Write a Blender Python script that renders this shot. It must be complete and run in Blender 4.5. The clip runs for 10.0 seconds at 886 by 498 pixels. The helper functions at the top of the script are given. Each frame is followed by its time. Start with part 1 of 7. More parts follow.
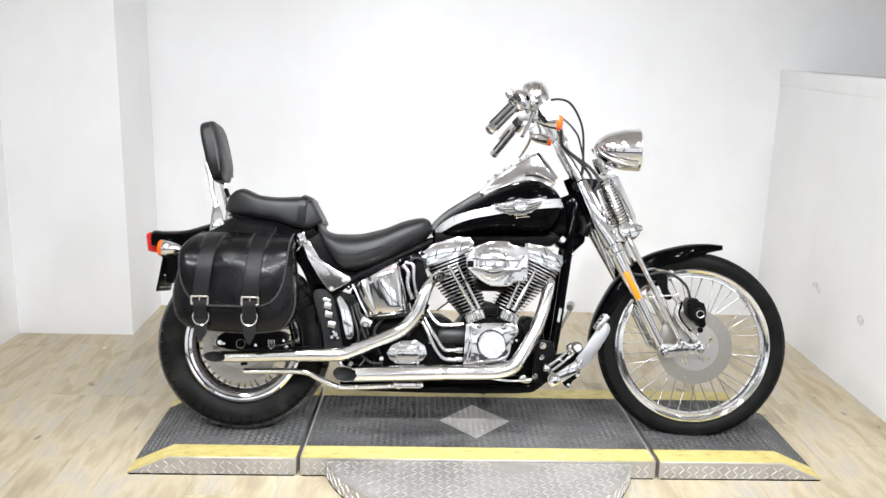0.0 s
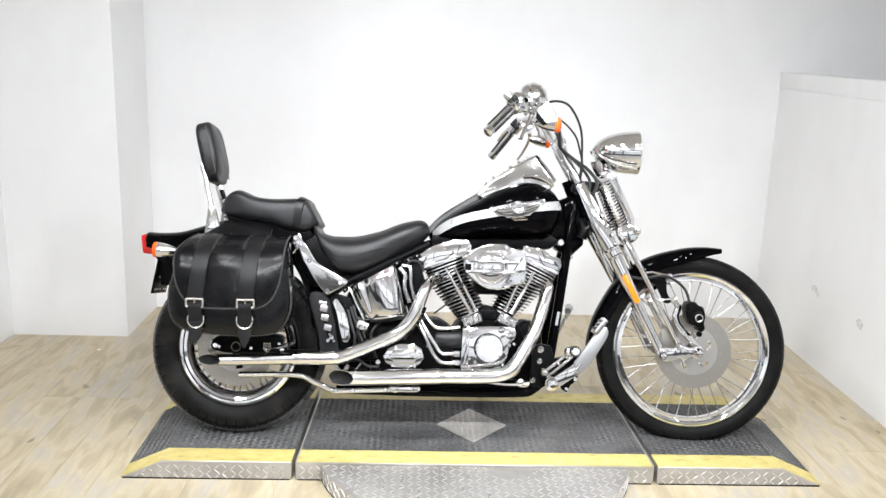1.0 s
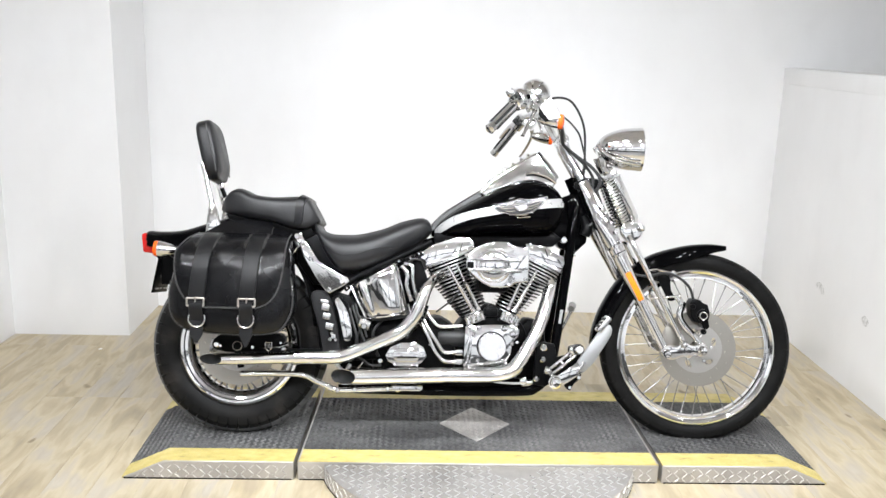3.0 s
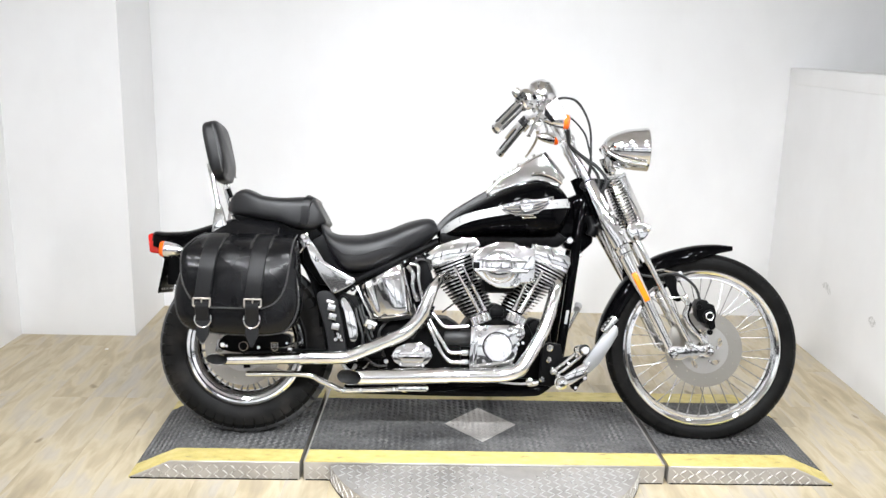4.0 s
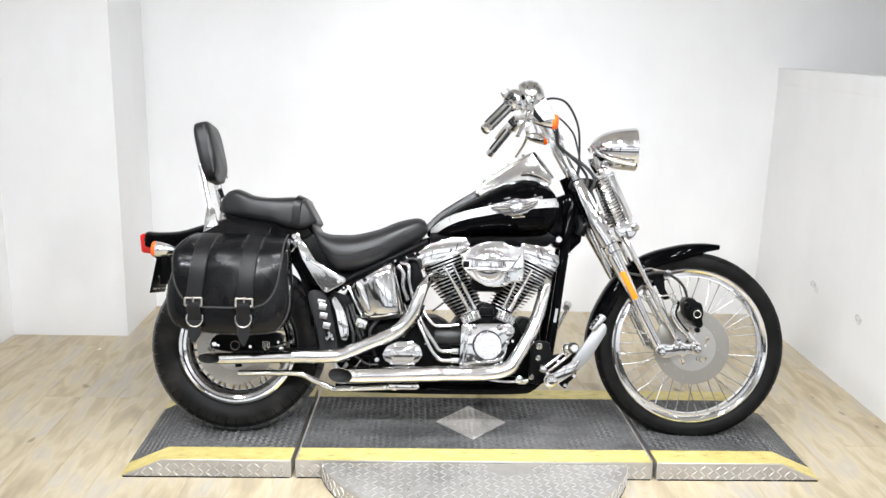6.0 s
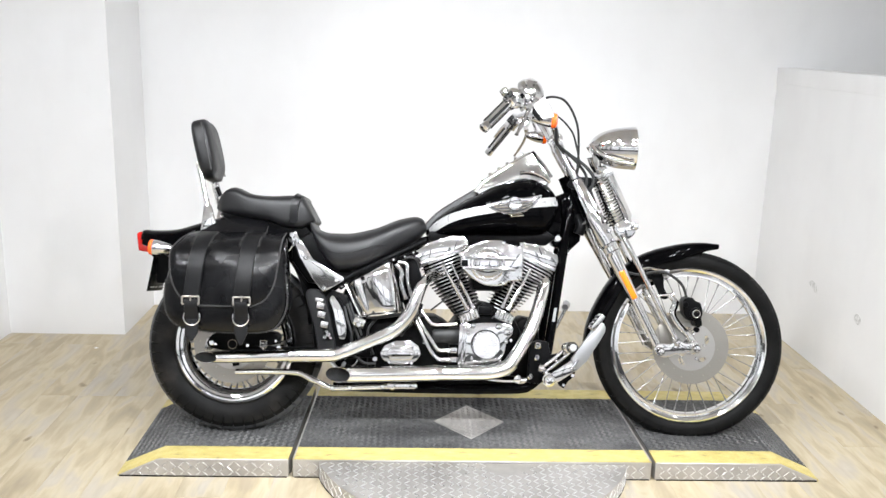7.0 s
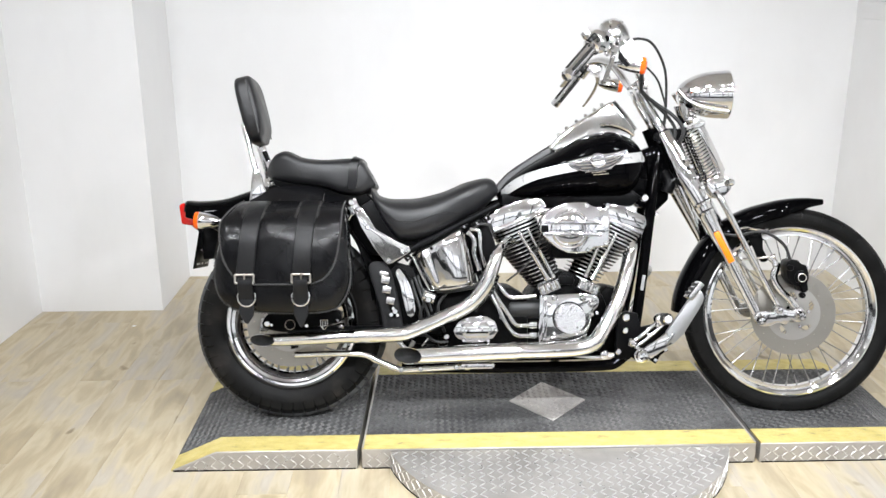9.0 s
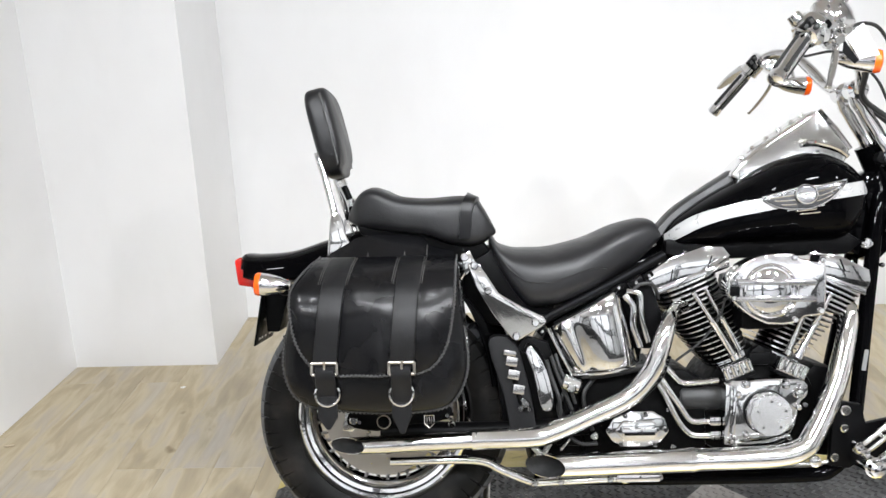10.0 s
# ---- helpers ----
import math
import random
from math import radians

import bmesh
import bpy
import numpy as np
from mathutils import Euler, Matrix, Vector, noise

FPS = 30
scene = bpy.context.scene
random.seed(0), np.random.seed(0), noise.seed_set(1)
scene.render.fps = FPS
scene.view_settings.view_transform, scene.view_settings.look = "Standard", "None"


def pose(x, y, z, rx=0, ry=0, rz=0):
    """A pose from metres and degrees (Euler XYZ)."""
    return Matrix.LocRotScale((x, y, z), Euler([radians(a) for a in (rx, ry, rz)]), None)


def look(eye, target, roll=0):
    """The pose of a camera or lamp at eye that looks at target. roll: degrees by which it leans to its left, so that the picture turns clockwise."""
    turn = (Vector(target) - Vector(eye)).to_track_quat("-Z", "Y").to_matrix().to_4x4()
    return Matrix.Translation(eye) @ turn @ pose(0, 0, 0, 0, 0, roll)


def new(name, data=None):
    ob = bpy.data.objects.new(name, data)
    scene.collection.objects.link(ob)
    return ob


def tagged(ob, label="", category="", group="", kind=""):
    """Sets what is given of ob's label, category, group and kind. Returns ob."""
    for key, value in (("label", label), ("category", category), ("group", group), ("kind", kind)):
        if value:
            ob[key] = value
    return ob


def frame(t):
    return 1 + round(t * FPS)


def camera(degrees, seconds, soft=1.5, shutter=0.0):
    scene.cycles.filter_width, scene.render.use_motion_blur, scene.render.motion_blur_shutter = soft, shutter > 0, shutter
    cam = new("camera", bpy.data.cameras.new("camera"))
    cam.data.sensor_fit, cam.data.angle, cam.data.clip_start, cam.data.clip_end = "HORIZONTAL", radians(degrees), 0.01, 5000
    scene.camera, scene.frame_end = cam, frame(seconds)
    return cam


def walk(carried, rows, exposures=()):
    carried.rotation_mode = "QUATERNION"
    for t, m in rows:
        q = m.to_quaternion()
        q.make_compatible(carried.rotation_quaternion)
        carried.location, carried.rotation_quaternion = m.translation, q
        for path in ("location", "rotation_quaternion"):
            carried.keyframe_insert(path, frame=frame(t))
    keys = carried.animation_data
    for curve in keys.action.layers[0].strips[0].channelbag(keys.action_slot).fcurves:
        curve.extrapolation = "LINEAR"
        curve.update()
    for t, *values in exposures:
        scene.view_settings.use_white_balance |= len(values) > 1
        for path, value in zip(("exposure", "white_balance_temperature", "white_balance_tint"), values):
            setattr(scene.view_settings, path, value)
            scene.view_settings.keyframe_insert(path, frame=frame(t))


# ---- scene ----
cam = camera(53.9, 10.0)
PATH = [
    (0, (-0.213, -2.999, 1.48), (-0.142, -1.055, 1.014), 1.6),
    (0.5, (-0.21, -2.987, 1.484), (-0.136, -1.045, 1.016), 1.7),
    (1, (-0.209, -2.974, 1.483), (-0.134, -1.031, 1.018), 1.8),
    (1.5, (-0.21, -2.964, 1.48), (-0.125, -1.02, 1.018), 1.7),
    (2, (-0.211, -2.959, 1.479), (-0.124, -1.015, 1.014), 1.8),
    (2.5, (-0.207, -2.954, 1.48), (-0.127, -1.012, 1.009), 1.7),
    (4, (-0.212, -2.953, 1.479), (-0.153, -1.01, 1.009), 1.5),
    (4.5, (-0.208, -2.963, 1.479), (-0.144, -1.021, 1.007), 1.5),
    (5, (-0.212, -2.974, 1.481), (-0.14, -1.031, 1.012), 1.6),
    (5.5, (-0.2, -2.982, 1.484), (-0.128, -1.039, 1.015), 1.4),
    (7, (-0.201, -2.969, 1.477), (-0.123, -1.026, 1.007), 1.6),
    (7.5, (-0.201, -2.964, 1.476), (-0.132, -1.021, 1.009), 1.7),
    (8, (-0.202, -2.952, 1.476), (-0.127, -1.011, 1.0), 1.8),
    (8.5, (-0.259, -2.869, 1.463), (-0.164, -0.936, 0.96), 2.6),
    (8.8, (-0.332, -2.775, 1.451), (-0.248, -0.852, 0.914), -0.9),
    (9, (-0.389, -2.656, 1.441), (-0.342, -0.741, 0.867), -0.2),
    (9.2, (-0.405, -2.503, 1.418), (-0.486, -0.583, 0.863), -1.6),
    (9.3, (-0.414, -2.433, 1.418), (-0.580, -0.516, 0.875), -3.2),
    (9.4, (-0.434, -2.353, 1.431), (-0.621, -0.437, 0.888), -3.2),
    (9.5, (-0.460, -2.291, 1.437), (-0.704, -0.390, 0.867), -1.9),
    (9.6, (-0.478, -2.217, 1.439), (-0.755, -0.326, 0.851), -2.0),
    (9.7, (-0.500, -2.146, 1.431), (-0.759, -0.245, 0.866), -2.5),
    (9.8, (-0.526, -2.064, 1.418), (-0.749, -0.155, 0.865), -2.6),
    (9.9, (-0.557, -1.981, 1.409), (-0.693, -0.064, 0.856), -2.1),
    (10, (-0.588, -1.901, 1.410), (-0.661, 0.009, 0.820), -2.0),
]
EXPOSURES = [(0.0, 0.03), (2.5, 0.04), (4.5, 0.07), (8.0, 0.07), (8.5, 0.02), (9.3, 0.0), (9.6, 0.05), (10.0, 0.0)]
walk(cam, [(t, look(eye, target, roll)) for t, eye, target, roll in PATH], EXPOSURES)

# ---- plan ----
TOP = 0.067                       # height of the display platform
X_L, X_R, Y_B, Y_F = -2.165, 1.748, 1.70, -1.15   # the white bay
S_L, S_R, S_F = -5.5, 5.5, -8.0                      # the showroom round it
CEIL = 3.1
PILLAR_X, PILLAR_Y = -1.605, 1.20
BIKE = pose(0, 0, TOP, -15.0, 0, 0)   # on its side stand, leaning away

# ---- light ----
world = bpy.data.worlds.new("world")
world.use_nodes = True
world.node_tree.nodes["Background"].inputs["Color"].default_value = (0.9, 0.95, 1.0, 1)
world.node_tree.nodes["Background"].inputs["Strength"].default_value = 0.0
scene.world = world
# tilted ceiling heads: place, aim, watts
LAMPS = [((x, -1.25, CEIL), (-x * 0.75, 0.15, 0.1), 4.2 + 1.9 * abs(x)) for x in (-1.9, -0.95, 0.05, 1.0, 1.95)] + [((x, -2.9, CEIL), (-x * 0.35, 0.7, 0.0), 11.6) for x in (-2.0, -1.0, 0.0, 1.0, 2.0)]
# unseen lamps added to brighten the showroom walls and floor behind the camera
LAMPS += [((x, -5.8, CEIL), (x, -8.0, 2.5), 34.0) for x in (-3.4, -1.1, 1.2, 3.5)] + [((x, -3.9, CEIL), (x * 1.9, -3.4, 1.9), 52.0) for x in (-3.0, 3.0)] + [((x, -4.6, CEIL), (x, -4.7, 0.0), 38.0) for x in (-1.9, 0.1, 2.1)]


def lamp(place, aim, watts):
    data = bpy.data.lights.new("ceiling_lamp", "AREA")
    data.shape, data.size, data.energy, data.color, data.spread = "DISK", 0.20, watts, (0.955, 0.985, 1.03) if place[1] > -3 else (0.93, 0.975, 1.05), radians(88 if place[1] > -3 else 130)
    ob = new("ceiling_lamp", data)
    m = look(place, aim)
    ob.matrix_world = m @ pose(0, 0, -0.115)
    return m


LAMP_POSES = [lamp(*row) for row in LAMPS]


# ---- materials ----
def mat(name, color, rough=0.5, metal=0.0, coat=0.0, spec=0.4):
    m = bpy.data.materials.new(name)
    m.use_nodes = True
    b = m.node_tree.nodes["Principled BSDF"]
    b.inputs["Base Color"].default_value = (*color, 1)
    b.inputs["Roughness"].default_value = rough
    b.inputs["Metallic"].default_value = metal
    b.inputs["Coat Weight"].default_value = coat
    b.inputs["Coat Roughness"].default_value = 0.03
    b.inputs["Specular IOR Level"].default_value = spec
    return m


def tex(m, kind, scale, stretch=(1, 1, 1), detail=4.0, where="Object"):
    """A noise or voronoi texture in metres; returns its node."""
    nt = m.node_tree
    co = nt.nodes.new("ShaderNodeTexCoord")
    mp = nt.nodes.new("ShaderNodeMapping")
    mp.inputs["Scale"].default_value = stretch
    n = nt.nodes.new({"noise": "ShaderNodeTexNoise", "voronoi": "ShaderNodeTexVoronoi", "wave": "ShaderNodeTexWave"}[kind])
    n.inputs["Scale"].default_value = scale
    if kind == "noise":
        n.inputs["Detail"].default_value = detail
    nt.links.new(co.outputs[where], mp.inputs["Vector"])
    nt.links.new(mp.outputs["Vector"], n.inputs["Vector"])
    return n


def ramp(m, src, stops, out="Fac"):
    nt = m.node_tree
    r = nt.nodes.new("ShaderNodeValToRGB")
    while len(r.color_ramp.elements) < len(stops):
        r.color_ramp.elements.new(0.5)
    for el, (p, c) in zip(r.color_ramp.elements, stops):
        el.position = p
        el.color = (*c, 1) if len(c) == 3 else c
    nt.links.new(src.outputs[out], r.inputs["Fac"])
    return r


def to(m, node, out, socket):
    m.node_tree.links.new(node.outputs[out], m.node_tree.nodes["Principled BSDF"].inputs[socket])


def rough_var(m, lo, hi, scale=30, stretch=(1, 1, 1)):
    n = tex(m, "noise", scale, stretch)
    r = ramp(m, n, [(0.35, (lo,) * 3), (0.7, (hi,) * 3)])
    to(m, r, "Color", "Roughness")


def bump(m, node, out, strength, distance):
    nt = m.node_tree
    b = nt.nodes.new("ShaderNodeBump")
    b.inputs["Strength"].default_value = strength
    b.inputs["Distance"].default_value = distance
    nt.links.new(node.outputs[out], b.inputs["Height"])
    to(m, b, "Normal", "Normal")
    return b


def mixed(m, a, b, fac, a_out="Color", b_out="Color", fac_out="Color", mode="MULTIPLY", amount=1.0):
    nt = m.node_tree
    x = nt.nodes.new("ShaderNodeMix")
    x.data_type, x.blend_type = "RGBA", mode
    x.inputs["Factor"].default_value = amount
    if fac:
        nt.links.new(fac.outputs[fac_out], x.inputs["Factor"])
    nt.links.new(a.outputs[a_out], x.inputs[6])
    nt.links.new(b.outputs[b_out], x.inputs[7])
    return x


CHROME = mat("chrome", (0.76, 0.76, 0.765), 0.05, 1.0)
rough_var(CHROME, 0.03, 0.10, 25)
bump(CHROME, tex(CHROME, "noise", 60, detail=2), "Fac", 0.05, 0.004)
CHROME_WARM = mat("chrome_heat_tinted", (0.79, 0.79, 0.785), 0.06, 1.0)
rough_var(CHROME_WARM, 0.04, 0.13, 14, (0.4, 1, 1))
bump(CHROME_WARM, tex(CHROME_WARM, "noise", 45, detail=2), "Fac", 0.06, 0.004)
POLISHED = mat("polished_aluminium", (0.64, 0.64, 0.64), 0.2, 1.0)
rough_var(POLISHED, 0.17, 0.24, 25)
COVER = mat("bright_polished_cover", (0.86, 0.86, 0.87), 0.26, 0.9)
rough_var(COVER, 0.22, 0.32, 18)
BRUSHED = mat("brushed_aluminium", (0.66, 0.67, 0.68), 0.34, 1.0)
rough_var(BRUSHED, 0.25, 0.45, 60, (1, 1, 8))
FIN_EDGE = mat("machined_fin_edge", (0.56, 0.56, 0.56), 0.3, 1.0)
rough_var(FIN_EDGE, 0.22, 0.4, 60)
NICKEL = mat("satin_nickel", (0.46, 0.43, 0.39), 0.38, 1.0)
rough_var(NICKEL, 0.3, 0.5, 60)
SPOKE = mat("stainless_spoke", (0.31, 0.31, 0.31), 0.3, 1.0)
rough_var(SPOKE, 0.25, 0.4, 60)
BADGE = mat("dull_silver_badge", (0.115, 0.115, 0.12), 0.34, 0.95)
rough_var(BADGE, 0.16, 0.3, 90)
STEEL = mat("brake_disc_steel", (0.40, 0.38, 0.345), 0.35, 1.0)
rough_var(STEEL, 0.32, 0.40, 60)
PAINT = mat("black_gloss_paint", (0.0010, 0.0010, 0.0012), 0.25, 0.0, 1.0, 0.0)
PAINT.node_tree.nodes["Principled BSDF"].inputs["Coat Roughness"].default_value = 0.02
PAINT.node_tree.nodes["Principled BSDF"].inputs["Coat IOR"].default_value = 1.14
rough_var(PAINT, 0.15, 0.28, 20)
SATIN = mat("black_satin_metal", (0.0022, 0.0022, 0.0024), 0.38, 0.0, 0.0, 0.07)
rough_var(SATIN, 0.28, 0.5, 45)
SILVER = mat("silver_stripe_paint", (0.44, 0.44, 0.435), 0.34, 0.35, 0.6)
rough_var(SILVER, 0.27, 0.31, 60)
RUBBER = mat("tyre_rubber", (0.009, 0.009, 0.009), 0.5, 0.0, 0.0, 0.11)
n = tex(RUBBER, "noise", 18, detail=6)
to(RUBBER, ramp(RUBBER, n, [(0.3, (0.0025, 0.0025, 0.0025)), (0.75, (0.008, 0.0078, 0.0075))]), "Color", "Base Color")
bump(RUBBER, tex(RUBBER, "noise", 150, detail=4), "Fac", 0.5, 0.002)
DUSTY = mat("dusty_tyre_rubber", (0.014, 0.013, 0.012), 0.5, 0.0, 0.0, 0.16)
n = tex(DUSTY, "noise", 9, detail=8)
to(DUSTY, ramp(DUSTY, n, [(0.42, (0.003, 0.003, 0.003)), (0.55, (0.007, 0.0066, 0.0062)), (0.68, (0.022, 0.019, 0.017))]), "Color", "Base Color")
bump(DUSTY, tex(DUSTY, "noise", 400), "Fac", 0.25, 0.001)
# worn tread, its grey raised to stand in for the wall's grazing reflection
TYRE_TREAD = mat("worn_sheen_tread_rubber", (0.03, 0.031, 0.033), 0.55, 0.0, 0.0, 0.4)
n = tex(TYRE_TREAD, "noise", 14, detail=6)
to(TYRE_TREAD, ramp(TYRE_TREAD, n, [(0.3, (0.065, 0.067, 0.070)), (0.7, (0.115, 0.118, 0.124))]), "Color", "Base Color")
bump(TYRE_TREAD, tex(TYRE_TREAD, "noise", 300), "Fac", 0.25, 0.001)
HOSE = mat("black_rubber_hose", (0.014, 0.014, 0.014), 0.45)
bump(HOSE, tex(HOSE, "noise", 500), "Fac", 0.2, 0.0008)


def leather(name, c, lo, hi, spec, grain):
    m = mat(name, c, 0.4, 0.0, 0.0, spec)
    v = tex(m, "voronoi", 330)
    first = bump(m, v, "Distance", grain, 0.0012)
    folds = tex(m, "noise", 22, (1, 1, 0.6), detail=3)
    second = bump(m, folds, "Fac", 0.16, 0.012)
    m.node_tree.links.new(first.outputs["Normal"], second.inputs["Normal"])
    rough_var(m, lo, hi, 9)
    w = tex(m, "noise", 11, detail=7)
    to(m, ramp(m, w, [(0.3, tuple(k * 0.8 for k in c)), (0.72, tuple(k * 1.5 for k in c))]), "Color", "Base Color")
    return m


SEAT_LEATHER = leather("black_seat_vinyl", (0.0060, 0.0060, 0.0067), 0.34, 0.50, 0.46, 0.14)
BAG_LEATHER = leather("black_saddle_leather", (0.0032, 0.0032, 0.0037), 0.19, 0.32, 0.28, 0.08)
STRAP_LEATHER = leather("matt_strap_leather", (0.0045, 0.0045, 0.0050), 0.40, 0.52, 0.30, 0.12)
THREAD = mat("waxed_lacing", (0.05, 0.049, 0.049), 0.5)
rough_var(THREAD, 0.45, 0.7, 90)
SEAM = mat("grey_stitching", (0.055, 0.053, 0.051), 0.6)
rough_var(SEAM, 0.5, 0.7, 90)
DARK_HOLE = mat("dark_pipe_inside", (0.008, 0.008, 0.008), 0.8)
rough_var(DARK_HOLE, 0.7, 0.95, 50)
FIN_BLACK = mat("black_engine_enamel", (0.0015, 0.0015, 0.0015), 0.45, 0.0, 0.0, 0.05)
rough_var(FIN_BLACK, 0.35, 0.6, 60)
AMBER = mat("amber_lens", (0.90, 0.11, 0.006), 0.12, 0.0, 0.6)
rough_var(AMBER, 0.08, 0.2, 200)
RED = mat("red_lens", (0.55, 0.012, 0.008), 0.12, 0.0, 0.6)
rough_var(RED, 0.08, 0.2, 200)
REFLECTOR = mat("orange_reflector", (0.85, 0.20, 0.005), 0.2, 0.0, 0.4)
bump(REFLECTOR, tex(REFLECTOR, "voronoi", 420), "Distance", 0.4, 0.001)
CARD = mat("white_card", (0.85, 0.85, 0.84), 0.6)
rough_var(CARD, 0.5, 0.7, 40)
SCRAP = mat("pale_raw_wood", (0.62, 0.52, 0.38), 0.7)
rough_var(SCRAP, 0.6, 0.8, 90)
GREY_PLASTIC = mat("grey_black_plastic", (0.009, 0.009, 0.0097), 0.5, 0.0, 0.0, 0.2)
rough_var(GREY_PLASTIC, 0.42, 0.6, 30)
CARRIER = mat("satin_disc_carrier", (0.52, 0.51, 0.49), 0.36, 1.0)
rough_var(CARRIER, 0.3, 0.45, 50)
GLASS = mat("headlamp_glass", (1, 1, 1), 0.03)
GLASS.node_tree.nodes["Principled BSDF"].inputs["Transmission Weight"].default_value = 1.0
PEG_RUBBER = mat("peg_rubber", (0.02, 0.02, 0.02), 0.6)
rough_var(PEG_RUBBER, 0.5, 0.75, 90)

# painted plasterboard: faint roller texture, scuffs and cloudy stains
WALL = mat("white_wall_paint", (0.80, 0.80, 0.79), 0.55)
n = tex(WALL, "noise", 1.7, detail=6)
m2 = tex(WALL, "noise", 9.0, (1, 1, 0.4), detail=5)
c1 = ramp(WALL, n, [(0.3, (0.775, 0.77, 0.768)), (0.7, (0.83, 0.83, 0.832))])
c2 = ramp(WALL, m2, [(0.2, (0.975, 0.975, 0.975)), (0.5, (1, 1, 1))])
to(WALL, mixed(WALL, c1, c2, None), "Result", "Base Color")
bump(WALL, tex(WALL, "noise", 160), "Fac", 0.12, 0.001)
SCUFF = mat("scuffed_wall_paint", (0.62, 0.62, 0.61), 0.6)
n = tex(SCUFF, "noise", 60, detail=5)
to(SCUFF, ramp(SCUFF, n, [(0.35, (0.48, 0.475, 0.465)), (0.6, (0.76, 0.76, 0.755))]), "Color", "Base Color")
CEILING = mat("ceiling_paint", (0.80, 0.77, 0.74), 0.8)
n = tex(CEILING, "noise", 3.0)
to(CEILING, ramp(CEILING, n, [(0.3, (0.745, 0.715, 0.695)), (0.7, (0.82, 0.79, 0.77))]), "Color", "Base Color")
BACK_WALL = mat("white_showroom_paint", (0.76, 0.76, 0.75), 0.6)
n = tex(BACK_WALL, "noise", 2.0)
to(BACK_WALL, ramp(BACK_WALL, n, [(0.3, (0.72, 0.72, 0.71)), (0.7, (0.80, 0.80, 0.79))]), "Color", "Base Color")

# limed oak vinyl planks; every plank has its own tone and grain
PLANK = mat("limed_oak_plank", (0.42, 0.35, 0.26), 0.45)
nt = PLANK.node_tree
info = nt.nodes.new("ShaderNodeObjectInfo")
co = nt.nodes.new("ShaderNodeTexCoord")
off = nt.nodes.new("ShaderNodeVectorMath")
off.operation = "MULTIPLY_ADD"
comb = nt.nodes.new("ShaderNodeCombineXYZ")
for k in ("X", "Y", "Z"):
    nt.links.new(info.outputs["Random"], comb.inputs[k])
off.inputs[1].default_value = (37.0, 61.0, 17.0)
nt.links.new(comb.outputs["Vector"], off.inputs[0])
nt.links.new(co.outputs["Object"], off.inputs[2])


def plank_noise(scale, stretch, detail):
    mp = nt.nodes.new("ShaderNodeMapping")
    mp.inputs["Scale"].default_value = stretch
    nz = nt.nodes.new("ShaderNodeTexNoise")
    nz.inputs["Scale"].default_value = scale
    nz.inputs["Detail"].default_value = detail
    nt.links.new(off.outputs["Vector"], mp.inputs["Vector"])
    nt.links.new(mp.outputs["Vector"], nz.inputs["Vector"])
    return nz


broad_noise = plank_noise(13.0, (1.0, 0.26, 1), 3.5)
broad_noise.inputs["Distortion"].default_value = 0.5
broad = ramp(PLANK, broad_noise, [(0.25, (0.375, 0.315, 0.225)), (0.40, (0.44, 0.368, 0.25)), (0.51, (0.53, 0.465, 0.335)), (0.61, (0.475, 0.425, 0.35)), (0.76, (0.52, 0.485, 0.42))])
grain = ramp(PLANK, plank_noise(60.0, (1.0, 0.10, 1), 4), [(0.30, (0.92, 0.915, 0.90)), (0.60, (1.02, 1.02, 1.02))])
knots = ramp(PLANK, plank_noise(15.0, (1.0, 0.5, 1), 1), [(0.19, (0.50, 0.45, 0.40)), (0.245, (1, 1, 1))])
tone = ramp(PLANK, info, [(0.0, (0.93, 0.935, 0.95)), (0.35, (1.0, 0.98, 0.93)), (0.7, (1.02, 1.02, 1.01)), (1.0, (0.97, 0.95, 0.90))], "Random")
to(PLANK, mixed(PLANK, mixed(PLANK, mixed(PLANK, broad, grain, None), knots, None, "Result"), tone, None, "Result"), "Result", "Base Color")
bump(PLANK, grain, "Color", 0.15, 0.001)
SUBFLOOR = mat("dark_joint", (0.16, 0.13, 0.10), 0.8)
rough_var(SUBFLOOR, 0.7, 0.9, 20)

FAR_FLOOR = mat("limed_oak_showroom_floor", (0.40, 0.36, 0.29), 0.45)
n = tex(FAR_FLOOR, "noise", 9, (1, 0.2, 1), detail=6)
to(FAR_FLOOR, ramp(FAR_FLOOR, n, [(0.3, (0.32, 0.305, 0.28)), (0.7, (0.46, 0.45, 0.42))]), "Color", "Base Color")
# for the added dark shapes out of view that the chrome mirrors
DARK_REFLECTED = mat("dark_grey_reflected", (0.10, 0.10, 0.10), 0.4)
n = tex(DARK_REFLECTED, "noise", 2.5, detail=6)
to(DARK_REFLECTED, ramp(DARK_REFLECTED, n, [(0.3, (0.05, 0.05, 0.05)), (0.7, (0.09, 0.088, 0.085))]), "Color", "Base Color")

# platform
TREAD = mat("black_tread_mat", (0.05, 0.05, 0.05), 0.5)
n = tex(TREAD, "noise", 5.0, (1, 1.6, 1), detail=8)
m2 = tex(TREAD, "noise", 60.0, detail=3)
c1 = ramp(TREAD, n, [(0.32, (0.042, 0.042, 0.043)), (0.55, (0.080, 0.080, 0.080)), (0.78, (0.15, 0.148, 0.145))])
c2 = ramp(TREAD, m2, [(0.35, (0.75, 0.75, 0.75)), (0.65, (1.15, 1.15, 1.15))])
to(TREAD, mixed(TREAD, c1, c2, None), "Result", "Base Color")
rough_var(TREAD, 0.38, 0.62, 12)
TREAD_WORN = mat("scuffed_tread", (0.12, 0.12, 0.12), 0.5)
n = tex(TREAD_WORN, "noise", 6.0, (1, 1.6, 1), detail=8)
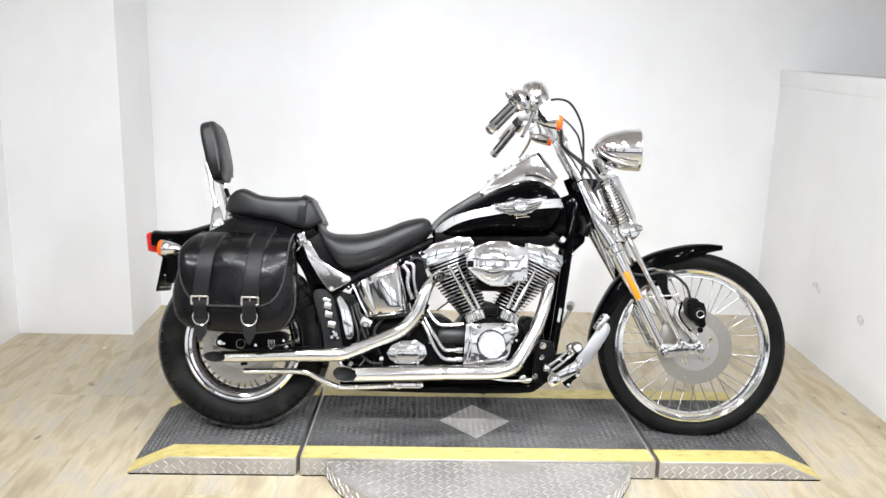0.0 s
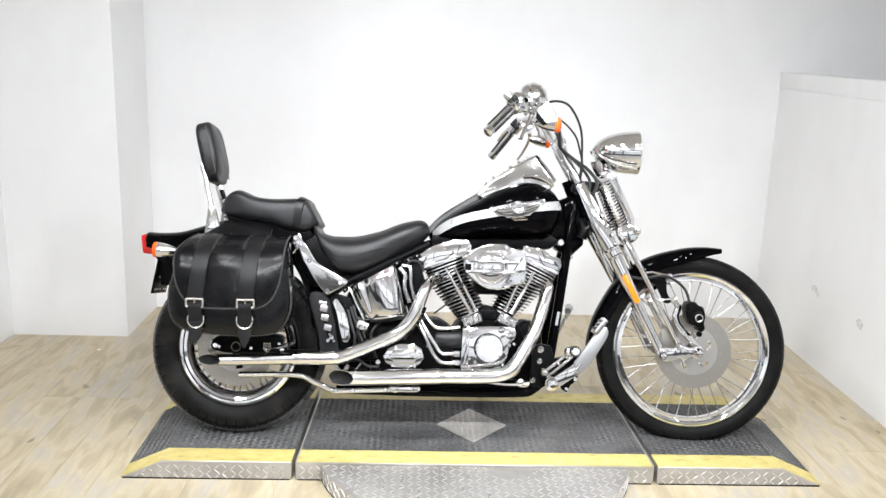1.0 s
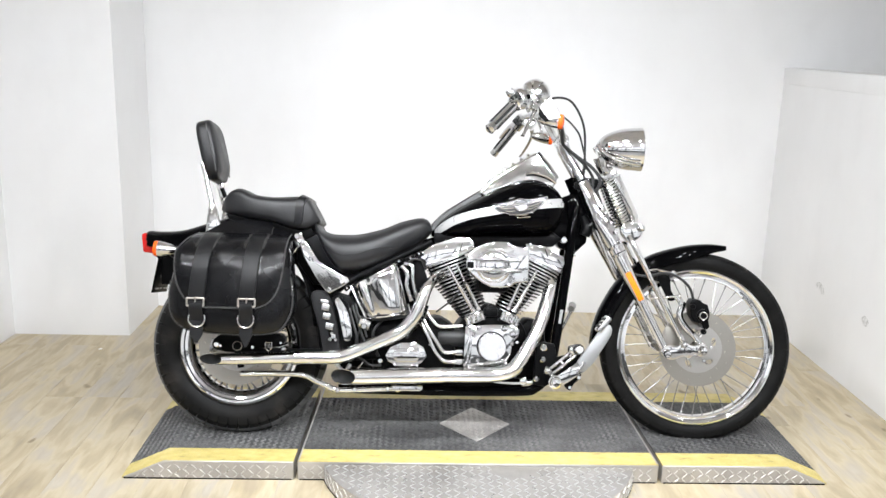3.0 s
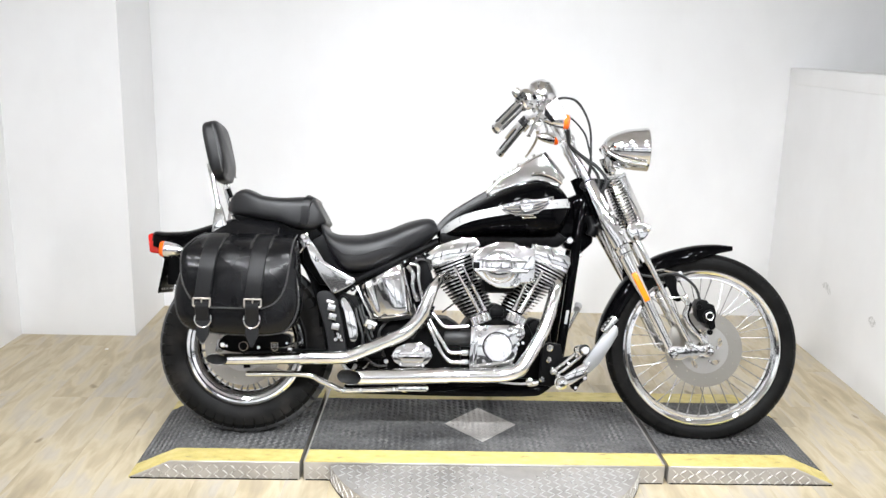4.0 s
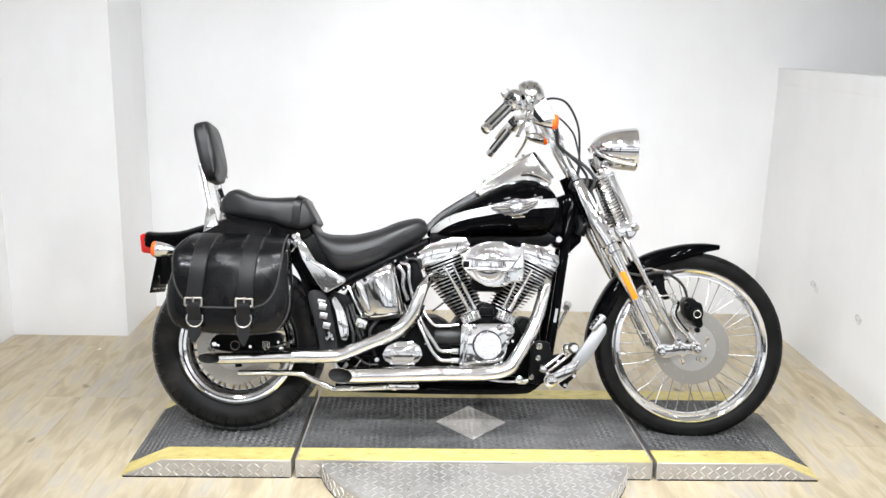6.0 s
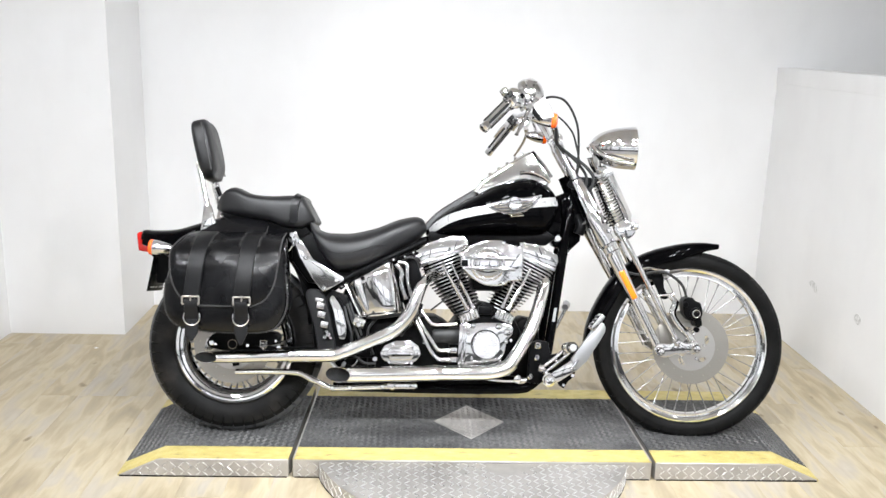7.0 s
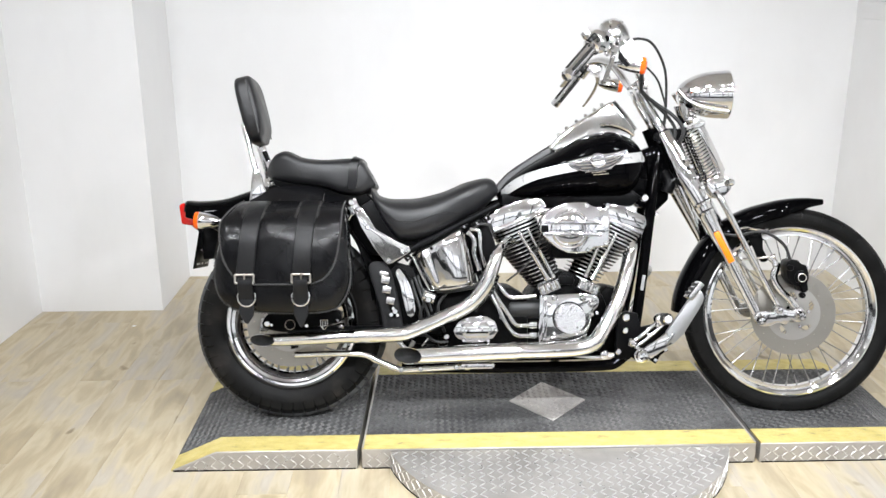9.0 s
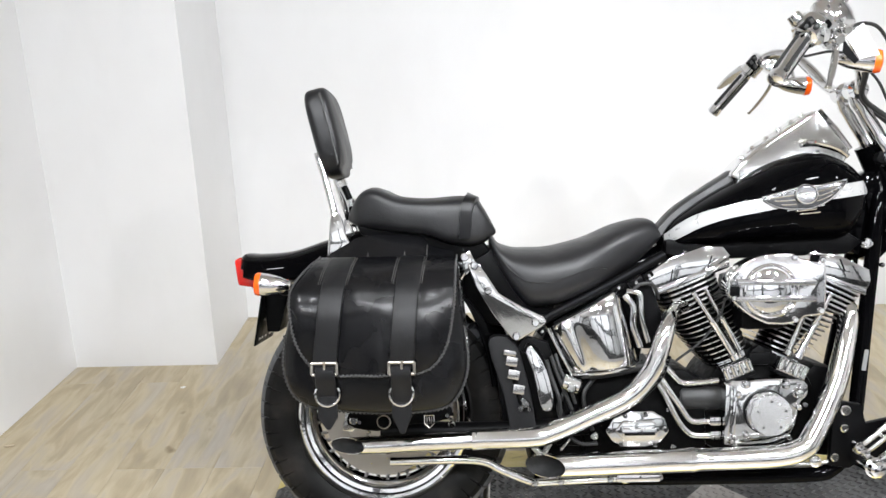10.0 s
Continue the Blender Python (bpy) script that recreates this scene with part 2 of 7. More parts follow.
to(TREAD_WORN, ramp(TREAD_WORN, n, [(0.32, (0.055, 0.055, 0.055)), (0.55, (0.112, 0.111, 0.109)), (0.78, (0.20, 0.197, 0.19))]), "Color", "Base Color")
rough_var(TREAD_WORN, 0.35, 0.6, 14)
YELLOW = mat("worn_yellow_paint", (0.70, 0.48, 0.03), 0.5)
n = tex(YELLOW, "noise", 22.0, (1, 2.2, 1), detail=9)
to(YELLOW, ramp(YELLOW, n, [(0.25, (0.24, 0.20, 0.10)), (0.36, (0.50, 0.41, 0.14)), (0.55, (0.585, 0.485, 0.175)), (0.8, (0.62, 0.535, 0.24))]), "Color", "Base Color")
rough_var(YELLOW, 0.35, 0.6, 30)
ALU = mat("aluminium_tread_plate", (0.50, 0.50, 0.49), 0.45, 0.6)
n = tex(ALU, "noise", 7.0, detail=8)
to(ALU, ramp(ALU, n, [(0.3, (0.345, 0.327, 0.305)), (0.6, (0.485, 0.465, 0.44))]), "Color", "Base Color")
rough_var(ALU, 0.38, 0.6, 25)
ALU_LUG = mat("rubbed_bright_tread_lug", (0.68, 0.68, 0.67), 0.32, 0.85)
rough_var(ALU_LUG, 0.26, 0.42, 40)
SATIN_ALU = mat("satin_aluminium", (0.44, 0.445, 0.45), 0.36, 0.95)
rough_var(SATIN_ALU, 0.34, 0.42, 12)
FRAME_WOOD = mat("charred_brown_wood", (0.05, 0.04, 0.035), 0.55)
n = tex(FRAME_WOOD, "noise", 26.0, (1, 1, 0.12), detail=7)
to(FRAME_WOOD, ramp(FRAME_WOOD, n, [(0.35, (0.012, 0.011, 0.011)), (0.6, (0.055, 0.042, 0.035)), (0.8, (0.13, 0.09, 0.07))]), "Color", "Base Color")
bump(FRAME_WOOD, n, "Fac", 0.3, 0.002)
PERF = mat("white_perforated_sheet", (0.80, 0.80, 0.80), 0.45)
rough_var(PERF, 0.4, 0.55, 30)
SLOT = mat("grey_slot", (0.22, 0.22, 0.22), 0.7)
rough_var(SLOT, 0.6, 0.8, 60)
LAMP_GLASS = mat("lamp_diffuser", (0.9, 0.9, 0.9), 0.4)
LAMP_GLASS.node_tree.nodes["Principled BSDF"].inputs["Emission Color"].default_value = (1, 0.98, 0.95, 1)
LAMP_GLASS.node_tree.nodes["Principled BSDF"].inputs["Emission Strength"].default_value = 6.0


# ---- mesh tools ----
def finish(name, bm, material, sharp=38):
    me = bpy.data.meshes.new(name)
    bmesh.ops.recalc_face_normals(bm, faces=bm.faces)
    layer = bm.faces.layers.int.get("flat_face")
    flat = [f[layer] for f in bm.faces] if layer else []
    bm.to_mesh(me)
    bm.free()
    for m in material if isinstance(material, (list, tuple)) else [material]:
        me.materials.append(m)
    for i, p in enumerate(me.polygons):
        p.use_smooth = not (flat and flat[i])
    me.set_sharp_from_angle(angle=radians(sharp))
    return me


def part(name, bm, material, parent, label="", m=None, sharp=38):
    ob = new(name, bm if isinstance(bm, bpy.types.Mesh) else finish(name, bm, material, sharp))
    ob.parent = parent
    if m is not None:
        ob.matrix_basis = m
    return tagged(ob, label) if label else ob


def thing(name, label, category, m=None, group="", kind=""):
    ob = new(name)
    ob.empty_display_size = 0.1
    if m is not None:
        ob.matrix_basis = m
    return tagged(ob, label, category, group, kind)


def solid(name, bm, material, label, category, group="", kind="", m=None, sharp=38):
    ob = new(name, finish(name, bm, material, sharp))
    if m is not None:
        ob.matrix_basis = m
    return tagged(ob, label, category, group, kind)


def spline(pts, n=6):
    """A smooth way through the points (Catmull-Rom)."""
    P = [Vector(p) for p in pts]
    P = [2 * P[0] - P[1]] + P + [2 * P[-1] - P[-2]]
    out = []
    for a, b, c, d in zip(P, P[1:], P[2:], P[3:]):
        for k in range(n):
            t = k / n
            out.append(0.5 * ((2 * b) + (c - a) * t + (2 * a - 5 * b + 4 * c - d) * t * t + (3 * b - a - 3 * c + d) * t ** 3))
    return out + [P[-2]]


def skin(bm, rings, caps=True, closed=True):
    """Faces between rings of points."""
    vs = [[bm.verts.new(p) for p in r] for r in rings]
    for a, b in zip(vs, vs[1:]):
        k = len(a)
        for i in range(k if closed else k - 1):
            bm.faces.new((a[i], a[(i + 1) % k], b[(i + 1) % k], b[i]))
    if caps:
        bm.faces.new(vs[0][::-1])
        bm.faces.new(vs[-1])
    return vs


def tube(bm, pts, r, seg=12, caps=True, flat=1.0):
    """A round (or flattened) bar along the points; r one radius or one for each point."""
    pts = [Vector(p) for p in pts]
    rs = [float(k) for k in r] if isinstance(r, (list, tuple)) else [float(r)] * len(pts)
    up = Vector((0, 1, 0))
    rings = []
    for i, p in enumerate(pts):
        way = (pts[min(i + 1, len(pts) - 1)] - pts[max(i - 1, 0)]).normalized()
        side = up - way * up.dot(way)
        if side.length < 1e-3:
            side = Vector((1, 0, 0)) - way * way.x
        side.normalize()
        up = side
        other = way.cross(side)
        rings.append([p + rs[i] * (math.cos(2 * math.pi * k / seg) * side * flat + math.sin(2 * math.pi * k / seg) * other) for k in range(seg)])
    return skin(bm, rings, caps)


def lathe(bm, profile, m=None, seg=48, closed=False, caps=False):
    """A profile of (radius, height) turned about the local y axis."""
    m = m or Matrix()
    rings = []
    for k in range(seg):
        a = 2 * math.pi * k / seg
        rings.append([m @ Vector((r * math.cos(a), h, r * math.sin(a))) for r, h in profile])
    vs = [[bm.verts.new(p) for p in r] for r in rings]
    n = len(profile)
    for i in range(seg):
        a, b = vs[i], vs[(i + 1) % seg]
        for j in range(n if closed else n - 1):
            bm.faces.new((a[j], a[(j + 1) % n], b[(j + 1) % n], b[j]))
    if caps:
        bm.faces.new([v[0] for v in vs])
        bm.faces.new([v[-1] for v in vs][::-1])
    return vs


def lathe_of(profile, m=None, seg=48):
    bm = bmesh.new()
    lathe(bm, profile, m, seg)
    return bm


def bevelled(bm, width, seg=2, angle=30):
    edges = [e for e in bm.edges if len(e.link_faces) == 2 and e.calc_face_angle(0) > radians(angle)]
    bmesh.ops.bevel(bm, geom=edges, offset=width, segments=seg, profile=0.6, affect="EDGES", clamp_overlap=True)


def flatten(bm, axes):
    """Marks the large faces square to those axes, which stay flat beside rounded edges."""
    layer = bm.faces.layers.int.new("flat_face")
    bm.normal_update()
    for f in bm.faces:
        if max(abs(f.normal[k]) for k in axes) > 0.9995:
            f[layer] = 1


def slab(outline, y0, y1, bevel=0.004, seg=2, m=None):
    """A plate with that outline in x and z, between y0 and y1, with rounded edges."""
    bm = bmesh.new()
    a = [bm.verts.new((x, y0, z)) for x, z in outline]
    b = [bm.verts.new((x, y1, z)) for x, z in outline]
    n = len(a)
    bm.faces.new(a)
    bm.faces.new(b[::-1])
    for i in range(n):
        bm.faces.new((a[i], b[i], b[(i + 1) % n], a[(i + 1) % n]))
    bmesh.ops.recalc_face_normals(bm, faces=bm.faces)
    if bevel:
        bevelled(bm, bevel, seg)
        flatten(bm, (1,))
    if m is not None:
        bm.transform(m)
    return bm


def block(size, bevel=0.003, m=None, seg=2):
    bm = bmesh.new()
    bmesh.ops.create_cube(bm, size=1.0, matrix=Matrix.Diagonal((*size, 1)))
    if bevel:
        bevelled(bm, bevel, seg)
        flatten(bm, (0, 1, 2))
    if m is not None:
        bm.transform(m)
    return bm


def smooth_outline(pts, n=4):
    """A closed smooth outline through (x, z) points."""
    P = [Vector((x, 0, z)) for x, z in pts]
    k = len(P)
    out = []
    for i in range(k):
        a, b, c, d = P[i - 1], P[i], P[(i + 1) % k], P[(i + 2) % k]
        for j in range(n):
            t = j / n
            q = 0.5 * ((2 * b) + (c - a) * t + (2 * a - 5 * b + 4 * c - d) * t * t + (3 * b - a - 3 * c + d) * t ** 3)
            out.append((q.x, q.z))
    return out


def table(rows):
    """A function that reads smoothly between (x, value) rows."""
    xs, vs = [r[0] for r in rows], [r[1] for r in rows]

    def read(x):
        x = min(max(x, xs[0]), xs[-1])
        i = max(k for k in range(len(xs)) if xs[k] <= x + 1e-12)
        if i == len(xs) - 1:
            return vs[-1]
        t = (x - xs[i]) / (xs[i + 1] - xs[i])
        d = [(vs[k + 1] - vs[k]) / (xs[k + 1] - xs[k]) for k in range(len(xs) - 1)]
        m0 = d[0] if i == 0 else (0 if d[i - 1] * d[i] <= 0 else 2 * d[i - 1] * d[i] / (d[i - 1] + d[i]))
        m1 = d[-1] if i + 1 == len(xs) - 1 else (0 if d[i] * d[i + 1] <= 0 else 2 * d[i] * d[i + 1] / (d[i] + d[i + 1]))
        h = xs[i + 1] - xs[i]
        return ((2 * t ** 3 - 3 * t * t + 1) * vs[i] + (t ** 3 - 2 * t * t + t) * h * m0 + (-2 * t ** 3 + 3 * t * t) * vs[i + 1] + (t ** 3 - t * t) * h * m1)

    return read


def power(c, e):
    return math.copysign(abs(c) ** e, c)


def body(x0, x1, top, bottom, width, n=28, seg=36, e=0.8, e_low=None):
    """A swelling body along x: rounded sections between bottom(x) and top(x), half as wide as width(x)."""
    bm = bmesh.new()
    rings = []
    for i in range(n + 1):
        x = x0 + (x1 - x0) * (0.5 - 0.5 * math.cos(math.pi * i / n))
        zt, zb, w = top(x), bottom(x), width(x)
        ring = []
        for k in range(seg):
            a = 2 * math.pi * k / seg
            ex = e if math.sin(a) > 0 or e_low is None else e_low
            ring.append((x, w * power(math.cos(a), ex), (zt + zb) / 2 + (zt - zb) / 2 * power(math.sin(a), ex)))
        rings.append(ring)
    skin(bm, rings)
    return bm


def bolt(parent, p, r=0.008, h=0.008, material=None, name="bolt", m=None):
    bm = bmesh.new()
    lathe(bm, [(0.0001, -h), (r * 0.75, -h), (r, -h * 0.7), (r, 0)], seg=12)
    return part(name, bm, material or CHROME, parent, m=(m or Matrix()) @ pose(*p))


# ---- the room ----
def wall(name, x0, x1, y0, y1, z0, z1, material, label):
    bm = block((x1 - x0, y1 - y0, z1 - z0), 0, pose((x0 + x1) / 2, (y0 + y1) / 2, (z0 + z1) / 2))
    return solid(name, bm, material, label, "wall", kind="structure")


wall("wall_north", S_L, S_R, Y_B, Y_B + 0.12, -0.1, CEIL + 0.4, WALL, "white painted plaster wall behind the motorcycle")
# the side wall opens outwards a little towards the front
WEST = pose(X_L + 0.001, 1.21, 0) @ pose(0, 0, 0, 0, 0, -2.8) @ pose(0, -1.21, 0)
solid("wall_west", block((0.12, Y_B - Y_F, CEIL + 0.5), 0, WEST @ pose(-0.06, (Y_F + Y_B) / 2, CEIL / 2 + 0.15)), WALL, "white painted side wall with a framed panel", "wall", kind="structure")
east = wall("wall_east", X_R, X_R + 0.12, Y_F, Y_B, -0.1, 1.292, WALL, "white half-height partition with faint scuffs")
solid("trim", block((0.128, Y_B - Y_F, 0.082), 0.004, pose(X_R + 0.059, (Y_B + Y_F) / 2, 1.333)), WALL, "white painted cap board on the partition", "trim", kind="structure")
for y, z, w, h in ((1.01, 0.372, 0.042, 0.018), (0.975, 0.352, 0.018, 0.012), (0.568, 0.342, 0.030, 0.022)):
    bm = slab(smooth_outline([(-w, -h * 0.3), (-w * 0.3, -h), (w * 0.6, -h * 0.7), (w, h * 0.2), (w * 0.2, h), (-w * 0.6, h * 0.6)], 3), -0.0006, 0.0006, 0, 1, pose(X_R - 0.0008, y, z, 0, 0, 90))
    part("scuff", bm, SCUFF, east, "faint grey scuff mark")
wall("pillar", X_L, PILLAR_X, PILLAR_Y, Y_B, -0.1, CEIL + 0.4, WALL, "white boxed-out corner pillar")
wall("wall_south", S_L, S_R, S_F - 0.12, S_F, -0.1, CEIL + 0.4, BACK_WALL, "white showroom wall")
wall("wall_far_west", S_L - 0.12, S_L, S_F, Y_B, -0.1, CEIL + 0.4, BACK_WALL, "white showroom side wall")
wall("wall_far_east", S_R, S_R + 0.12, S_F, Y_B, -0.1, CEIL + 0.4, BACK_WALL, "white showroom side wall")
# unseen low panels, added so the chrome has something dark to mirror
for nm, size, at in (("dado_south", (S_R - S_L, 0.02, 0.95), ((S_L + S_R) / 2, S_F + 0.011, 0.475)), ("dado_west", (0.02, Y_B - S_F, 0.95), (S_L + 0.011, (Y_B + S_F) / 2, 0.475)), ("dado_east", (0.02, Y_B - S_F, 0.95), (S_R - 0.011, (Y_B + S_F) / 2, 0.475))):
    solid(nm, block(size, 0.003, pose(*at)), DARK_REFLECTED, "unseen dark grey low panel added for the chrome to mirror", "trim", kind="structure")
# unseen posts and a beam on the far showroom walls, added to darken reflections
for k in range(4):
    wall("pilaster", -4.2 + 2.8 * k - 0.16, -4.2 + 2.8 * k + 0.16, S_F, S_F + 0.12, 0.0, CEIL + 0.4, DARK_REFLECTED, "unseen dark grey post added for the chrome to mirror")
for k in range(3):
    for xa, xb in ((S_L, S_L + 0.12), (S_R - 0.12, S_R)):
        wall("pilaster", xa, xb, -6.6 + 2.4 * k - 0.16, -6.6 + 2.4 * k + 0.16, 0.0, CEIL + 0.4, DARK_REFLECTED, "unseen dark grey post added for the chrome to mirror")
wall("wall_beam", S_L, S_R, S_F, S_F + 0.16, 2.15, 2.4, DARK_REFLECTED, "unseen dark grey beam added for the chrome to mirror")
solid("ceiling", block((S_R - S_L + 0.24, Y_B - S_F + 0.24, 0.1), 0, pose((S_L + S_R) / 2, (Y_B + S_F) / 2, CEIL + 0.45)), CEILING, "plain off-white ceiling", "ceiling", kind="structure")

for m, (place, aim, watts) in zip(LAMP_POSES, LAMPS):
    light = thing("ceiling_light", "unseen round white tilted spotlight under the ceiling", "lamp", m, "lights under the ceiling")
    bm = bmesh.new()
    lathe(bm, [(0.104, 0.105), (0.112, 0.11), (0.118, 0.105), (0.118, 0.02), (0.09, 0.0), (0.0005, 0.0), (0.0005, 0.01), (0.085, 0.012), (0.104, 0.03)], pose(0, 0, 0, -90), 40, True)
    part("head", bm, CEILING, light)
    bm = bmesh.new()
    lathe(bm, [(0.0005, 0.09), (0.103, 0.09), (0.103, 0.096), (0.0005, 0.096)], pose(0, 0, 0, -90), 40, True)
    part("diffuser", bm, LAMP_GLASS, light, "glowing white diffuser")
    bm = bmesh.new()
    tube(bm, [m.inverted() @ Vector((place[0], place[1], CEIL + 0.4)), m.inverted() @ Vector(place)], 0.012, 10)
    part("stem", bm, CEILING, light)


# framed perforated panel on the side wall
panel = thing("wall_panel", "white perforated panel in a dark wooden frame on the wall", "panel", WEST @ pose(0, 0.404, 0.112) @ pose(0, 0, 0, 2.0, 0, 0) @ pose(0, -0.404, -0.112))
PY0, PY1, PZ0, PZ1, PW = -0.80, 0.404, 0.112, 1.342, 0.066
for nm, ya, yb, za, zb in (("frame_stile", PY1 - PW, PY1, PZ0, PZ1), ("frame_stile", PY0, PY0 + PW, PZ0, PZ1), ("frame_rail", PY0 + PW, PY1 - PW, PZ0, PZ0 + PW), ("frame_rail", PY0 + PW, PY1 - PW, PZ1 - PW, PZ1)):
    f = part(nm, block((0.036, yb - ya, zb - za), 0.004, pose(0.019, (ya + yb) / 2, (za + zb) / 2)), FRAME_WOOD, panel, "dark charred wood")
for z in (PZ0 + 0.03, 0.36, 0.67, 0.98, PZ1 - 0.03):
    bm = bmesh.new()
    lathe(bm, [(0.0003, 0.004), (0.006, 0.003), (0.008, 0)], pose(0.0365, PY1 - 0.016, z, 0, 0, -90), 10)
    part("screw", bm, NICKEL, panel)
bm = bmesh.new()
lathe(bm, [(0.0003, 0.004), (0.006, 0.003), (0.008, 0)], pose(0.0365, 0.03, PZ0 + 0.028, 0, 0, -90), 10)
part("screw", bm, NICKEL, panel)
part("sheet", block((0.006, PY1 - PY0 - 2 * PW, PZ1 - PZ0 - 2 * PW), 0, pose(0.006, (PY0 + PY1) / 2, (PZ0 + PZ1) / 2)), PERF, panel, "white perforated sheet")
vs, fs = [], []
for iz in range(40):
    for iy in range(43):
        y = PY1 - PW - 0.018 - 0.0255 * iy - (0.0127 if iz % 2 else 0)
        z = PZ0 + PW + 0.02 + 0.0265 * iz
        k = len(vs)
        vs += [(0.0125, y - 0.006, z - 0.002), (0.0125, y + 0.006, z - 0.0035), (0.0125, y + 0.006, z + 0.0015), (0.0125, y - 0.006, z + 0.003)]
        fs.append((k, k + 1, k + 2, k + 3))
me = bpy.data.meshes.new("perforation")
me.from_pydata(vs, [], fs)
me.materials.append(SLOT)
holes = part("perforation", me, SLOT, panel)
holes["kind"] = "stuff"


# ---- the display platform ----
def lugs(spots, length, width, height):
    """Raised lozenges of a tread plate: spots are (centre, along, across, normal)."""
    vs, fs = [], []
    for p, a, b, n in spots:
        k = len(vs)
        for s, t, h in ((-1, 0, 0), (0, -1, 0), (1, 0, 0), (0, 1, 0), (-0.82, 0, 1), (0, -0.5, 1), (0.82, 0, 1), (0, 0.5, 1)):
            vs.append(p + a * (s * length / 2) + b * (t * width / 2) + n * (h * height))
        fs += [(k + 4, k + 5, k + 6, k + 7)] + [(k + i, k + (i + 1) % 4, k + 4 + (i + 1) % 4, k + 4 + i) for i in range(4)]
    me = bpy.data.meshes.new("tread_pattern")
    me.from_pydata([tuple(v) for v in vs], [], fs)
    return me


def lug_field(at, u_range, v_range, pitch_u, pitch_v, length, width, height, material, parent, keep=None, tilt=45, label=""):
    """Lugs in alternating directions on the surface at(u, v) -> point, u way, v way, normal."""
    spots = []
    iu = 0
    u = u_range[0] + pitch_u / 2
    while u < u_range[1] - pitch_u * 0.3:
        iv = 0
        v = v_range[0] + pitch_v / 2
        while v < v_range[1] - pitch_v * 0.3:
            if keep is None or keep(u, v):
                p, a, b, n = at(u, v)
                s = radians(tilt if (iu + iv) % 2 else -tilt)
                d = a * math.cos(s) + b * math.sin(s)
                spots.append((p, d, n.cross(d), n))
            v += pitch_v
            iv += 1
        u += pitch_u
        iu += 1
    me = lugs(spots, length, width, height)
    me.materials.append(material)
    ob = part("tread_pattern", me, material, parent, label)
    ob["kind"] = "stuff"
    return ob


R0, R1 = -0.235, 0.396     # front and back edge of the platform


def along(profile):
    """Point, way and normal at a length along an x-z profile."""
    P = [Vector((x, 0, z)) for x, z in profile]
    L = [0.0]
    for a, b in zip(P, P[1:]):
        L.append(L[-1] + (b - a).length)

    def at(u, v):
        i = max(k for k in range(len(P) - 1) if L[k] <= max(u, 0) + 1e-9)
        d = (P[i + 1] - P[i]).normalized()
        p = P[i] + d * (u - L[i])
        return Vector((p.x, v, p.z)), d, Vector((0, 1, 0)), Vector((-d.z, 0, d.x))

    return at, L[-1]


def strip(profile, y0, y1, lift):
    """A thin sheet laid on the profile."""
    bm = bmesh.new()
    rings = []
    for x, z in profile:
        rings.append([(x, y0, z - 0.004), (x, y1, z - 0.004), (x, y1, z + lift), (x, y0, z + lift)])
    skin(bm, rings)
    return bm


def platform(profile, label):
    base = thing("display_platform", label, "platform", group="platform sections")
    bm = slab(profile + [(profile[-1][0], 0.0), (profile[0][0], 0.0)] if profile[0][1] > 0.01 and profile[-1][1] > 0.01 else (profile + [(profile[-1][0], 0.0)] if profile[0][1] < 0.01 else profile + [(profile[0][0], 0.0)]), R0, R1, 0.002, 1)
    part("deck", bm, ALU, base, "aluminium tread-plate skirt")
    part("mat", strip(profile, R0 + 0.088, R1 - 0.092, 0.003), TREAD, base, "black chevron tread mat")
    part("edge_stripe", strip(profile, R0 + 0.002, R0 + 0.088, 0.0035), YELLOW, base, "worn yellow painted edge")
    part("edge_stripe", strip(profile, R1 - 0.092, R1 - 0.002, 0.0035), YELLOW, base, "worn yellow painted edge")
    at, length = along([(x, z + 0.003) for x, z in profile])
    inside = (lambda u, v: not (abs(at(u, v)[0].x - 0.037) / 0.142 + abs(v - 0.073) / 0.156 < 1))
    lug_field(at, (0.004, length - 0.004), (R0 + 0.09, R1 - 0.094), 0.0235, 0.0135, 0.0235, 0.0070, 0.0032, TREAD_WORN, base, inside, 38)
    lug_field(at, (0.004, length - 0.004), (R0 + 0.004, R0 + 0.086), 0.0215, 0.0125, 0.019, 0.007, 0.0012, YELLOW, base, None, 38)
    x0, x1 = profile[0][0], profile[-1][0]
    # black strip stands in for the contact shadow under the skirt
    part("rubber_foot", block((x1 - x0 - 0.012, 0.006, 0.004), 0.0005, pose((x0 + x1) / 2, R0 + 0.0015, 0.002)), SATIN, base, "thin black strip as contact shade under the skirt")

    for x, z in (profile[0], profile[-1]):
        if profile[0][1] > 0.01 and profile[-1][1] > 0.01:
            s_ = 1 if x == profile[0][0] else -1
            part("joint_trim", block((0.006, R1 - R0 - 0.004, 0.006), 0.001, pose(x + s_ * 0.0032, (R0 + R1) / 2, z + 0.0012)), ALU, base, "bright aluminium edge along the joint")

    def front(u, v):
        return Vector((u, R0, v)), Vector((1, 0, 0)), Vector((0, 0, 1)), Vector((0, -1, 0))

    def under(u, v):
        for (xa, za), (xb, zb) in zip(profile, profile[1:]):
            if xa <= u <= xb:
                return v < za + (zb - za) * (u - xa) / (xb - xa) - 0.01
        return False

    lug_field(front, (x0 + 0.01, x1 - 0.01), (0.002, TOP), 0.0275, 0.0175, 0.0290, 0.0046, 0.0018, ALU_LUG, base, under, 42)
    return base


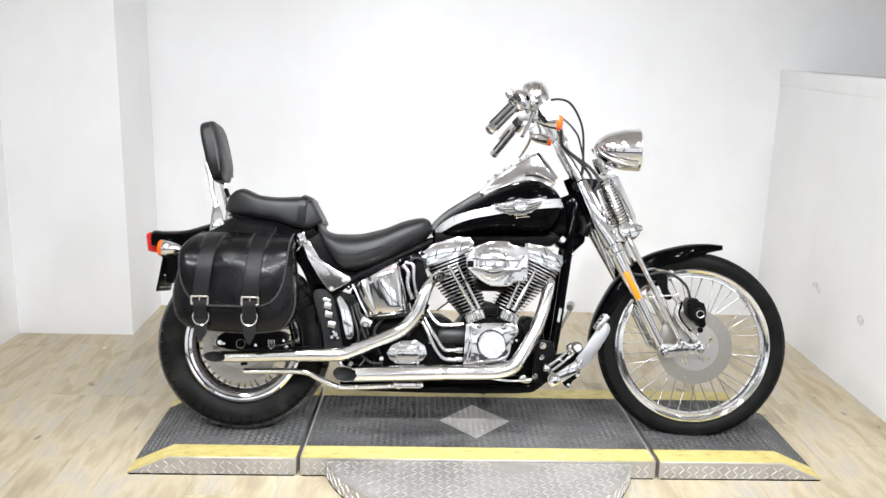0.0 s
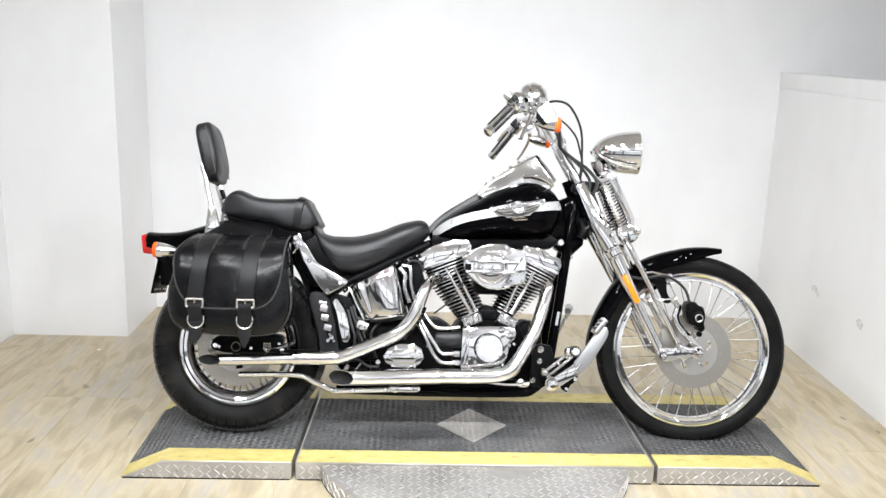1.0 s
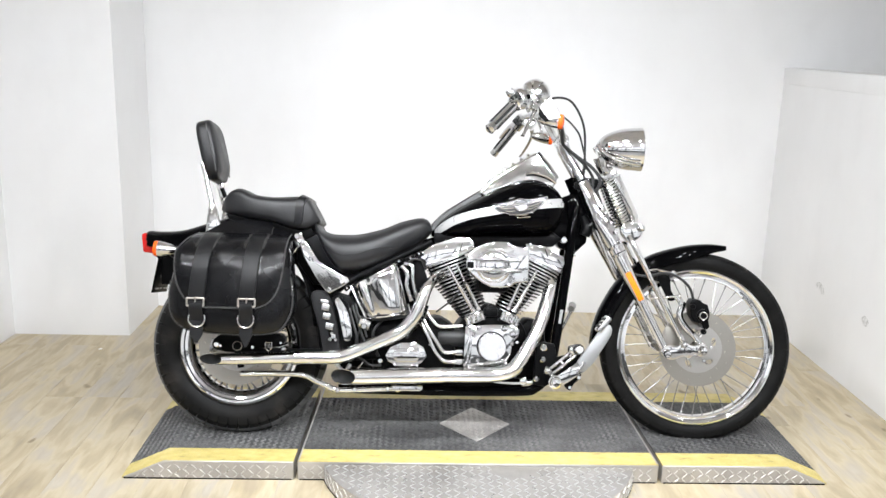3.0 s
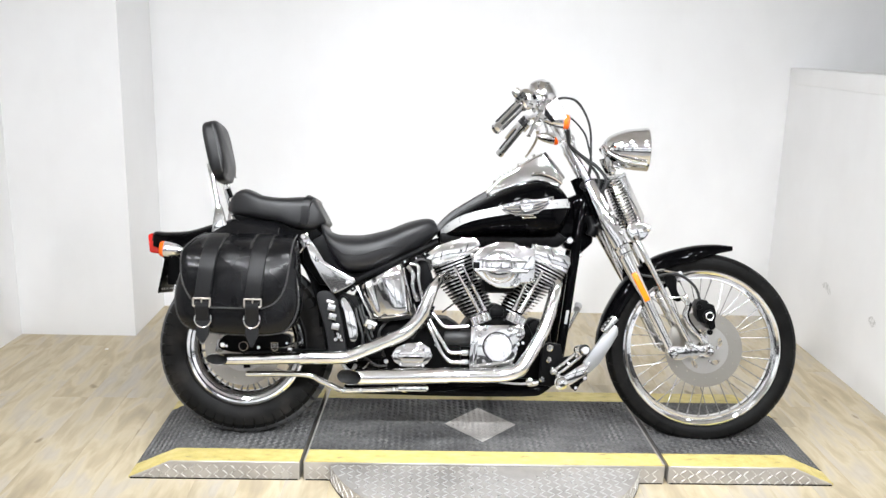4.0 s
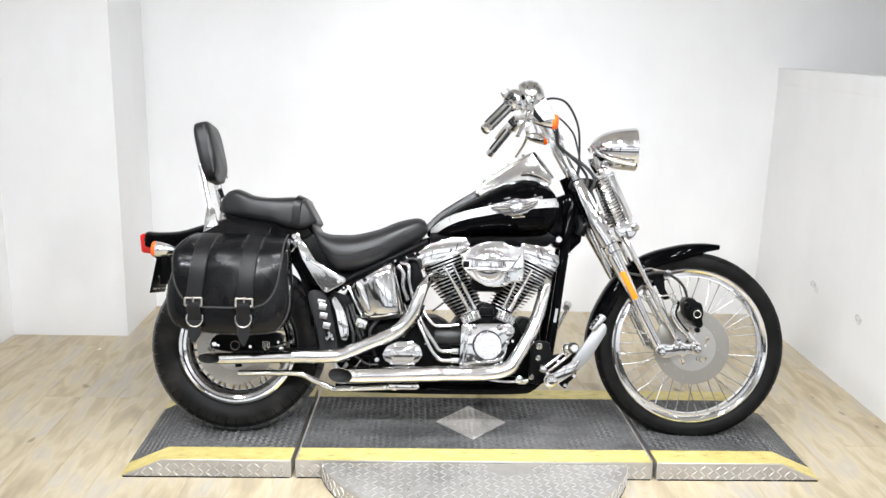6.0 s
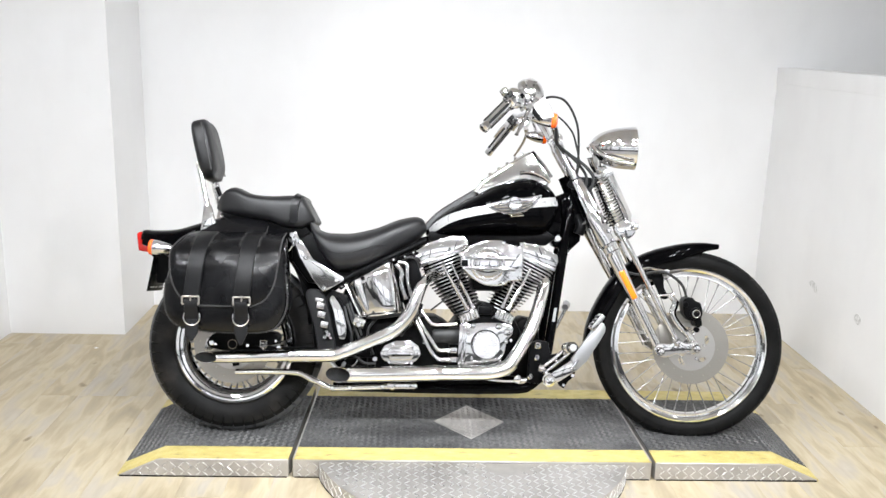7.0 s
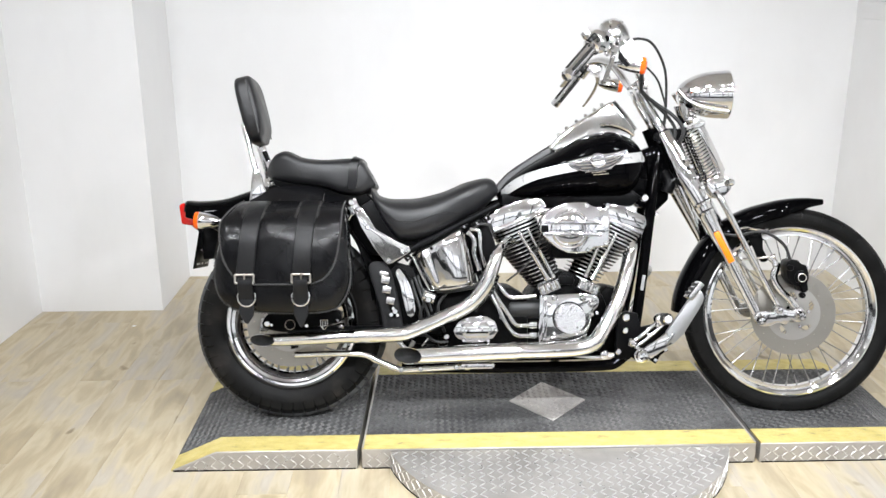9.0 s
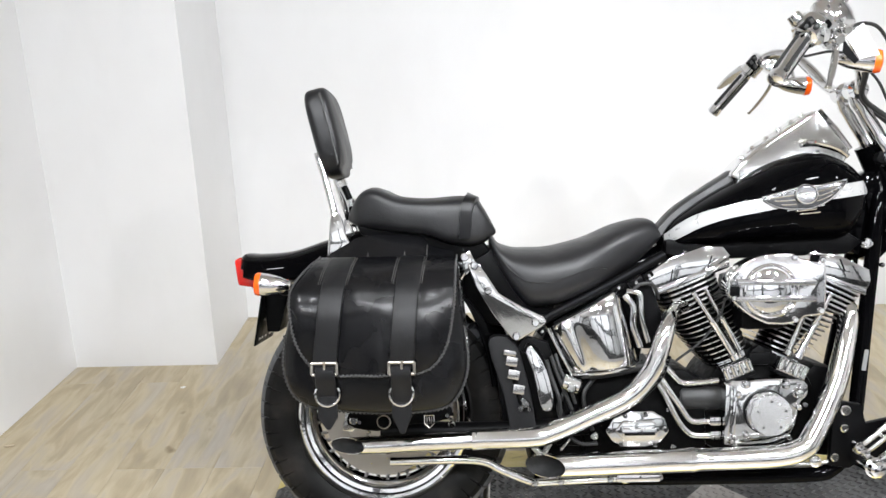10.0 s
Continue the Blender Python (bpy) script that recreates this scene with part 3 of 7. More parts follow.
def skew(base, x0, shift):
    """The joint at x0 runs aslant: its far end lies further along x by shift."""
    for ob in base.children:
        for v in ob.data.vertices:
            near = max(0.0, 1 - abs(v.co.x - x0) / 0.35)
            v.co.x += shift * near * (v.co.y - R0) / (R1 - R0)


G = 0.007
rear_ramp = platform([(-1.178, 0.004), (-1.036, TOP), (-0.592 - G, TOP)], "tread-plate ramp section with yellow edges under the rear wheel")
mid = platform([(-0.592 + G, TOP), (0.661 - G, TOP)], "tread-plate platform with yellow edges and a silver diamond")
front_ramp = platform([(0.661 + G, TOP), (1.106, TOP), (1.25, 0.004)], "tread-plate ramp section with yellow edges under the front wheel")
bm = slab([(-0.132, 0), (0, -0.146), (0.132, 0), (0, 0.146)], -0.004, 0.004, 0.001, 1, pose(0.037, 0.073, TOP + 0.003, 90))
part("diamond_inlay", bm, ALU, mid, "silver aluminium diamond inlay")
lug_field(lambda u, v: (Vector((u, v, TOP + 0.007)), Vector((1, 0, 0)), Vector((0, 1, 0)), Vector((0, 0, 1))), (-0.1, 0.17), (-0.08, 0.23), 0.0215, 0.0125, 0.017, 0.006, 0.0022, ALU, mid,
          lambda u, v: abs(u - 0.037) / 0.125 + abs(v - 0.073) / 0.138 < 1, 38)

for section, x0, shift in ((rear_ramp, -0.592, 0.026), (mid, -0.592, 0.026), (mid, 0.661, -0.02), (front_ramp, 0.661, -0.02)):
    skew(section, x0, shift)

AX, AY, AR, AZ = 0.036, -0.071, 0.556, 0.060
apron = thing("turntable_apron", "round aluminium tread-plate apron before the platform", "platform")
arc = [(AX + AR * math.cos(a), AY + AR * math.sin(a)) for a in np.linspace(radians(197.5), radians(342.5), 49)]
bm = bmesh.new()
rings = [[(x, y, z) for x, y in arc] for z in (0.0, AZ)]
skin(bm, rings)
bevelled(bm, 0.003, 1)
part("deck", bm, ALU, apron, sharp=25)
# the same painted contact shadow round the foot of the apron
bm = bmesh.new()
skin(bm, [[(AX + (x - AX) * 1.003, AY + (y - AY) * 1.003, z) for x, y in arc] for z in (0.0, 0.004)])
part("rubber_foot", bm, SATIN, apron, "thin black strip as contact shade under the skirt")
lug_field(lambda u, v: (Vector((u, v, AZ)), Vector((1, 0, 0)), Vector((0, 1, 0)), Vector((0, 0, 1))), (AX - AR, AX + AR), (AY - AR, R0), 0.0285, 0.0205, 0.0300, 0.0048, 0.0019, ALU_LUG, apron,
          lambda u, v: math.hypot(u - AX, v - AY) < AR - 0.012 and noise.noise(Vector((u * 3.0, v * 4.0, 2.0))) > -0.32, 42)


def rim_at(u, v):
    a = math.pi + u / AR
    n = Vector((math.cos(a), math.sin(a), 0))
    return Vector((AX, AY, v)) + n * AR, Vector((-n.y, n.x, 0)), Vector((0, 0, 1)), n


lug_field(rim_at, (radians(18.5) * AR, radians(161.5) * AR), (0.004, AZ), 0.0275, 0.0175, 0.0290, 0.0046, 0.0018, ALU_LUG, apron, None, 42)


# ---- the motorcycle: x ahead, y to its left, z up from the ground between the tyres ----
bike = thing("motorcycle", "black and chrome cruiser motorcycle leaning on its side stand", "motorcycle", BIKE)
HEAD = Vector((0.42, 0, 0.93))
STEER = Matrix.Translation(HEAD) @ Matrix.Rotation(radians(-5.0), 4, Vector((-0.45, 0, 0.893))) @ Matrix.Translation(-HEAD)


def tyre_mesh(R, bead, half, notch, every, seg=720):
    """A tyre with rounded shoulders; every few segments a groove cuts the shoulder."""
    bm = bmesh.new()
    d = R - bead
    prof = [(bead, -half * 0.62), (bead + d * 0.10, -half * 0.79), (bead + d * 0.12, -half * 0.84), (bead + d * 0.15, -half * 0.83), (bead + (R - bead) * 0.25, -half * 0.93), (bead + (R - bead) * 0.5, -half), (bead + (R - bead) * 0.72, -half * 0.95),
            (R - (R - bead) * 0.16, -half * 0.80), (R - (R - bead) * 0.05, -half * 0.5), (R, -half * 0.12), (R - 0.003, -half * 0.09), (R - 0.003, half * 0.09), (R, half * 0.12),
            (R - (R - bead) * 0.05, half * 0.5), (R - (R - bead) * 0.16, half * 0.80), (bead + (R - bead) * 0.72, half * 0.95), (bead + (R - bead) * 0.5, half),
            (bead + (R - bead) * 0.25, half * 0.93), (bead + d * 0.15, half * 0.83), (bead + d * 0.12, half * 0.84), (bead + d * 0.10, half * 0.79), (bead, half * 0.62)]
    vs = lathe(bm, prof, None, seg, True)
    cut = set()
    for i, ring in enumerate(vs):
        for j, shift in ((6, -1), (7, 0), (8, 2), (9, 6), (12, 12), (13, 8), (14, 6), (15, 5)):
            if (i + shift) % every == 0:
                v = ring[j]
                q = Vector((v.co.x, 0, v.co.z)).normalized()
                deep = notch * (0.3 if j in (6, 15) else 0.7)
                v.co -= q * deep
                v.co.y *= 1 - deep / half
                cut.add(v)
    if half > 0.05:
        # the worn tread between the grooves is paler, grazing light put into its grey
        for f in bm.faces:
            c = f.calc_center_median()
            f.material_index = 1 if math.hypot(c.x, c.z) > R - 0.20 * d and sum(v in cut for v in f.verts) < 2 else 0
    return bm


def wheel(name, at, R, half, rim_r, rim_half, hub_r, hub_half, n_spokes, spoke_r, label, m=None, notch=0.004, every=5):
    bm = bmesh.new()
    h = hub_half
    lathe(bm, [(0.012, -h - 0.012), (hub_r * 0.45, -h - 0.012), (hub_r * 0.5, -h), (hub_r, -h), (hub_r, -h + 0.008), (hub_r * 0.62, -h + 0.018), (hub_r * 0.55, 0),
               (hub_r * 0.62, h - 0.018), (hub_r, h - 0.008), (hub_r, h), (hub_r * 0.5, h), (hub_r * 0.45, h + 0.012), (0.012, h + 0.012)], None, 40, True)
    hub = part(name, bm, CHROME, bike, label, (m or Matrix()) @ pose(*at))
    tyre = part("tyre", tyre_mesh(R, rim_r - 0.006, half, notch, every), DUSTY if half > 0.05 else RUBBER, hub, "black rubber tyre with grooved shoulders", sharp=24)
    if half > 0.05:
        tyre.data.materials.append(TYRE_TREAD)
    bm = bmesh.new()
    k = rim_half
    if k > 0.04:
        near = [(rim_r + 0.004, k), (rim_r - 0.003, k + 0.004), (rim_r - 0.010, k + 0.003), (rim_r - 0.013, k - 0.006), (rim_r - 0.022, k - 0.008), (rim_r - 0.026, k - 0.012), (rim_r - 0.029, k - 0.022), (rim_r - 0.037, k - 0.026), (rim_r - 0.041, k * 0.3)]
        inner = [(r + 0.004, h - 0.003) for r, h in near]
        side = near + [(r, -h) for r, h in near[::-1]]
        lathe(bm, side + [(r, -h) for r, h in inner] + inner[::-1], None, 96, True)
    else:
        lathe(bm, [(rim_r + 0.004, -k), (rim_r + 0.004, -k + 0.004), (rim_r - 0.008, -k + 0.007), (rim_r - 0.012, -k + 0.018), (rim_r - 0.026, -k * 0.45), (rim_r - 0.028, 0),
               (rim_r - 0.026, k * 0.45), (rim_r - 0.012, k - 0.018), (rim_r - 0.008, k - 0.007), (rim_r + 0.004, k - 0.004), (rim_r + 0.004, k), (rim_r - 0.006, k + 0.002),
               (rim_r - 0.014, k - 0.004), (rim_r - 0.017, k - 0.018), (rim_r - 0.031, k * 0.42), (rim_r - 0.033, 0), (rim_r - 0.031, -k * 0.42), (rim_r - 0.017, -k + 0.018),
               (rim_r - 0.014, -k + 0.004), (rim_r - 0.006, -k - 0.002)], None, 96, True)
    part("rim", bm, CHROME, hub, "chrome laced rim", sharp=30)
    kinds = []
    for side in (-1, 1):
        for lead in (-1, 1):
            bm = bmesh.new()
            a = radians(64) * lead
            p0 = Vector((hub_r * 0.93 * math.cos(a), side * (h - 0.004), hub_r * 0.93 * math.sin(a)))
            p1 = Vector((rim_r - (0.040 if k > 0.04 else 0.031), side * k * 0.15, 0))
            tube(bm, [p0, p0.lerp(p1, 0.94), p0.lerp(p1, 0.945), p1], [spoke_r, spoke_r, spoke_r * 1.8, spoke_r * 1.8], 8)
            kinds.append(finish("spoke", bm, SPOKE))
    per = n_spokes // 4
    for i in range(per):
        for j, me in enumerate(kinds):
            part("spoke", me, SPOKE, hub, m=pose(0, 0, 0, 0, 360 / n_spokes * (4 * i + (0, 2, 1, 3)[j]), 0))
    return hub


def disc_mesh(radii, thick, open_at, seg=180, twist=0.0):
    """A flat ring; open_at(j, k) leaves out a cell, so that an opening goes through it; twist turns the outer cells on."""
    bm = bmesh.new()
    r0 = radii[0]
    g = [[bm.verts.new((r * math.cos(2 * math.pi * k / seg + twist * (r - r0)), 0, r * math.sin(2 * math.pi * k / seg + twist * (r - r0)))) for k in range(seg)] for r in radii]
    for j in range(len(radii) - 1):
        for k in range(seg):
            if not open_at(j, k):
                bm.faces.new((g[j][k], g[j][(k + 1) % seg], g[j + 1][(k + 1) % seg], g[j + 1][k]))
    got = bmesh.ops.extrude_face_region(bm, geom=bm.faces[:])
    bmesh.ops.translate(bm, verts=[v for v in got["geom"] if isinstance(v, bmesh.types.BMVert)], vec=(0, thick, 0))
    return bm


def brake_disc(parent, y):
    ring = part("brake_disc", disc_mesh([0.088, 0.098, 0.1015, 0.114, 0.1175, 0.129, 0.138], 0.005, lambda j, k: (j == 1 and k % 20 == 3) or (j == 3 and k % 20 == 13)), STEEL, parent, "drilled steel brake disc", pose(0, y, 0, 0, 12, 0), 30)
    part("carrier", disc_mesh([0.030, 0.044, 0.054, 0.058, 0.064, 0.069, 0.073, 0.081, 0.0885], 0.004, lambda j, k: (j in (3, 4) and k % 36 < 12) or (j in (2, 5) and 2 <= k % 36 < 10), 180, 12.0), CARRIER, ring, "satin slotted carrier", pose(0, -0.001, 0), 30)
    for k in range(5):
        q = radians(72 * k + 20)
        bolt(ring, (0.048 * math.cos(q), -0.004, 0.048 * math.sin(q)), 0.006, 0.006, CHROME)
    return ring


FW = (0.841, 0.0, 0.333)
RW = (-0.822, 0.0, 0.317)
front_wheel = wheel("front_wheel", FW, 0.3475, 0.042, 0.286, 0.030, 0.034, 0.045, 40, 0.0018, "tall laced front wheel", STEER, 0.005, 24)
rear_wheel = wheel("rear_wheel", RW, 0.318, 0.066, 0.209, 0.055, 0.045, 0.06, 40, 0.0026, "wide laced rear wheel", None, 0.011, 15)
brake_disc(front_wheel, -0.062)
brake_disc(rear_wheel, -0.088)
bm = bmesh.new()
lathe(bm, [(0.0005, 0.056), (0.055, 0.056), (0.06, 0.066), (0.115, 0.074), (0.115, 0.094), (0.06, 0.1), (0.0005, 0.1)], None, 60)
part("belt_pulley", bm, SATIN, rear_wheel, "black belt pulley")

# front fender: a shell round the tyre
def shell(path, half, drop, thick, n_arc=12, taper=None):
    """A trough-shaped guard along (x, z) points; its edges hang down by drop towards the wheel."""
    pts = spline([(x, 0, z) for x, z in path], 5)
    rings = []
    for i, p in enumerate(pts):
        way = (pts[min(i + 1, len(pts) - 1)] - pts[max(i - 1, 0)]).normalized()
        out = Vector((-way.z, 0, way.x))
        f = i / (len(pts) - 1)
        w = half * (taper(f) if taper else 1)
        d = drop * (taper(f) if taper else 1)
        ring = []
        for lift in (0.0, -thick):
            arc_pts = []
            for k in range(n_arc + 1):
                a = math.pi * (k / n_arc - 0.5)
                arc_pts.append(p + Vector((0, 1, 0)) * ((w + lift) * power(math.sin(a), 0.75)) + out * (-d * (1 - power(math.cos(a), 0.8)) + lift))
            ring += arc_pts if lift == 0 else arc_pts[::-1]
        rings.append(ring)
    bm = bmesh.new()
    skin(bm, rings)
    return bm


bm = shell([(0.455, 0.335), (0.464, 0.395), (0.493, 0.475), (0.560, 0.583), (0.662, 0.664), (0.787, 0.704), (0.88, 0.714), (0.950, 0.709)], 0.058, 0.052, 0.0025, 14,
           lambda f: min(1.0, 0.30 + 2.6 * (1 - f)) if f > 0.6 else 1.0)
fender = part("front_fender", bm, PAINT, bike, "black gloss front fender", STEER)
for x0, z0, x1, z1, y in ((0.655, 0.612, 0.745, 0.607, -0.075), (0.655, 0.612, 0.745, 0.607, 0.075)):
    bm = bmesh.new()
    tube(bm, [(x0, y, z0), (x0 + 0.03, y * 1.05, z0 + 0.006), (x1, y * 1.05, z1)], [0.006, 0.005, 0.005], 8)
    lathe(bm, [(0.0003, -0.006), (0.009, -0.005), (0.009, 0.005), (0.0003, 0.006)], pose(x1, y * 1.05, z1), 12)
    part("fender_stay", bm, CHROME, fender, "chrome stay")

# springer fork
for y in (-0.088, 0.088):
    bm = bmesh.new()
    k_ = -0.014 if y > 0 else 0.0
    tube(bm, spline([(0.415 + k_, y * 0.62, 0.935), (0.45 + k_, y * 0.8, 0.862), (0.488 + k_, y * 0.97, 0.78), (0.557 + k_, y, 0.648), (0.64 + k_, y, 0.485), (0.722 + k_, y, 0.322)], 4), [table([(0, 0.022), (4, 0.028), (8, 0.031), (12, 0.025), (16, 0.0175), (20, 0.015)])(i) for i in range(21)], 18, True, 0.5)
    leg = part("fork_leg", bm, CHROME, bike, "chrome rigid fork leg", STEER)
    if y < 0:
        bm = slab([(-0.0105, -0.056), (0.0105, -0.056), (0.0105, 0.056), (-0.0105, 0.056)], -0.004, 0.004, 0.003, 2, pose(0.603, y - 0.013, 0.557, 0, -27.5, 0))
        part("side_reflector", bm, REFLECTOR, leg, "orange strip reflector")
        for x, z, r in ((0.4804, 0.8465, 0.006), (0.4932, 0.8201, 0.0075), (0.5142, 0.7858, 0.006), (0.5313, 0.7514, 0.008), (0.5442, 0.7189, 0.006)):
            bolt(leg, (x, -0.101, z), r, 0.007, CHROME)
        bm = bmesh.new()
        tube(bm, [(0.452, -0.066, 0.795), (0.4682, -0.068, 0.7542), (0.495, -0.070, 0.690), (0.522, -0.072, 0.6223)], [0.006, 0.009, 0.009, 0.006], 12)
        part("guide_tube", bm, CHROME, leg, "slim chrome guide tube")
        for z0, r in ((0.70, 0.031), (0.672, 0.030)):
            t = (0.935 - z0) / (0.935 - 0.322)
            bm = bmesh.new()
            lathe(bm, [(r * 0.8, -0.006), (r, -0.004), (r, 0.004), (r * 0.8, 0.006)], pose(0.415 + 0.307 * t, y, z0, 90 , 0, 0) @ pose(0, 0, 0, 0, 0, 27), 16, True)
            part("leg_band", bm, CHROME, leg)
    bm = bmesh.new()
    tube(bm, spline([(0.585, y * 0.75, 0.735), (0.605, y, 0.695), (0.69, y, 0.533), (0.781, y, 0.362)], 5), 0.0105, 12)
    part("spring_leg", bm, CHROME, bike, "slim chrome sprung fork leg", STEER)
    bm = slab(smooth_outline([(0.702, 0.318), (0.712, 0.342), (0.735, 0.348), (0.762, 0.346), (0.785, 0.366), (0.805, 0.352), (0.828, 0.350), (0.850, 0.360), (0.868, 0.343), (0.862, 0.320), (0.842, 0.308), (0.822, 0.318), (0.803, 0.301), (0.780, 0.309), (0.752, 0.297), (0.722, 0.298)], 3), y * 1.12 - 0.007, y * 1.12 + 0.007, 0.004, 2)
    rocker = part("rocker", bm, CHROME, bike, "chrome rocker link", STEER)
    for x, z, r in ((0.722, 0.318, 0.017), (0.781, 0.352, 0.014), (0.85, 0.332, 0.018)):
        bm = bmesh.new()
        s = math.copysign(1, y)
        lathe(bm, [(0.0003, 0.020), (r * 0.6, 0.019), (r * 0.95, 0.010), (r, 0)], pose(x, y * 1.12 + s * 0.008, z) @ (Matrix() if s > 0 else pose(0, 0, 0, 180)), 6 if r < 0.016 else 18)
        part("acorn_nut", bm, CHROME, rocker)
    # coil springs on either side of the damper
    a, b = Vector((0.497, y * 0.5, 0.952)), Vector((0.577, y * 0.5, 0.765))
    coil, axis = [], (b - a)
    e1 = Vector((0, 1, 0))
    e2 = axis.normalized().cross(e1)
    turns = 18
    for i in range(turns * 10 + 1):
        f = i / (turns * 10)
        q = 2 * math.pi * turns * f
        coil.append(a + axis * f + 0.0215 * (math.cos(q) * e1 + math.sin(q) * e2))
    bm = bmesh.new()
    tube(bm, coil, 0.0042, 7)
    spring = part("coil_spring", bm, CHROME, bike, "chrome coil spring", STEER)
    bm = bmesh.new()
    tube(bm, [a, b], 0.0145, 14)
    part("spring_guide", bm, CHROME, spring)

bm = bmesh.new()
a, b = Vector((0.532, 0, 0.965)), Vector((0.612, 0, 0.795))
tube(bm, [a, a.lerp(b, 0.04), a.lerp(b, 0.95), b, b + (b - a) * 0.1], [0.016, 0.023, 0.023, 0.016, 0.010], 20)
part("damper", bm, CHROME, bike, "chrome shock absorber", STEER)
bm = slab(smooth_outline([(0.475, 0.955), (0.50, 0.975), (0.535, 0.976), (0.55, 0.962), (0.53, 0.948), (0.50, 0.943)]), -0.062, 0.062, 0.005)
part("spring_bridge", bm, CHROME, bike, "chrome upper spring bridge", STEER)
bm = slab(smooth_outline([(0.555, 0.775), (0.60, 0.79), (0.635, 0.772), (0.625, 0.735), (0.59, 0.715), (0.565, 0.735)]), -0.068, 0.068, 0.006)
part("spring_bridge", bm, CHROME, bike, "chrome lower spring bridge", STEER)
for y in (-0.044, 0.044, 0):
    for x, z in ((0.495, 0.972), (0.628, 0.768)) if y else ((0.519, 0.983), (0.632, 0.775)):
        bm = bmesh.new()
        bmesh.ops.create_uvsphere(bm, u_segments=14, v_segments=9, radius=0.0125, matrix=pose(x, y * 1.6 - 0.012, z))
        part("acorn_nut", bm, CHROME, bike, m=STEER)
bm = slab(smooth_outline([(0.385, 0.912), (0.395, 0.940), (0.44, 0.948), (0.49, 0.938), (0.475, 0.912), (0.425, 0.902)]), -0.06, 0.06, 0.006)
part("upper_clamp", bm, SATIN, bike, "black fork crown", STEER)
bm = slab(smooth_outline([(0.45, 0.775), (0.455, 0.815), (0.50, 0.815), (0.53, 0.785), (0.51, 0.755), (0.475, 0.75)]), -0.08, 0.08, 0.008)
part("lower_clamp", bm, SATIN, bike, "black lower fork crown", STEER)

# headlamp
lamp_part_m = STEER @ pose(0.465, 0, 1.060)
bm = bmesh.new()
prof = [(0.0005, 0.0)] + [(0.079 * math.sin(a) ** 0.92, 0.148 * (1 - math.cos(a))) for a in np.linspace(0.12, math.pi / 2, 16)] + [(0.0795, 0.152), (0.0805, 0.155), (0.0805, 0.168), (0.078, 0.171), (0.074, 0.170)]
lathe(bm, prof, pose(0, 0, 0, 0, 0, -90), 48)
head = part("headlamp", bm, CHROME, bike, "polished chrome bullet headlamp", lamp_part_m)
bm = bmesh.new()
lathe(bm, [(0.0005, 0.180), (0.04, 0.178), (0.0735, 0.169), (0.0735, 0.165), (0.0005, 0.172)], pose(0, 0, 0, 0, 0, -90), 40)
part("lens", bm, GLASS, head, "clear headlamp glass")
bm = bmesh.new()
lathe(bm, [(0.0005, 0.06), (0.05, 0.09), (0.073, 0.16)], pose(0, 0, 0, 0, 0, -90), 32)
part("reflector_bowl", bm, POLISHED, head)
bm = bmesh.new()
tube(bm, spline([(0.0, -0.045, 0.01), (0.03, -0.062, -0.025), (0.08, -0.078, -0.05), (0.155, -0.072, -0.062)], 5), 0.0075, 10)
tube(bm, spline([(0.0, 0.045, 0.01), (0.03, 0.062, -0.025), (0.08, 0.078, -0.05), (0.155, 0.072, -0.062)], 5), 0.0075, 10)
part("yoke", bm, CHROME, head, "chrome lamp yoke")
bm = bmesh.new()
tube(bm, spline([(0.02, 0, -0.035), (0.025, 0, -0.065), (0.045, 0, -0.095)], 4), [0.03, 0.028, 0.026, 0.024, 0.022, 0.02, 0.02, 0.02, 0.022], 16)
part("lamp_stem", bm, CHROME, head)

# handlebar and controls
bm = bmesh.new()
right_bar = [(0.337, 0, 1.084), (0.337, -0.07, 1.086), (0.322, -0.125, 1.12), (0.295, -0.165, 1.18), (0.258, -0.20, 1.222), (0.215, -0.23, 1.230), (0.178, -0.260, 1.208), (0.147, -0.293, 1.174), (0.072, -0.368, 1.088)]
left_bar = [(0.337, 0.07, 1.086), (0.325, 0.14, 1.115), (0.304, 0.20, 1.165), (0.28, 0.255, 1.205), (0.245, 0.30, 1.222), (0.208, 0.335, 1.210), (0.176, 0.357, 1.176), (0.096, 0.410, 1.080)]
tube(bm, spline(left_bar[::-1] + right_bar, 6), 0.0135, 14)
bar = part("handlebar", bm, CHROME, bike, "tall chrome handlebar", STEER)
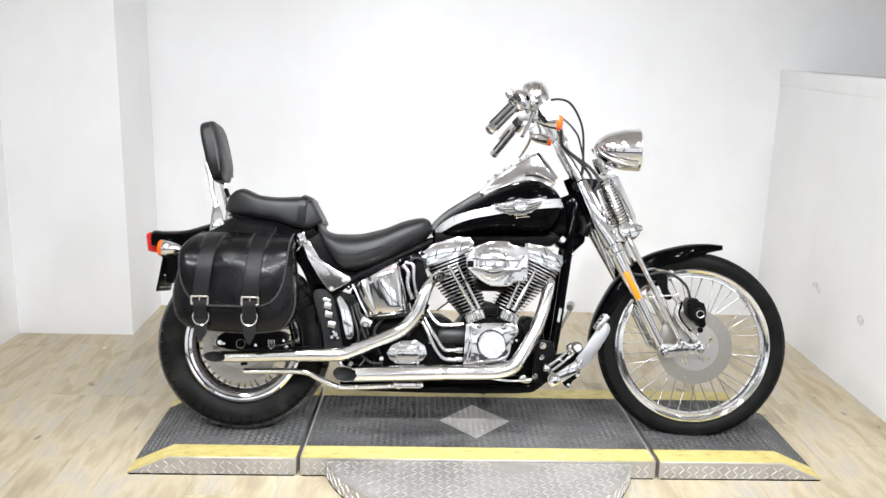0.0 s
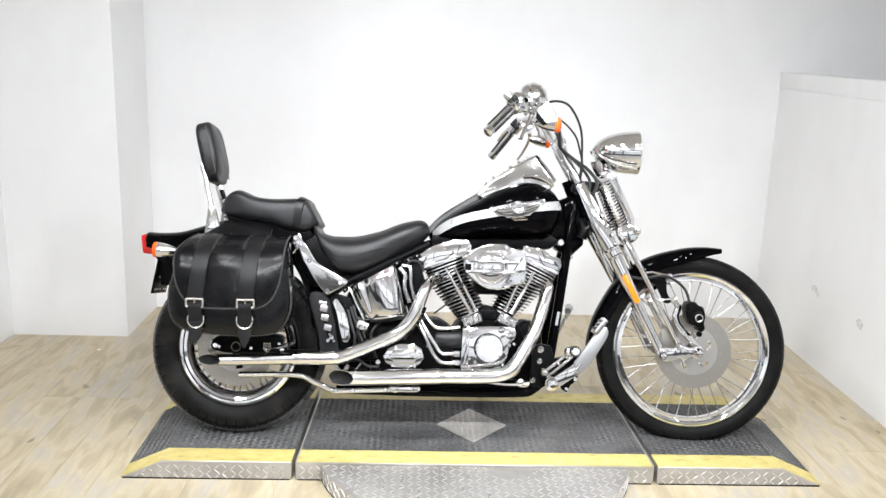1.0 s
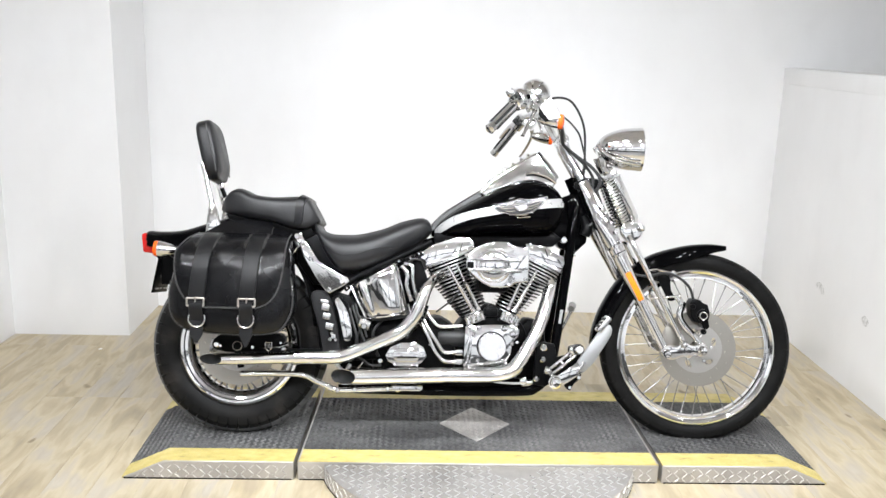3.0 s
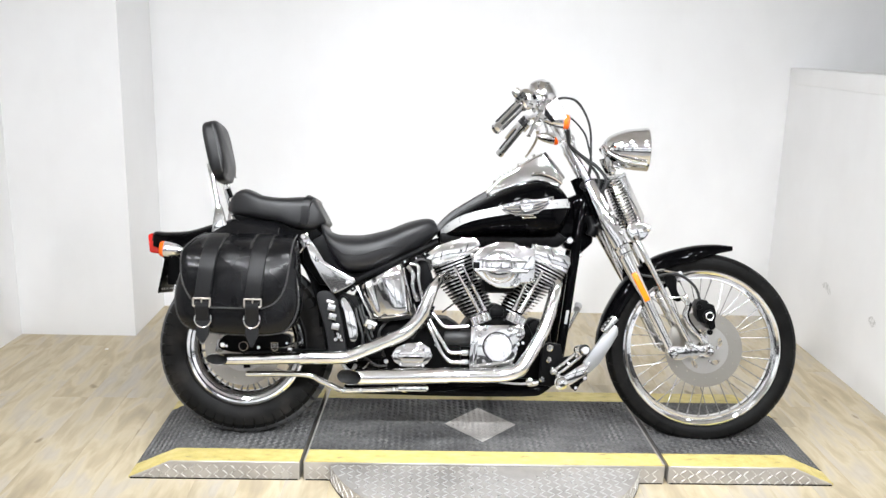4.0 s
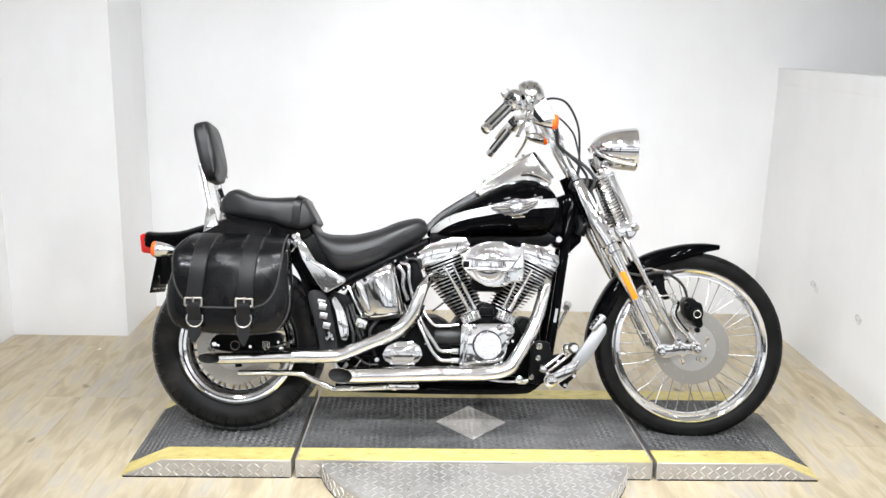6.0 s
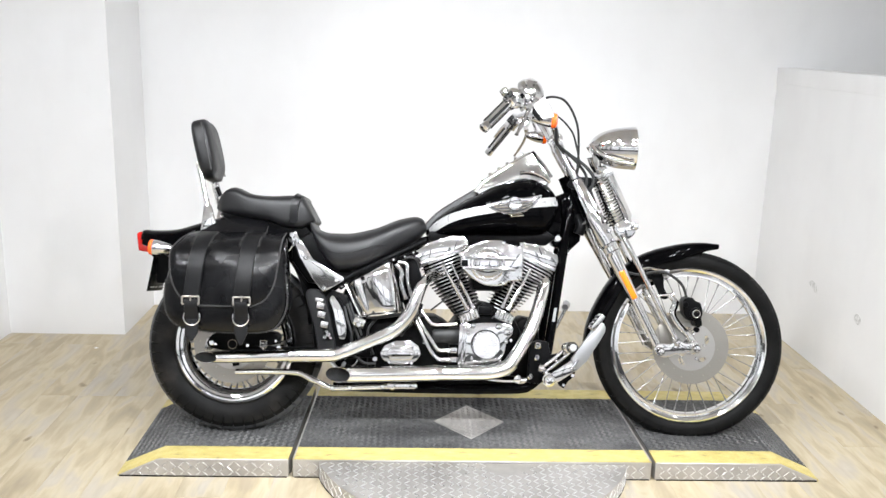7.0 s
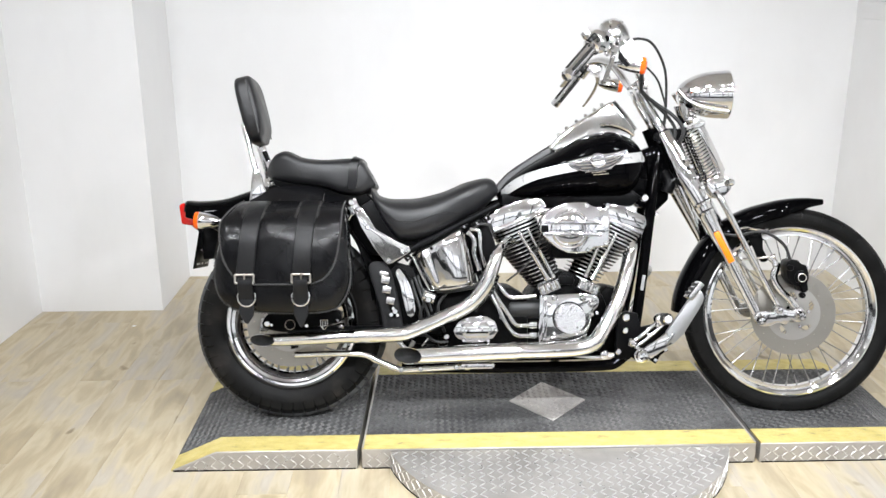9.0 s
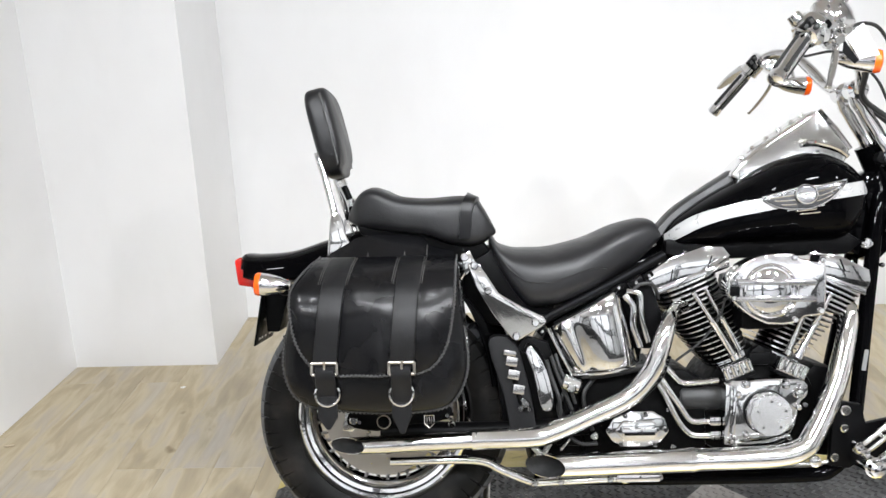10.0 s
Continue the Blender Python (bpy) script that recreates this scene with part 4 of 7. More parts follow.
for s in (-1, 1):
    bm = bmesh.new()
    tube(bm, spline([(0.408, s * 0.045, 0.940), (0.385, s * 0.045, 0.982), (0.355, s * 0.045, 1.035), (0.335, s * 0.045, 1.086)], 4), [0.021] * 3 + [0.018] * 6 + [0.021] * 4, 14)
    part("riser", bm, CHROME, bar, "chrome handlebar riser")
    bm = bmesh.new()
    lathe(bm, [(0.0135, -0.024), (0.024, -0.022), (0.024, 0.022), (0.0135, 0.024)], pose(0.337, s * 0.045, 1.085), 16)
    part("bar_clamp", bm, CHROME, bar)
    a, b = (Vector((0.147, -0.293, 1.174)), Vector((0.072, -0.368, 1.088))) if s < 0 else (Vector((0.176, 0.357, 1.176)), Vector((0.096, 0.410, 1.080)))
    bm = bmesh.new()
    tube(bm, [a, a.lerp(b, 0.02), a.lerp(b, 0.9), a.lerp(b, 0.93), a.lerp(b, 1.06), a.lerp(b, 1.09)], [0.014, 0.0162, 0.0162, 0.0180, 0.0180, 0.012], 18)
    u = (b - a).normalized()
    e1 = u.cross(Vector((0, 0, 1))).normalized()
    e2 = u.cross(e1)
    grip = part("grip", bm, CHROME, bar, "chrome grip with black rubber ribs")
    for k in range(8):
        q = 2 * math.pi * (k + 0.5) / 8
        d = (math.cos(q) * e1 + math.sin(q) * e2) * 0.0152
        if k % 2 == 0:
            bm = bmesh.new()
            tube(bm, [a.lerp(b, 0.06) + d, a.lerp(b, 0.88) + d], 0.0055, 6)
            part("grip_rib", bm, HOSE, grip)
    # switch housing, reservoir, lever
    bm = bmesh.new()
    c = a - u * 0.032
    tube(bm, [c + u * -0.03, c + u * -0.026, c + u * 0.026, c + u * 0.03], [0.018, 0.026, 0.027, 0.02], 14)
    housing = part("switch_housing", bm, CHROME, bar, "chrome switch housing")
    part("switch_plate", block((0.036, 0.016, 0.034), 0.004, pose(c.x - 0.006, c.y - 0.020, c.z + 0.004, 0, 45, 20)), SATIN, housing, "black switch plate")
    for dx, dz in ((-0.011, 0.0), (0.0, 0.011), (0.0, -0.011), (0.011, 0.0)):
        part("switch", block((0.011, 0.010, 0.011), 0.003, pose(c.x - 0.006 + dx, c.y - 0.029, c.z + 0.004 + dz, 0, 45, 20)), HOSE, housing, "black push switch")
    bm = bmesh.new()
    lev = [(0.215, -0.235, 1.20), (0.222, -0.262, 1.172), (0.208, -0.300, 1.130), (0.190, -0.335, 1.090), (0.178, -0.355, 1.065)] if s < 0 else [(0.235, 0.33, 1.19), (0.250, 0.365, 1.165), (0.243, 0.40, 1.13), (0.220, 0.445, 1.09), (0.207, 0.468, 1.073)]
    tube(bm, spline(lev, 5), [0.010] * 6 + [0.0075] * 10 + [0.006] * 4 + [0.008], 10, True, 0.6)
    part("lever", bm, POLISHED, bar, "polished hand lever")
bm = bmesh.new()
dome = [(0.0005, 0.046), (0.022, 0.044), (0.036, 0.034), (0.042, 0.014), (0.042, -0.006), (0.036, -0.03), (0.02, -0.042), (0.0005, -0.044)]
lathe(bm, dome, pose(0.231, -0.215, 1.232, 55, 0, 35) @ Matrix.Diagonal((1.15, 1.0, 0.85, 1)), 26)
part("brake_reservoir", bm, CHROME, bar, "domed chrome brake reservoir")
bell_m = Matrix.Translation((0.172, -0.262, 1.200)) @ Vector((-0.22, -0.42, 0.88)).to_track_quat("Y", "Z").to_matrix().to_4x4()
bm = bmesh.new()
lathe(bm, [(0.014, -0.024), (0.036, -0.026), (0.041, -0.022), (0.042, -0.012), (0.038, 0.008), (0.028, 0.026), (0.014, 0.036), (0.0005, 0.039)], bell_m, 28)
part("throttle_housing", bm, CHROME, bar, "bell-shaped chrome throttle housing")
part("reservoir_clamp", block((0.05, 0.045, 0.05), 0.009, pose(0.216, -0.235, 1.19, 10, 30, 20)), CHROME, bar)
part("reservoir_clamp", block((0.036, 0.05, 0.04), 0.009, pose(0.160, -0.268, 1.203, 0, 40, 30)), CHROME, bar)
bm = bmesh.new()
tube(bm, spline([(0.170, -0.265, 1.198), (0.145, -0.268, 1.213), (0.132, -0.266, 1.230)], 4), [0.013] * 5 + [0.016] * 4, 12)
part("mirror_boss", bm, CHROME, bar, "chrome mirror mount")
part("clutch_perch", block((0.05, 0.04, 0.045), 0.009, pose(0.235, 0.325, 1.195, -10, 30, -20)), CHROME, bar)
for s in (-1, 1):
    bm = bmesh.new()
    lathe(bm, [(0.0005, -0.075), (0.010, -0.073), (0.019, -0.05), (0.0245, -0.02), (0.0255, 0.0), (0.024, 0.002)], pose(0, 0, 0, 0, 0, -90), 22)
    sig = part("turn_signal", bm, CHROME, bike, "chrome bullet turn signal with amber lens", STEER @ pose(*((0.308, -0.245, 1.128) if s < 0 else (0.315, 0.285, 1.130)), 0, 6, -9 if s < 0 else 2))
    bm = bmesh.new()
    lathe(bm, [(0.0255, -0.002), (0.0265, 0.004), (0.024, 0.013), (0.012, 0.017), (0.0005, 0.018)], pose(0, 0, 0, 0, 0, -90), 22)
    part("lens", bm, AMBER, sig, "bright amber lens")
    bm = bmesh.new()
    tube(bm, [(-0.03, 0, 0.012), (-0.04, s * 0.002, 0.04), (-0.066, -s * 0.004, 0.085)], 0.006, 10)
    part("stem", bm, CHROME, sig)
tag = slab([(0.241, 1.179), (0.276, 1.207), (0.310, 1.139), (0.270, 1.131)], -0.2712, -0.2700, 0, 1)
part("tag", tag, CARD, bar, "small blank white card tag")
part("tag_holder", slab([(0.237, 1.174), (0.268, 1.129), (0.260, 1.121), (0.234, 1.147)], -0.2690, -0.2675, 0, 1), SATIN, bar, "black tag backing")


def cable(pts, r=0.0045, material=None, name="cable", m=None, parent=None, label="black control cable"):
    bm = bmesh.new()
    tube(bm, spline(pts, 8), r, 8)
    return part(name, bm, material or HOSE, parent or bike, label, m)


cable([(0.258, -0.21, 1.205), (0.315, -0.17, 1.222), (0.366, -0.13, 1.208), (0.408, -0.10, 1.135), (0.417, -0.08, 1.039), (0.414, -0.06, 0.965), (0.40, -0.05, 0.90)], 0.0042, m=STEER)
cable([(0.29, 0.2, 1.20), (0.346, 0.10, 1.195), (0.399, 0.02, 1.128), (0.415, -0.03, 1.061), (0.423, -0.05, 1.0), (0.41, -0.055, 0.93)], 0.0036, m=STEER)
cable([(0.318, -0.20, 1.15), (0.328, -0.14, 1.11), (0.338, -0.09, 1.065), (0.384, -0.07, 1.029), (0.444, -0.07, 0.986), (0.475, -0.072, 0.942), (0.462, -0.07, 0.90), (0.43, -0.05, 0.86)], 0.0065, m=STEER, label="black brake hose")
cable([(0.325, 0.09, 1.09), (0.36, 0.02, 1.05), (0.40, -0.03, 1.02), (0.45, -0.055, 0.95), (0.44, -0.06, 0.88)], 0.0055, m=STEER)
cable([(0.60, -0.06, 0.60), (0.651, -0.085, 0.594), (0.70, -0.10, 0.606), (0.743, -0.105, 0.601), (0.794, -0.11, 0.561), (0.813, -0.115, 0.505)], 0.0050, m=STEER, label="black front brake hose")
cable([(0.46, -0.06, 0.90), (0.475, -0.075, 0.84), (0.455, -0.07, 0.79), (0.42, -0.06, 0.76)], 0.0055)

bm = bmesh.new()
skin(bm, [[(x - w, y, z - t), (x + w, y + 0.01, z - t), (x + w, y + 0.01, z + t), (x - w, y, z + t)] for x, y, z, w, t in ((0.205, 0.372, 1.205, 0.012, 0.010), (0.185, 0.400, 1.198, 0.022, 0.007), (0.155, 0.440, 1.178, 0.018, 0.005), (0.121, 0.475, 1.151, 0.006, 0.003))])
bevelled(bm, 0.002, 1)
part("clutch_lever_blade", bm, POLISHED, bar, "broad polished lever blade")
for x, y, z, r, h in ((0.205, -0.315, 1.225, 0.011, 0.02), (0.188, -0.33, 1.208, 0.009, 0.024), (0.246, -0.31, 1.200, 0.010, 0.022), (0.228, -0.322, 1.178, 0.012, 0.016), (0.25, -0.30, 1.262, 0.005, 0.01), (0.215, -0.31, 1.262, 0.005, 0.01), (0.178, -0.335, 1.186, 0.008, 0.015), (0.20, -0.335, 1.162, 0.007, 0.018)):
    bm = bmesh.new()
    lathe(bm, [(0.0004, -h), (r * 0.8, -h), (r, -h * 0.75), (r, h * 0.2), (r * 0.7, h * 0.4), (0.0004, h * 0.4)], pose(x - 0.004, y + 0.055, z, 25, 30, 20), 14)
    part("control_fitting", bm, CHROME, bar)
for x, z in ((0.20, 1.205), (0.172, 1.172)):
    part("switch", block((0.016, 0.012, 0.014), 0.002, pose(x - 0.004, -0.288, z, 0, 42, 30)), SATIN, bar, "black switch")
# front brake caliper
bm = slab([(0.793, 0.497), (0.800, 0.513), (0.812, 0.518), (0.832, 0.515), (0.838, 0.505), (0.857, 0.499), (0.865, 0.472), (0.861, 0.442), (0.865, 0.420), (0.856, 0.409), (0.843, 0.412), (0.838, 0.430), (0.814, 0.435), (0.799, 0.458)], -0.134, -0.062, 0.006, 3)
caliper = part("brake_caliper", bm, SATIN, bike, "black front brake caliper", STEER)
bm = bmesh.new()
lathe(bm, [(0.0005, -0.008), (0.012, -0.008), (0.013, -0.005), (0.016, -0.005), (0.018, -0.007), (0.022, -0.006), (0.023, 0.004)], pose(0.840, -0.134, 0.460), 22)
part("piston_cap", bm, SATIN, caliper)
bm = bmesh.new()
tube(bm, [(0.840 + 0.0130 * math.cos(a), -0.143, 0.460 + 0.0130 * math.sin(a)) for a in np.linspace(0, 2 * math.pi, 25)], 0.0016, 6)
part("cap_ring", bm, POLISHED, caliper, "thin bright ring")
for x, z in ((0.802, 0.492), (0.842, 0.403)):
    bm = bmesh.new()
    lathe(bm, [(0.0005, -0.012), (0.008, -0.012), (0.010, -0.008), (0.010, 0.004)], pose(x, -0.137, z), 12)
    part("caliper_pin", bm, SATIN, caliper)
bm = bmesh.new()
tube(bm, spline([(0.757, -0.080, 0.523), (0.772, -0.082, 0.506), (0.778, -0.083, 0.488), (0.769, -0.084, 0.462), (0.775, -0.084, 0.436), (0.796, -0.084, 0.406), (0.820, -0.084, 0.383), (0.838, -0.084, 0.360), (0.848, -0.084, 0.342)], 4), [0.011] * 6 + [0.013, 0.013, 0.011] + [0.012] * 18 + [0.014] * 6, 12, True, 0.6)
part("caliper_bracket", bm, CHROME, bike, "polished curved caliper arm", STEER)
part("link_plate", slab([(0.722, 0.408), (0.768, 0.411), (0.774, 0.345), (0.728, 0.340)], -0.066, -0.060, 0.002), STEEL, bike, "grey link plate", STEER)
bm = slab(smooth_outline([(0.69, 0.598), (0.735, 0.595), (0.742, 0.545), (0.76, 0.512), (0.735, 0.505), (0.715, 0.54)], 3), -0.06, -0.05, 0.003)
part("fender_bracket", bm, SATIN, bike, "black fender bracket", STEER)
bm = bmesh.new()
tube(bm, [(0.661, -0.085, 0.515), (0.70, -0.086, 0.518), (0.757, -0.082, 0.523), (0.772, -0.08, 0.524)], [0.004, 0.004, 0.004, 0.0095], 10)
part("brake_stay", bm, CHROME, bike, "chrome brake stay", STEER)

# ---- fuel tank ----
t_top = table([(-0.140, 0.742), (-0.10, 0.787), (0.029, 0.868), (0.158, 0.928), (0.226, 0.940), (0.292, 0.921), (0.326, 0.888), (0.341, 0.845)])
t_bot = table([(-0.140, 0.722), (-0.10, 0.716), (0.08, 0.722), (0.284, 0.727), (0.318, 0.762), (0.341, 0.825)])
t_half = table([(-0.140, 0.030), (-0.10, 0.085), (0.0, 0.135), (0.12, 0.157), (0.25, 0.155), (0.31, 0.130), (0.341, 0.095)])
tank = part("fuel_tank", body(-0.140, 0.341, t_top, t_bot, t_half, 40, 56, 0.80, 0.62), PAINT, bike, "gloss black teardrop fuel tank", sharp=60)


def tank_side(x, z, proud, side=-1):
    """A place on the tank's flank."""
    zt, zb, w = t_top(x), t_bot(x), t_half(x)
    s = max(-0.995, min(0.995, (z - (zt + zb) / 2) / ((zt - zb) / 2)))
    e = 0.80 if s > 0 else 0.62
    c = math.cos(math.asin(math.copysign(abs(s) ** (1 / e), s)))
    return Vector((x, side * (w * c ** e + proud), z))


def on_tank(outline_low, outline_high, x0, x1, n, k, proud, side=-1):
    """A patch on the tank between two heights, a little proud of the paint."""
    bm = bmesh.new()
    rows = [[bm.verts.new(tank_side(x, outline_low(x) + (outline_high(x) - outline_low(x)) * j / k, proud, side)) for j in range(k + 1)] for x in np.linspace(x0, x1, n + 1)]
    for a, b in zip(rows, rows[1:]):
        for j in range(k):
            bm.faces.new((a[j], a[j + 1], b[j + 1], b[j]))
    return bm


s_low = table([(-0.13, 0.722), (-0.10, 0.738), (-0.058, 0.762), (0.0, 0.782), (0.077, 0.797), (0.2, 0.817), (0.336, 0.833)])
s_high = table([(-0.13, 0.745), (-0.10, 0.772), (-0.058, 0.796), (0.0, 0.813), (0.077, 0.828), (0.2, 0.847), (0.336, 0.866)])
for side in (-1, 1):
    part("stripe", on_tank(s_low, s_high, -0.128, 0.333, 60, 6, 0.0012, side), SILVER, tank, "silver stripe along the tank", sharp=80)
    line_low, line_high = table([(0.10, 0.7925), (0.24, 0.8105)]), table([(0.10, 0.796), (0.24, 0.814)])
    part("pinstripe", on_tank(line_low, line_high, 0.13, 0.215, 12, 1, 0.0014, side), SILVER, tank)
    # winged badge: two plates with a raised rim, feathers, a shield and a scroll, plain shapes
    w_high = table([(0.074, 0.829), (0.11, 0.838), (0.15, 0.848), (0.172, 0.853), (0.195, 0.853), (0.23, 0.858), (0.266, 0.866)])
    w_low = table([(0.074, 0.825), (0.090, 0.814), (0.112, 0.805), (0.145, 0.801), (0.172, 0.801), (0.205, 0.810), (0.235, 0.828), (0.266, 0.861)])
    badge = part("badge", on_tank(w_low, w_high, 0.074, 0.266, 44, 8, 0.0035, side), BADGE, tank, "chrome winged tank badge", sharp=70)
    for edge in (w_low, w_high):
        bm = bmesh.new()
        tube(bm, [tank_side(x, edge(x), 0.0038, side) for x in np.linspace(0.074, 0.266, 40)], 0.0022, 7)
        part("rim", bm, CHROME, badge)
    for j, (xa, xb, fa, fb) in enumerate(((0.090, 0.148, 0.72, 0.70), (0.100, 0.148, 0.45, 0.46), (0.116, 0.150, 0.20, 0.24), (0.196, 0.254, 0.72, 0.70), (0.196, 0.244, 0.48, 0.44), (0.196, 0.232, 0.26, 0.22))):
        bm = bmesh.new()
        tube(bm, [tank_side(x, w_low(x) + (w_high(x) - w_low(x)) * (fa + (fb - fa) * k / 9), 0.0038, side) for k, x in enumerate(np.linspace(xa, xb, 10))], 0.0014, 6)
        part("feather", bm, CHROME, badge)
    for xa, xb, z0_, z1_ in ((0.150, 0.196, 0.796, 0.800), (0.158, 0.205, 0.789, 0.793)):
        bm = bmesh.new()
        tube(bm, [tank_side(x, z0_ + (z1_ - z0_) * k / 7, 0.002, side) for k, x in enumerate(np.linspace(xa, xb, 8))], 0.0017, 6)
        part("scroll", bm, CHROME, badge)
    c0 = tank_side(0.172, 0.834, 0.005, side)
    bm = slab(smooth_outline([(-0.024, 0.008), (-0.014, 0.019), (0.0, 0.022), (0.014, 0.019), (0.024, 0.008), (0.019, -0.012), (0.0, -0.024), (-0.019, -0.012)], 4), -0.003, 0.003, 0.002)
    bm.transform(Matrix.Translation(c0) @ pose(0, 0, 0, 12 * side, -8, 0))
    part("shield", bm, BADGE, badge)
    bm = bmesh.new()
    ring_o = [Vector((0.024 * math.cos(q), 0.0035 * side, 0.022 * math.sin(q))) for q in np.linspace(0, 2 * math.pi, 29)]
    tube(bm, [Matrix.Translation(c0) @ pose(0, 0, 0, 12 * side, -8, 0) @ v for v in ring_o], 0.0020, 7)
    part("shield_rim", bm, CHROME, badge)
    bm = bmesh.new()
    tube(bm, [Matrix.Translation(c0) @ pose(0, 0, 0, 12 * side, -8, 0) @ Vector((x, 0.0035 * side, 0.002)) for x in (-0.019, -0.006, 0.006, 0.019)], 0.0034, 7)
    part("shield_bar", bm, CHROME, badge)
# chrome dash on top of the tank
bm = slab([(0.030, 0.885), (0.062, 0.922), (0.095, 0.950), (0.150, 0.985), (0.215, 1.026), (0.240, 1.038), (0.253, 1.030), (0.285, 0.985), (0.318, 0.945), (0.30, 0.90), (0.2, 0.90), (0.06, 0.86)], -0.055, 0.055, 0.010, 3)
dash = part("dash_console", bm, CHROME_WARM, tank, "chrome tank-top instrument console")
bm = bmesh.new()
tube(bm, spline([(0.20, -0.06, 0.955), (0.235, -0.064, 0.957), (0.28, -0.06, 0.945), (0.312, -0.05, 0.925)], 4), 0.007, 8)
part("dash_trim", bm, CHROME, dash)
bm = bmesh.new()
tube(bm, [(0.245, -0.05, 1.036), (0.285, -0.052, 0.988), (0.318, -0.05, 0.942)], 0.007, 8)
part("dash_trim", bm, CHROME, dash)
for x, z in ((0.066, 0.929), (0.092, 0.952), (0.125, 0.974), (0.155, 0.993), (0.185, 1.012), (0.21, 1.028)):
    bm = bmesh.new()
    bmesh.ops.create_uvsphere(bm, u_segments=10, v_segments=7, radius=0.0065, matrix=pose(x, -0.03, z))
    part("dash_stud", bm, CHROME, dash)

strip_pts = spline([(-0.148, 0, 0.748), (-0.10, 0, 0.797), (-0.04, 0, 0.838), (0.035, 0, 0.884), (0.08, 0, 0.91)], 5)
bm = bmesh.new()
skin(bm, [[(v.x, w, v.z + h) for w, h in ((-0.040, -0.02), (-0.036, 0.004), (-0.022, 0.011), (0.022, 0.011), (0.036, 0.004), (0.040, -0.02))] for v in strip_pts])
part("tank_strap", bm, SEAT_LEATHER, tank, "black leather strip along the tank top")

# ---- chassis ----
part("tank_tunnel", slab([(-0.13, 0.735), (0.30, 0.745), (0.335, 0.72), (0.30, 0.69), (0.0, 0.685), (-0.13, 0.70)], -0.075, 0.075, 0.008), SATIN, bike, "black underside of the tank")
def pipe(name, pts, r, material, label="", smooth=5, seg=14, parent=None):
    bm = bmesh.new()
    tube(bm, spline(pts, smooth) if smooth else pts, r, seg)
    return part(name, bm, material, parent or bike, label)


pipe("head_tube", [(0.385, 0, 0.955), (0.455, 0, 0.79)], 0.036, PAINT, "black steering head", 0, 20)
pipe("backbone", [(0.40, 0, 0.86), (0.2, 0, 0.80), (-0.1, 0, 0.70), (-0.3, 0, 0.64)], 0.03, PAINT, "black frame backbone")
for y in (-1, 1):
    pipe("frame_rail", [(0.395, y * 0.03, 0.855), (0.381, y * 0.048, 0.785), (0.347, y * 0.066, 0.56), (0.308, y * 0.095, 0.325), (0.285, y * 0.112, 0.24), (0.24, y * 0.122, 0.188), (0.17, y * 0.122, 0.174), (-0.15, y * 0.122, 0.172), (-0.46, y * 0.122, 0.178)], 0.0175, PAINT, "black frame cradle tube")
    pipe("upper_rail", [(-0.14, y * 0.10, 0.70), (-0.26, y * 0.125, 0.640), (-0.42, y * 0.125, 0.560), (-0.50, y * 0.125, 0.50), (-0.52, y * 0.125, 0.40)], 0.012, SATIN, "black seat rail")
    pipe("swingarm", [(-0.33, y * 0.12, 0.300), (-0.55, y * 0.125, 0.292), (RW[0], y * 0.125, RW[2] - 0.02)], 0.022, SATIN, "black swingarm")
part("neck_cover", slab([(0.295, 0.75), (0.325, 0.87), (0.385, 0.895), (0.44, 0.80), (0.432, 0.71), (0.385, 0.665), (0.33, 0.69)], -0.035, 0.035, 0.01), PAINT, bike, "black steering neck cover")
part("neck_gusset", slab([(0.352, 0.862), (0.395, 0.893), (0.44, 0.80), (0.405, 0.76), (0.36, 0.79)], -0.045, 0.045, 0.012), PAINT, bike, "black neck cover")
pipe("horn_mount", [(0.42, -0.03, 0.80), (0.43, -0.05, 0.765), (0.42, -0.05, 0.735)], 0.02, SATIN)
bolt(bike, (0.336, -0.092, 0.716), 0.013, 0.012, CHROME)
bolt(bike, (0.379, -0.075, 0.663), 0.006, 0.008, CHROME)
# thin pale strip stands in for a reflection on the downtube
part("frame_sticker", slab([(-0.005, -0.025), (0.005, -0.025), (0.005, 0.025), (-0.005, 0.025)], -0.0004, 0.0004, 0, 1, pose(0.3285, -0.1005, 0.44, 0, 9.5, 0)), SATIN_ALU, bike, "small silver strip as a glint on the frame tube")

# ---- engine ----
engine = part("crankcase", slab(smooth_outline([(-0.055, 0.25), (-0.06, 0.36), (-0.02, 0.43), (0.05, 0.475), (0.10, 0.475), (0.17, 0.435), (0.21, 0.36), (0.19, 0.26), (0.08, 0.21)], 4), -0.105, 0.105, 0.012), FIN_BLACK, bike, "black v-twin crankcase")
part("gearbox", slab([(-0.34, 0.22), (-0.35, 0.40), (-0.30, 0.43), (-0.10, 0.43), (-0.05, 0.40), (-0.05, 0.22)], -0.12, 0.12, 0.015), FIN_BLACK, bike, "black gearbox case")


def fin_mesh(w, d, t):
    """A cooling fin with machined bright edges; lies across its own z axis."""
    bm = bmesh.new()
    n = 20
    lo, hi = [], []
    for k in range(n):
        a = 2 * math.pi * (k + 0.5) / n
        x, y = w / 2 * power(math.cos(a), 0.55), d / 2 * power(math.sin(a), 0.55)
        lo.append((x, y, -t / 2))
        hi.append((x, y, t / 2))
    skin(bm, [lo, hi])
    bm.normal_update()
    for f in bm.faces:
        f.material_index = 1 if abs(f.normal.z) < 0.5 else 0
    return finish("fin", bm, [FIN_BLACK, FIN_EDGE], 30)


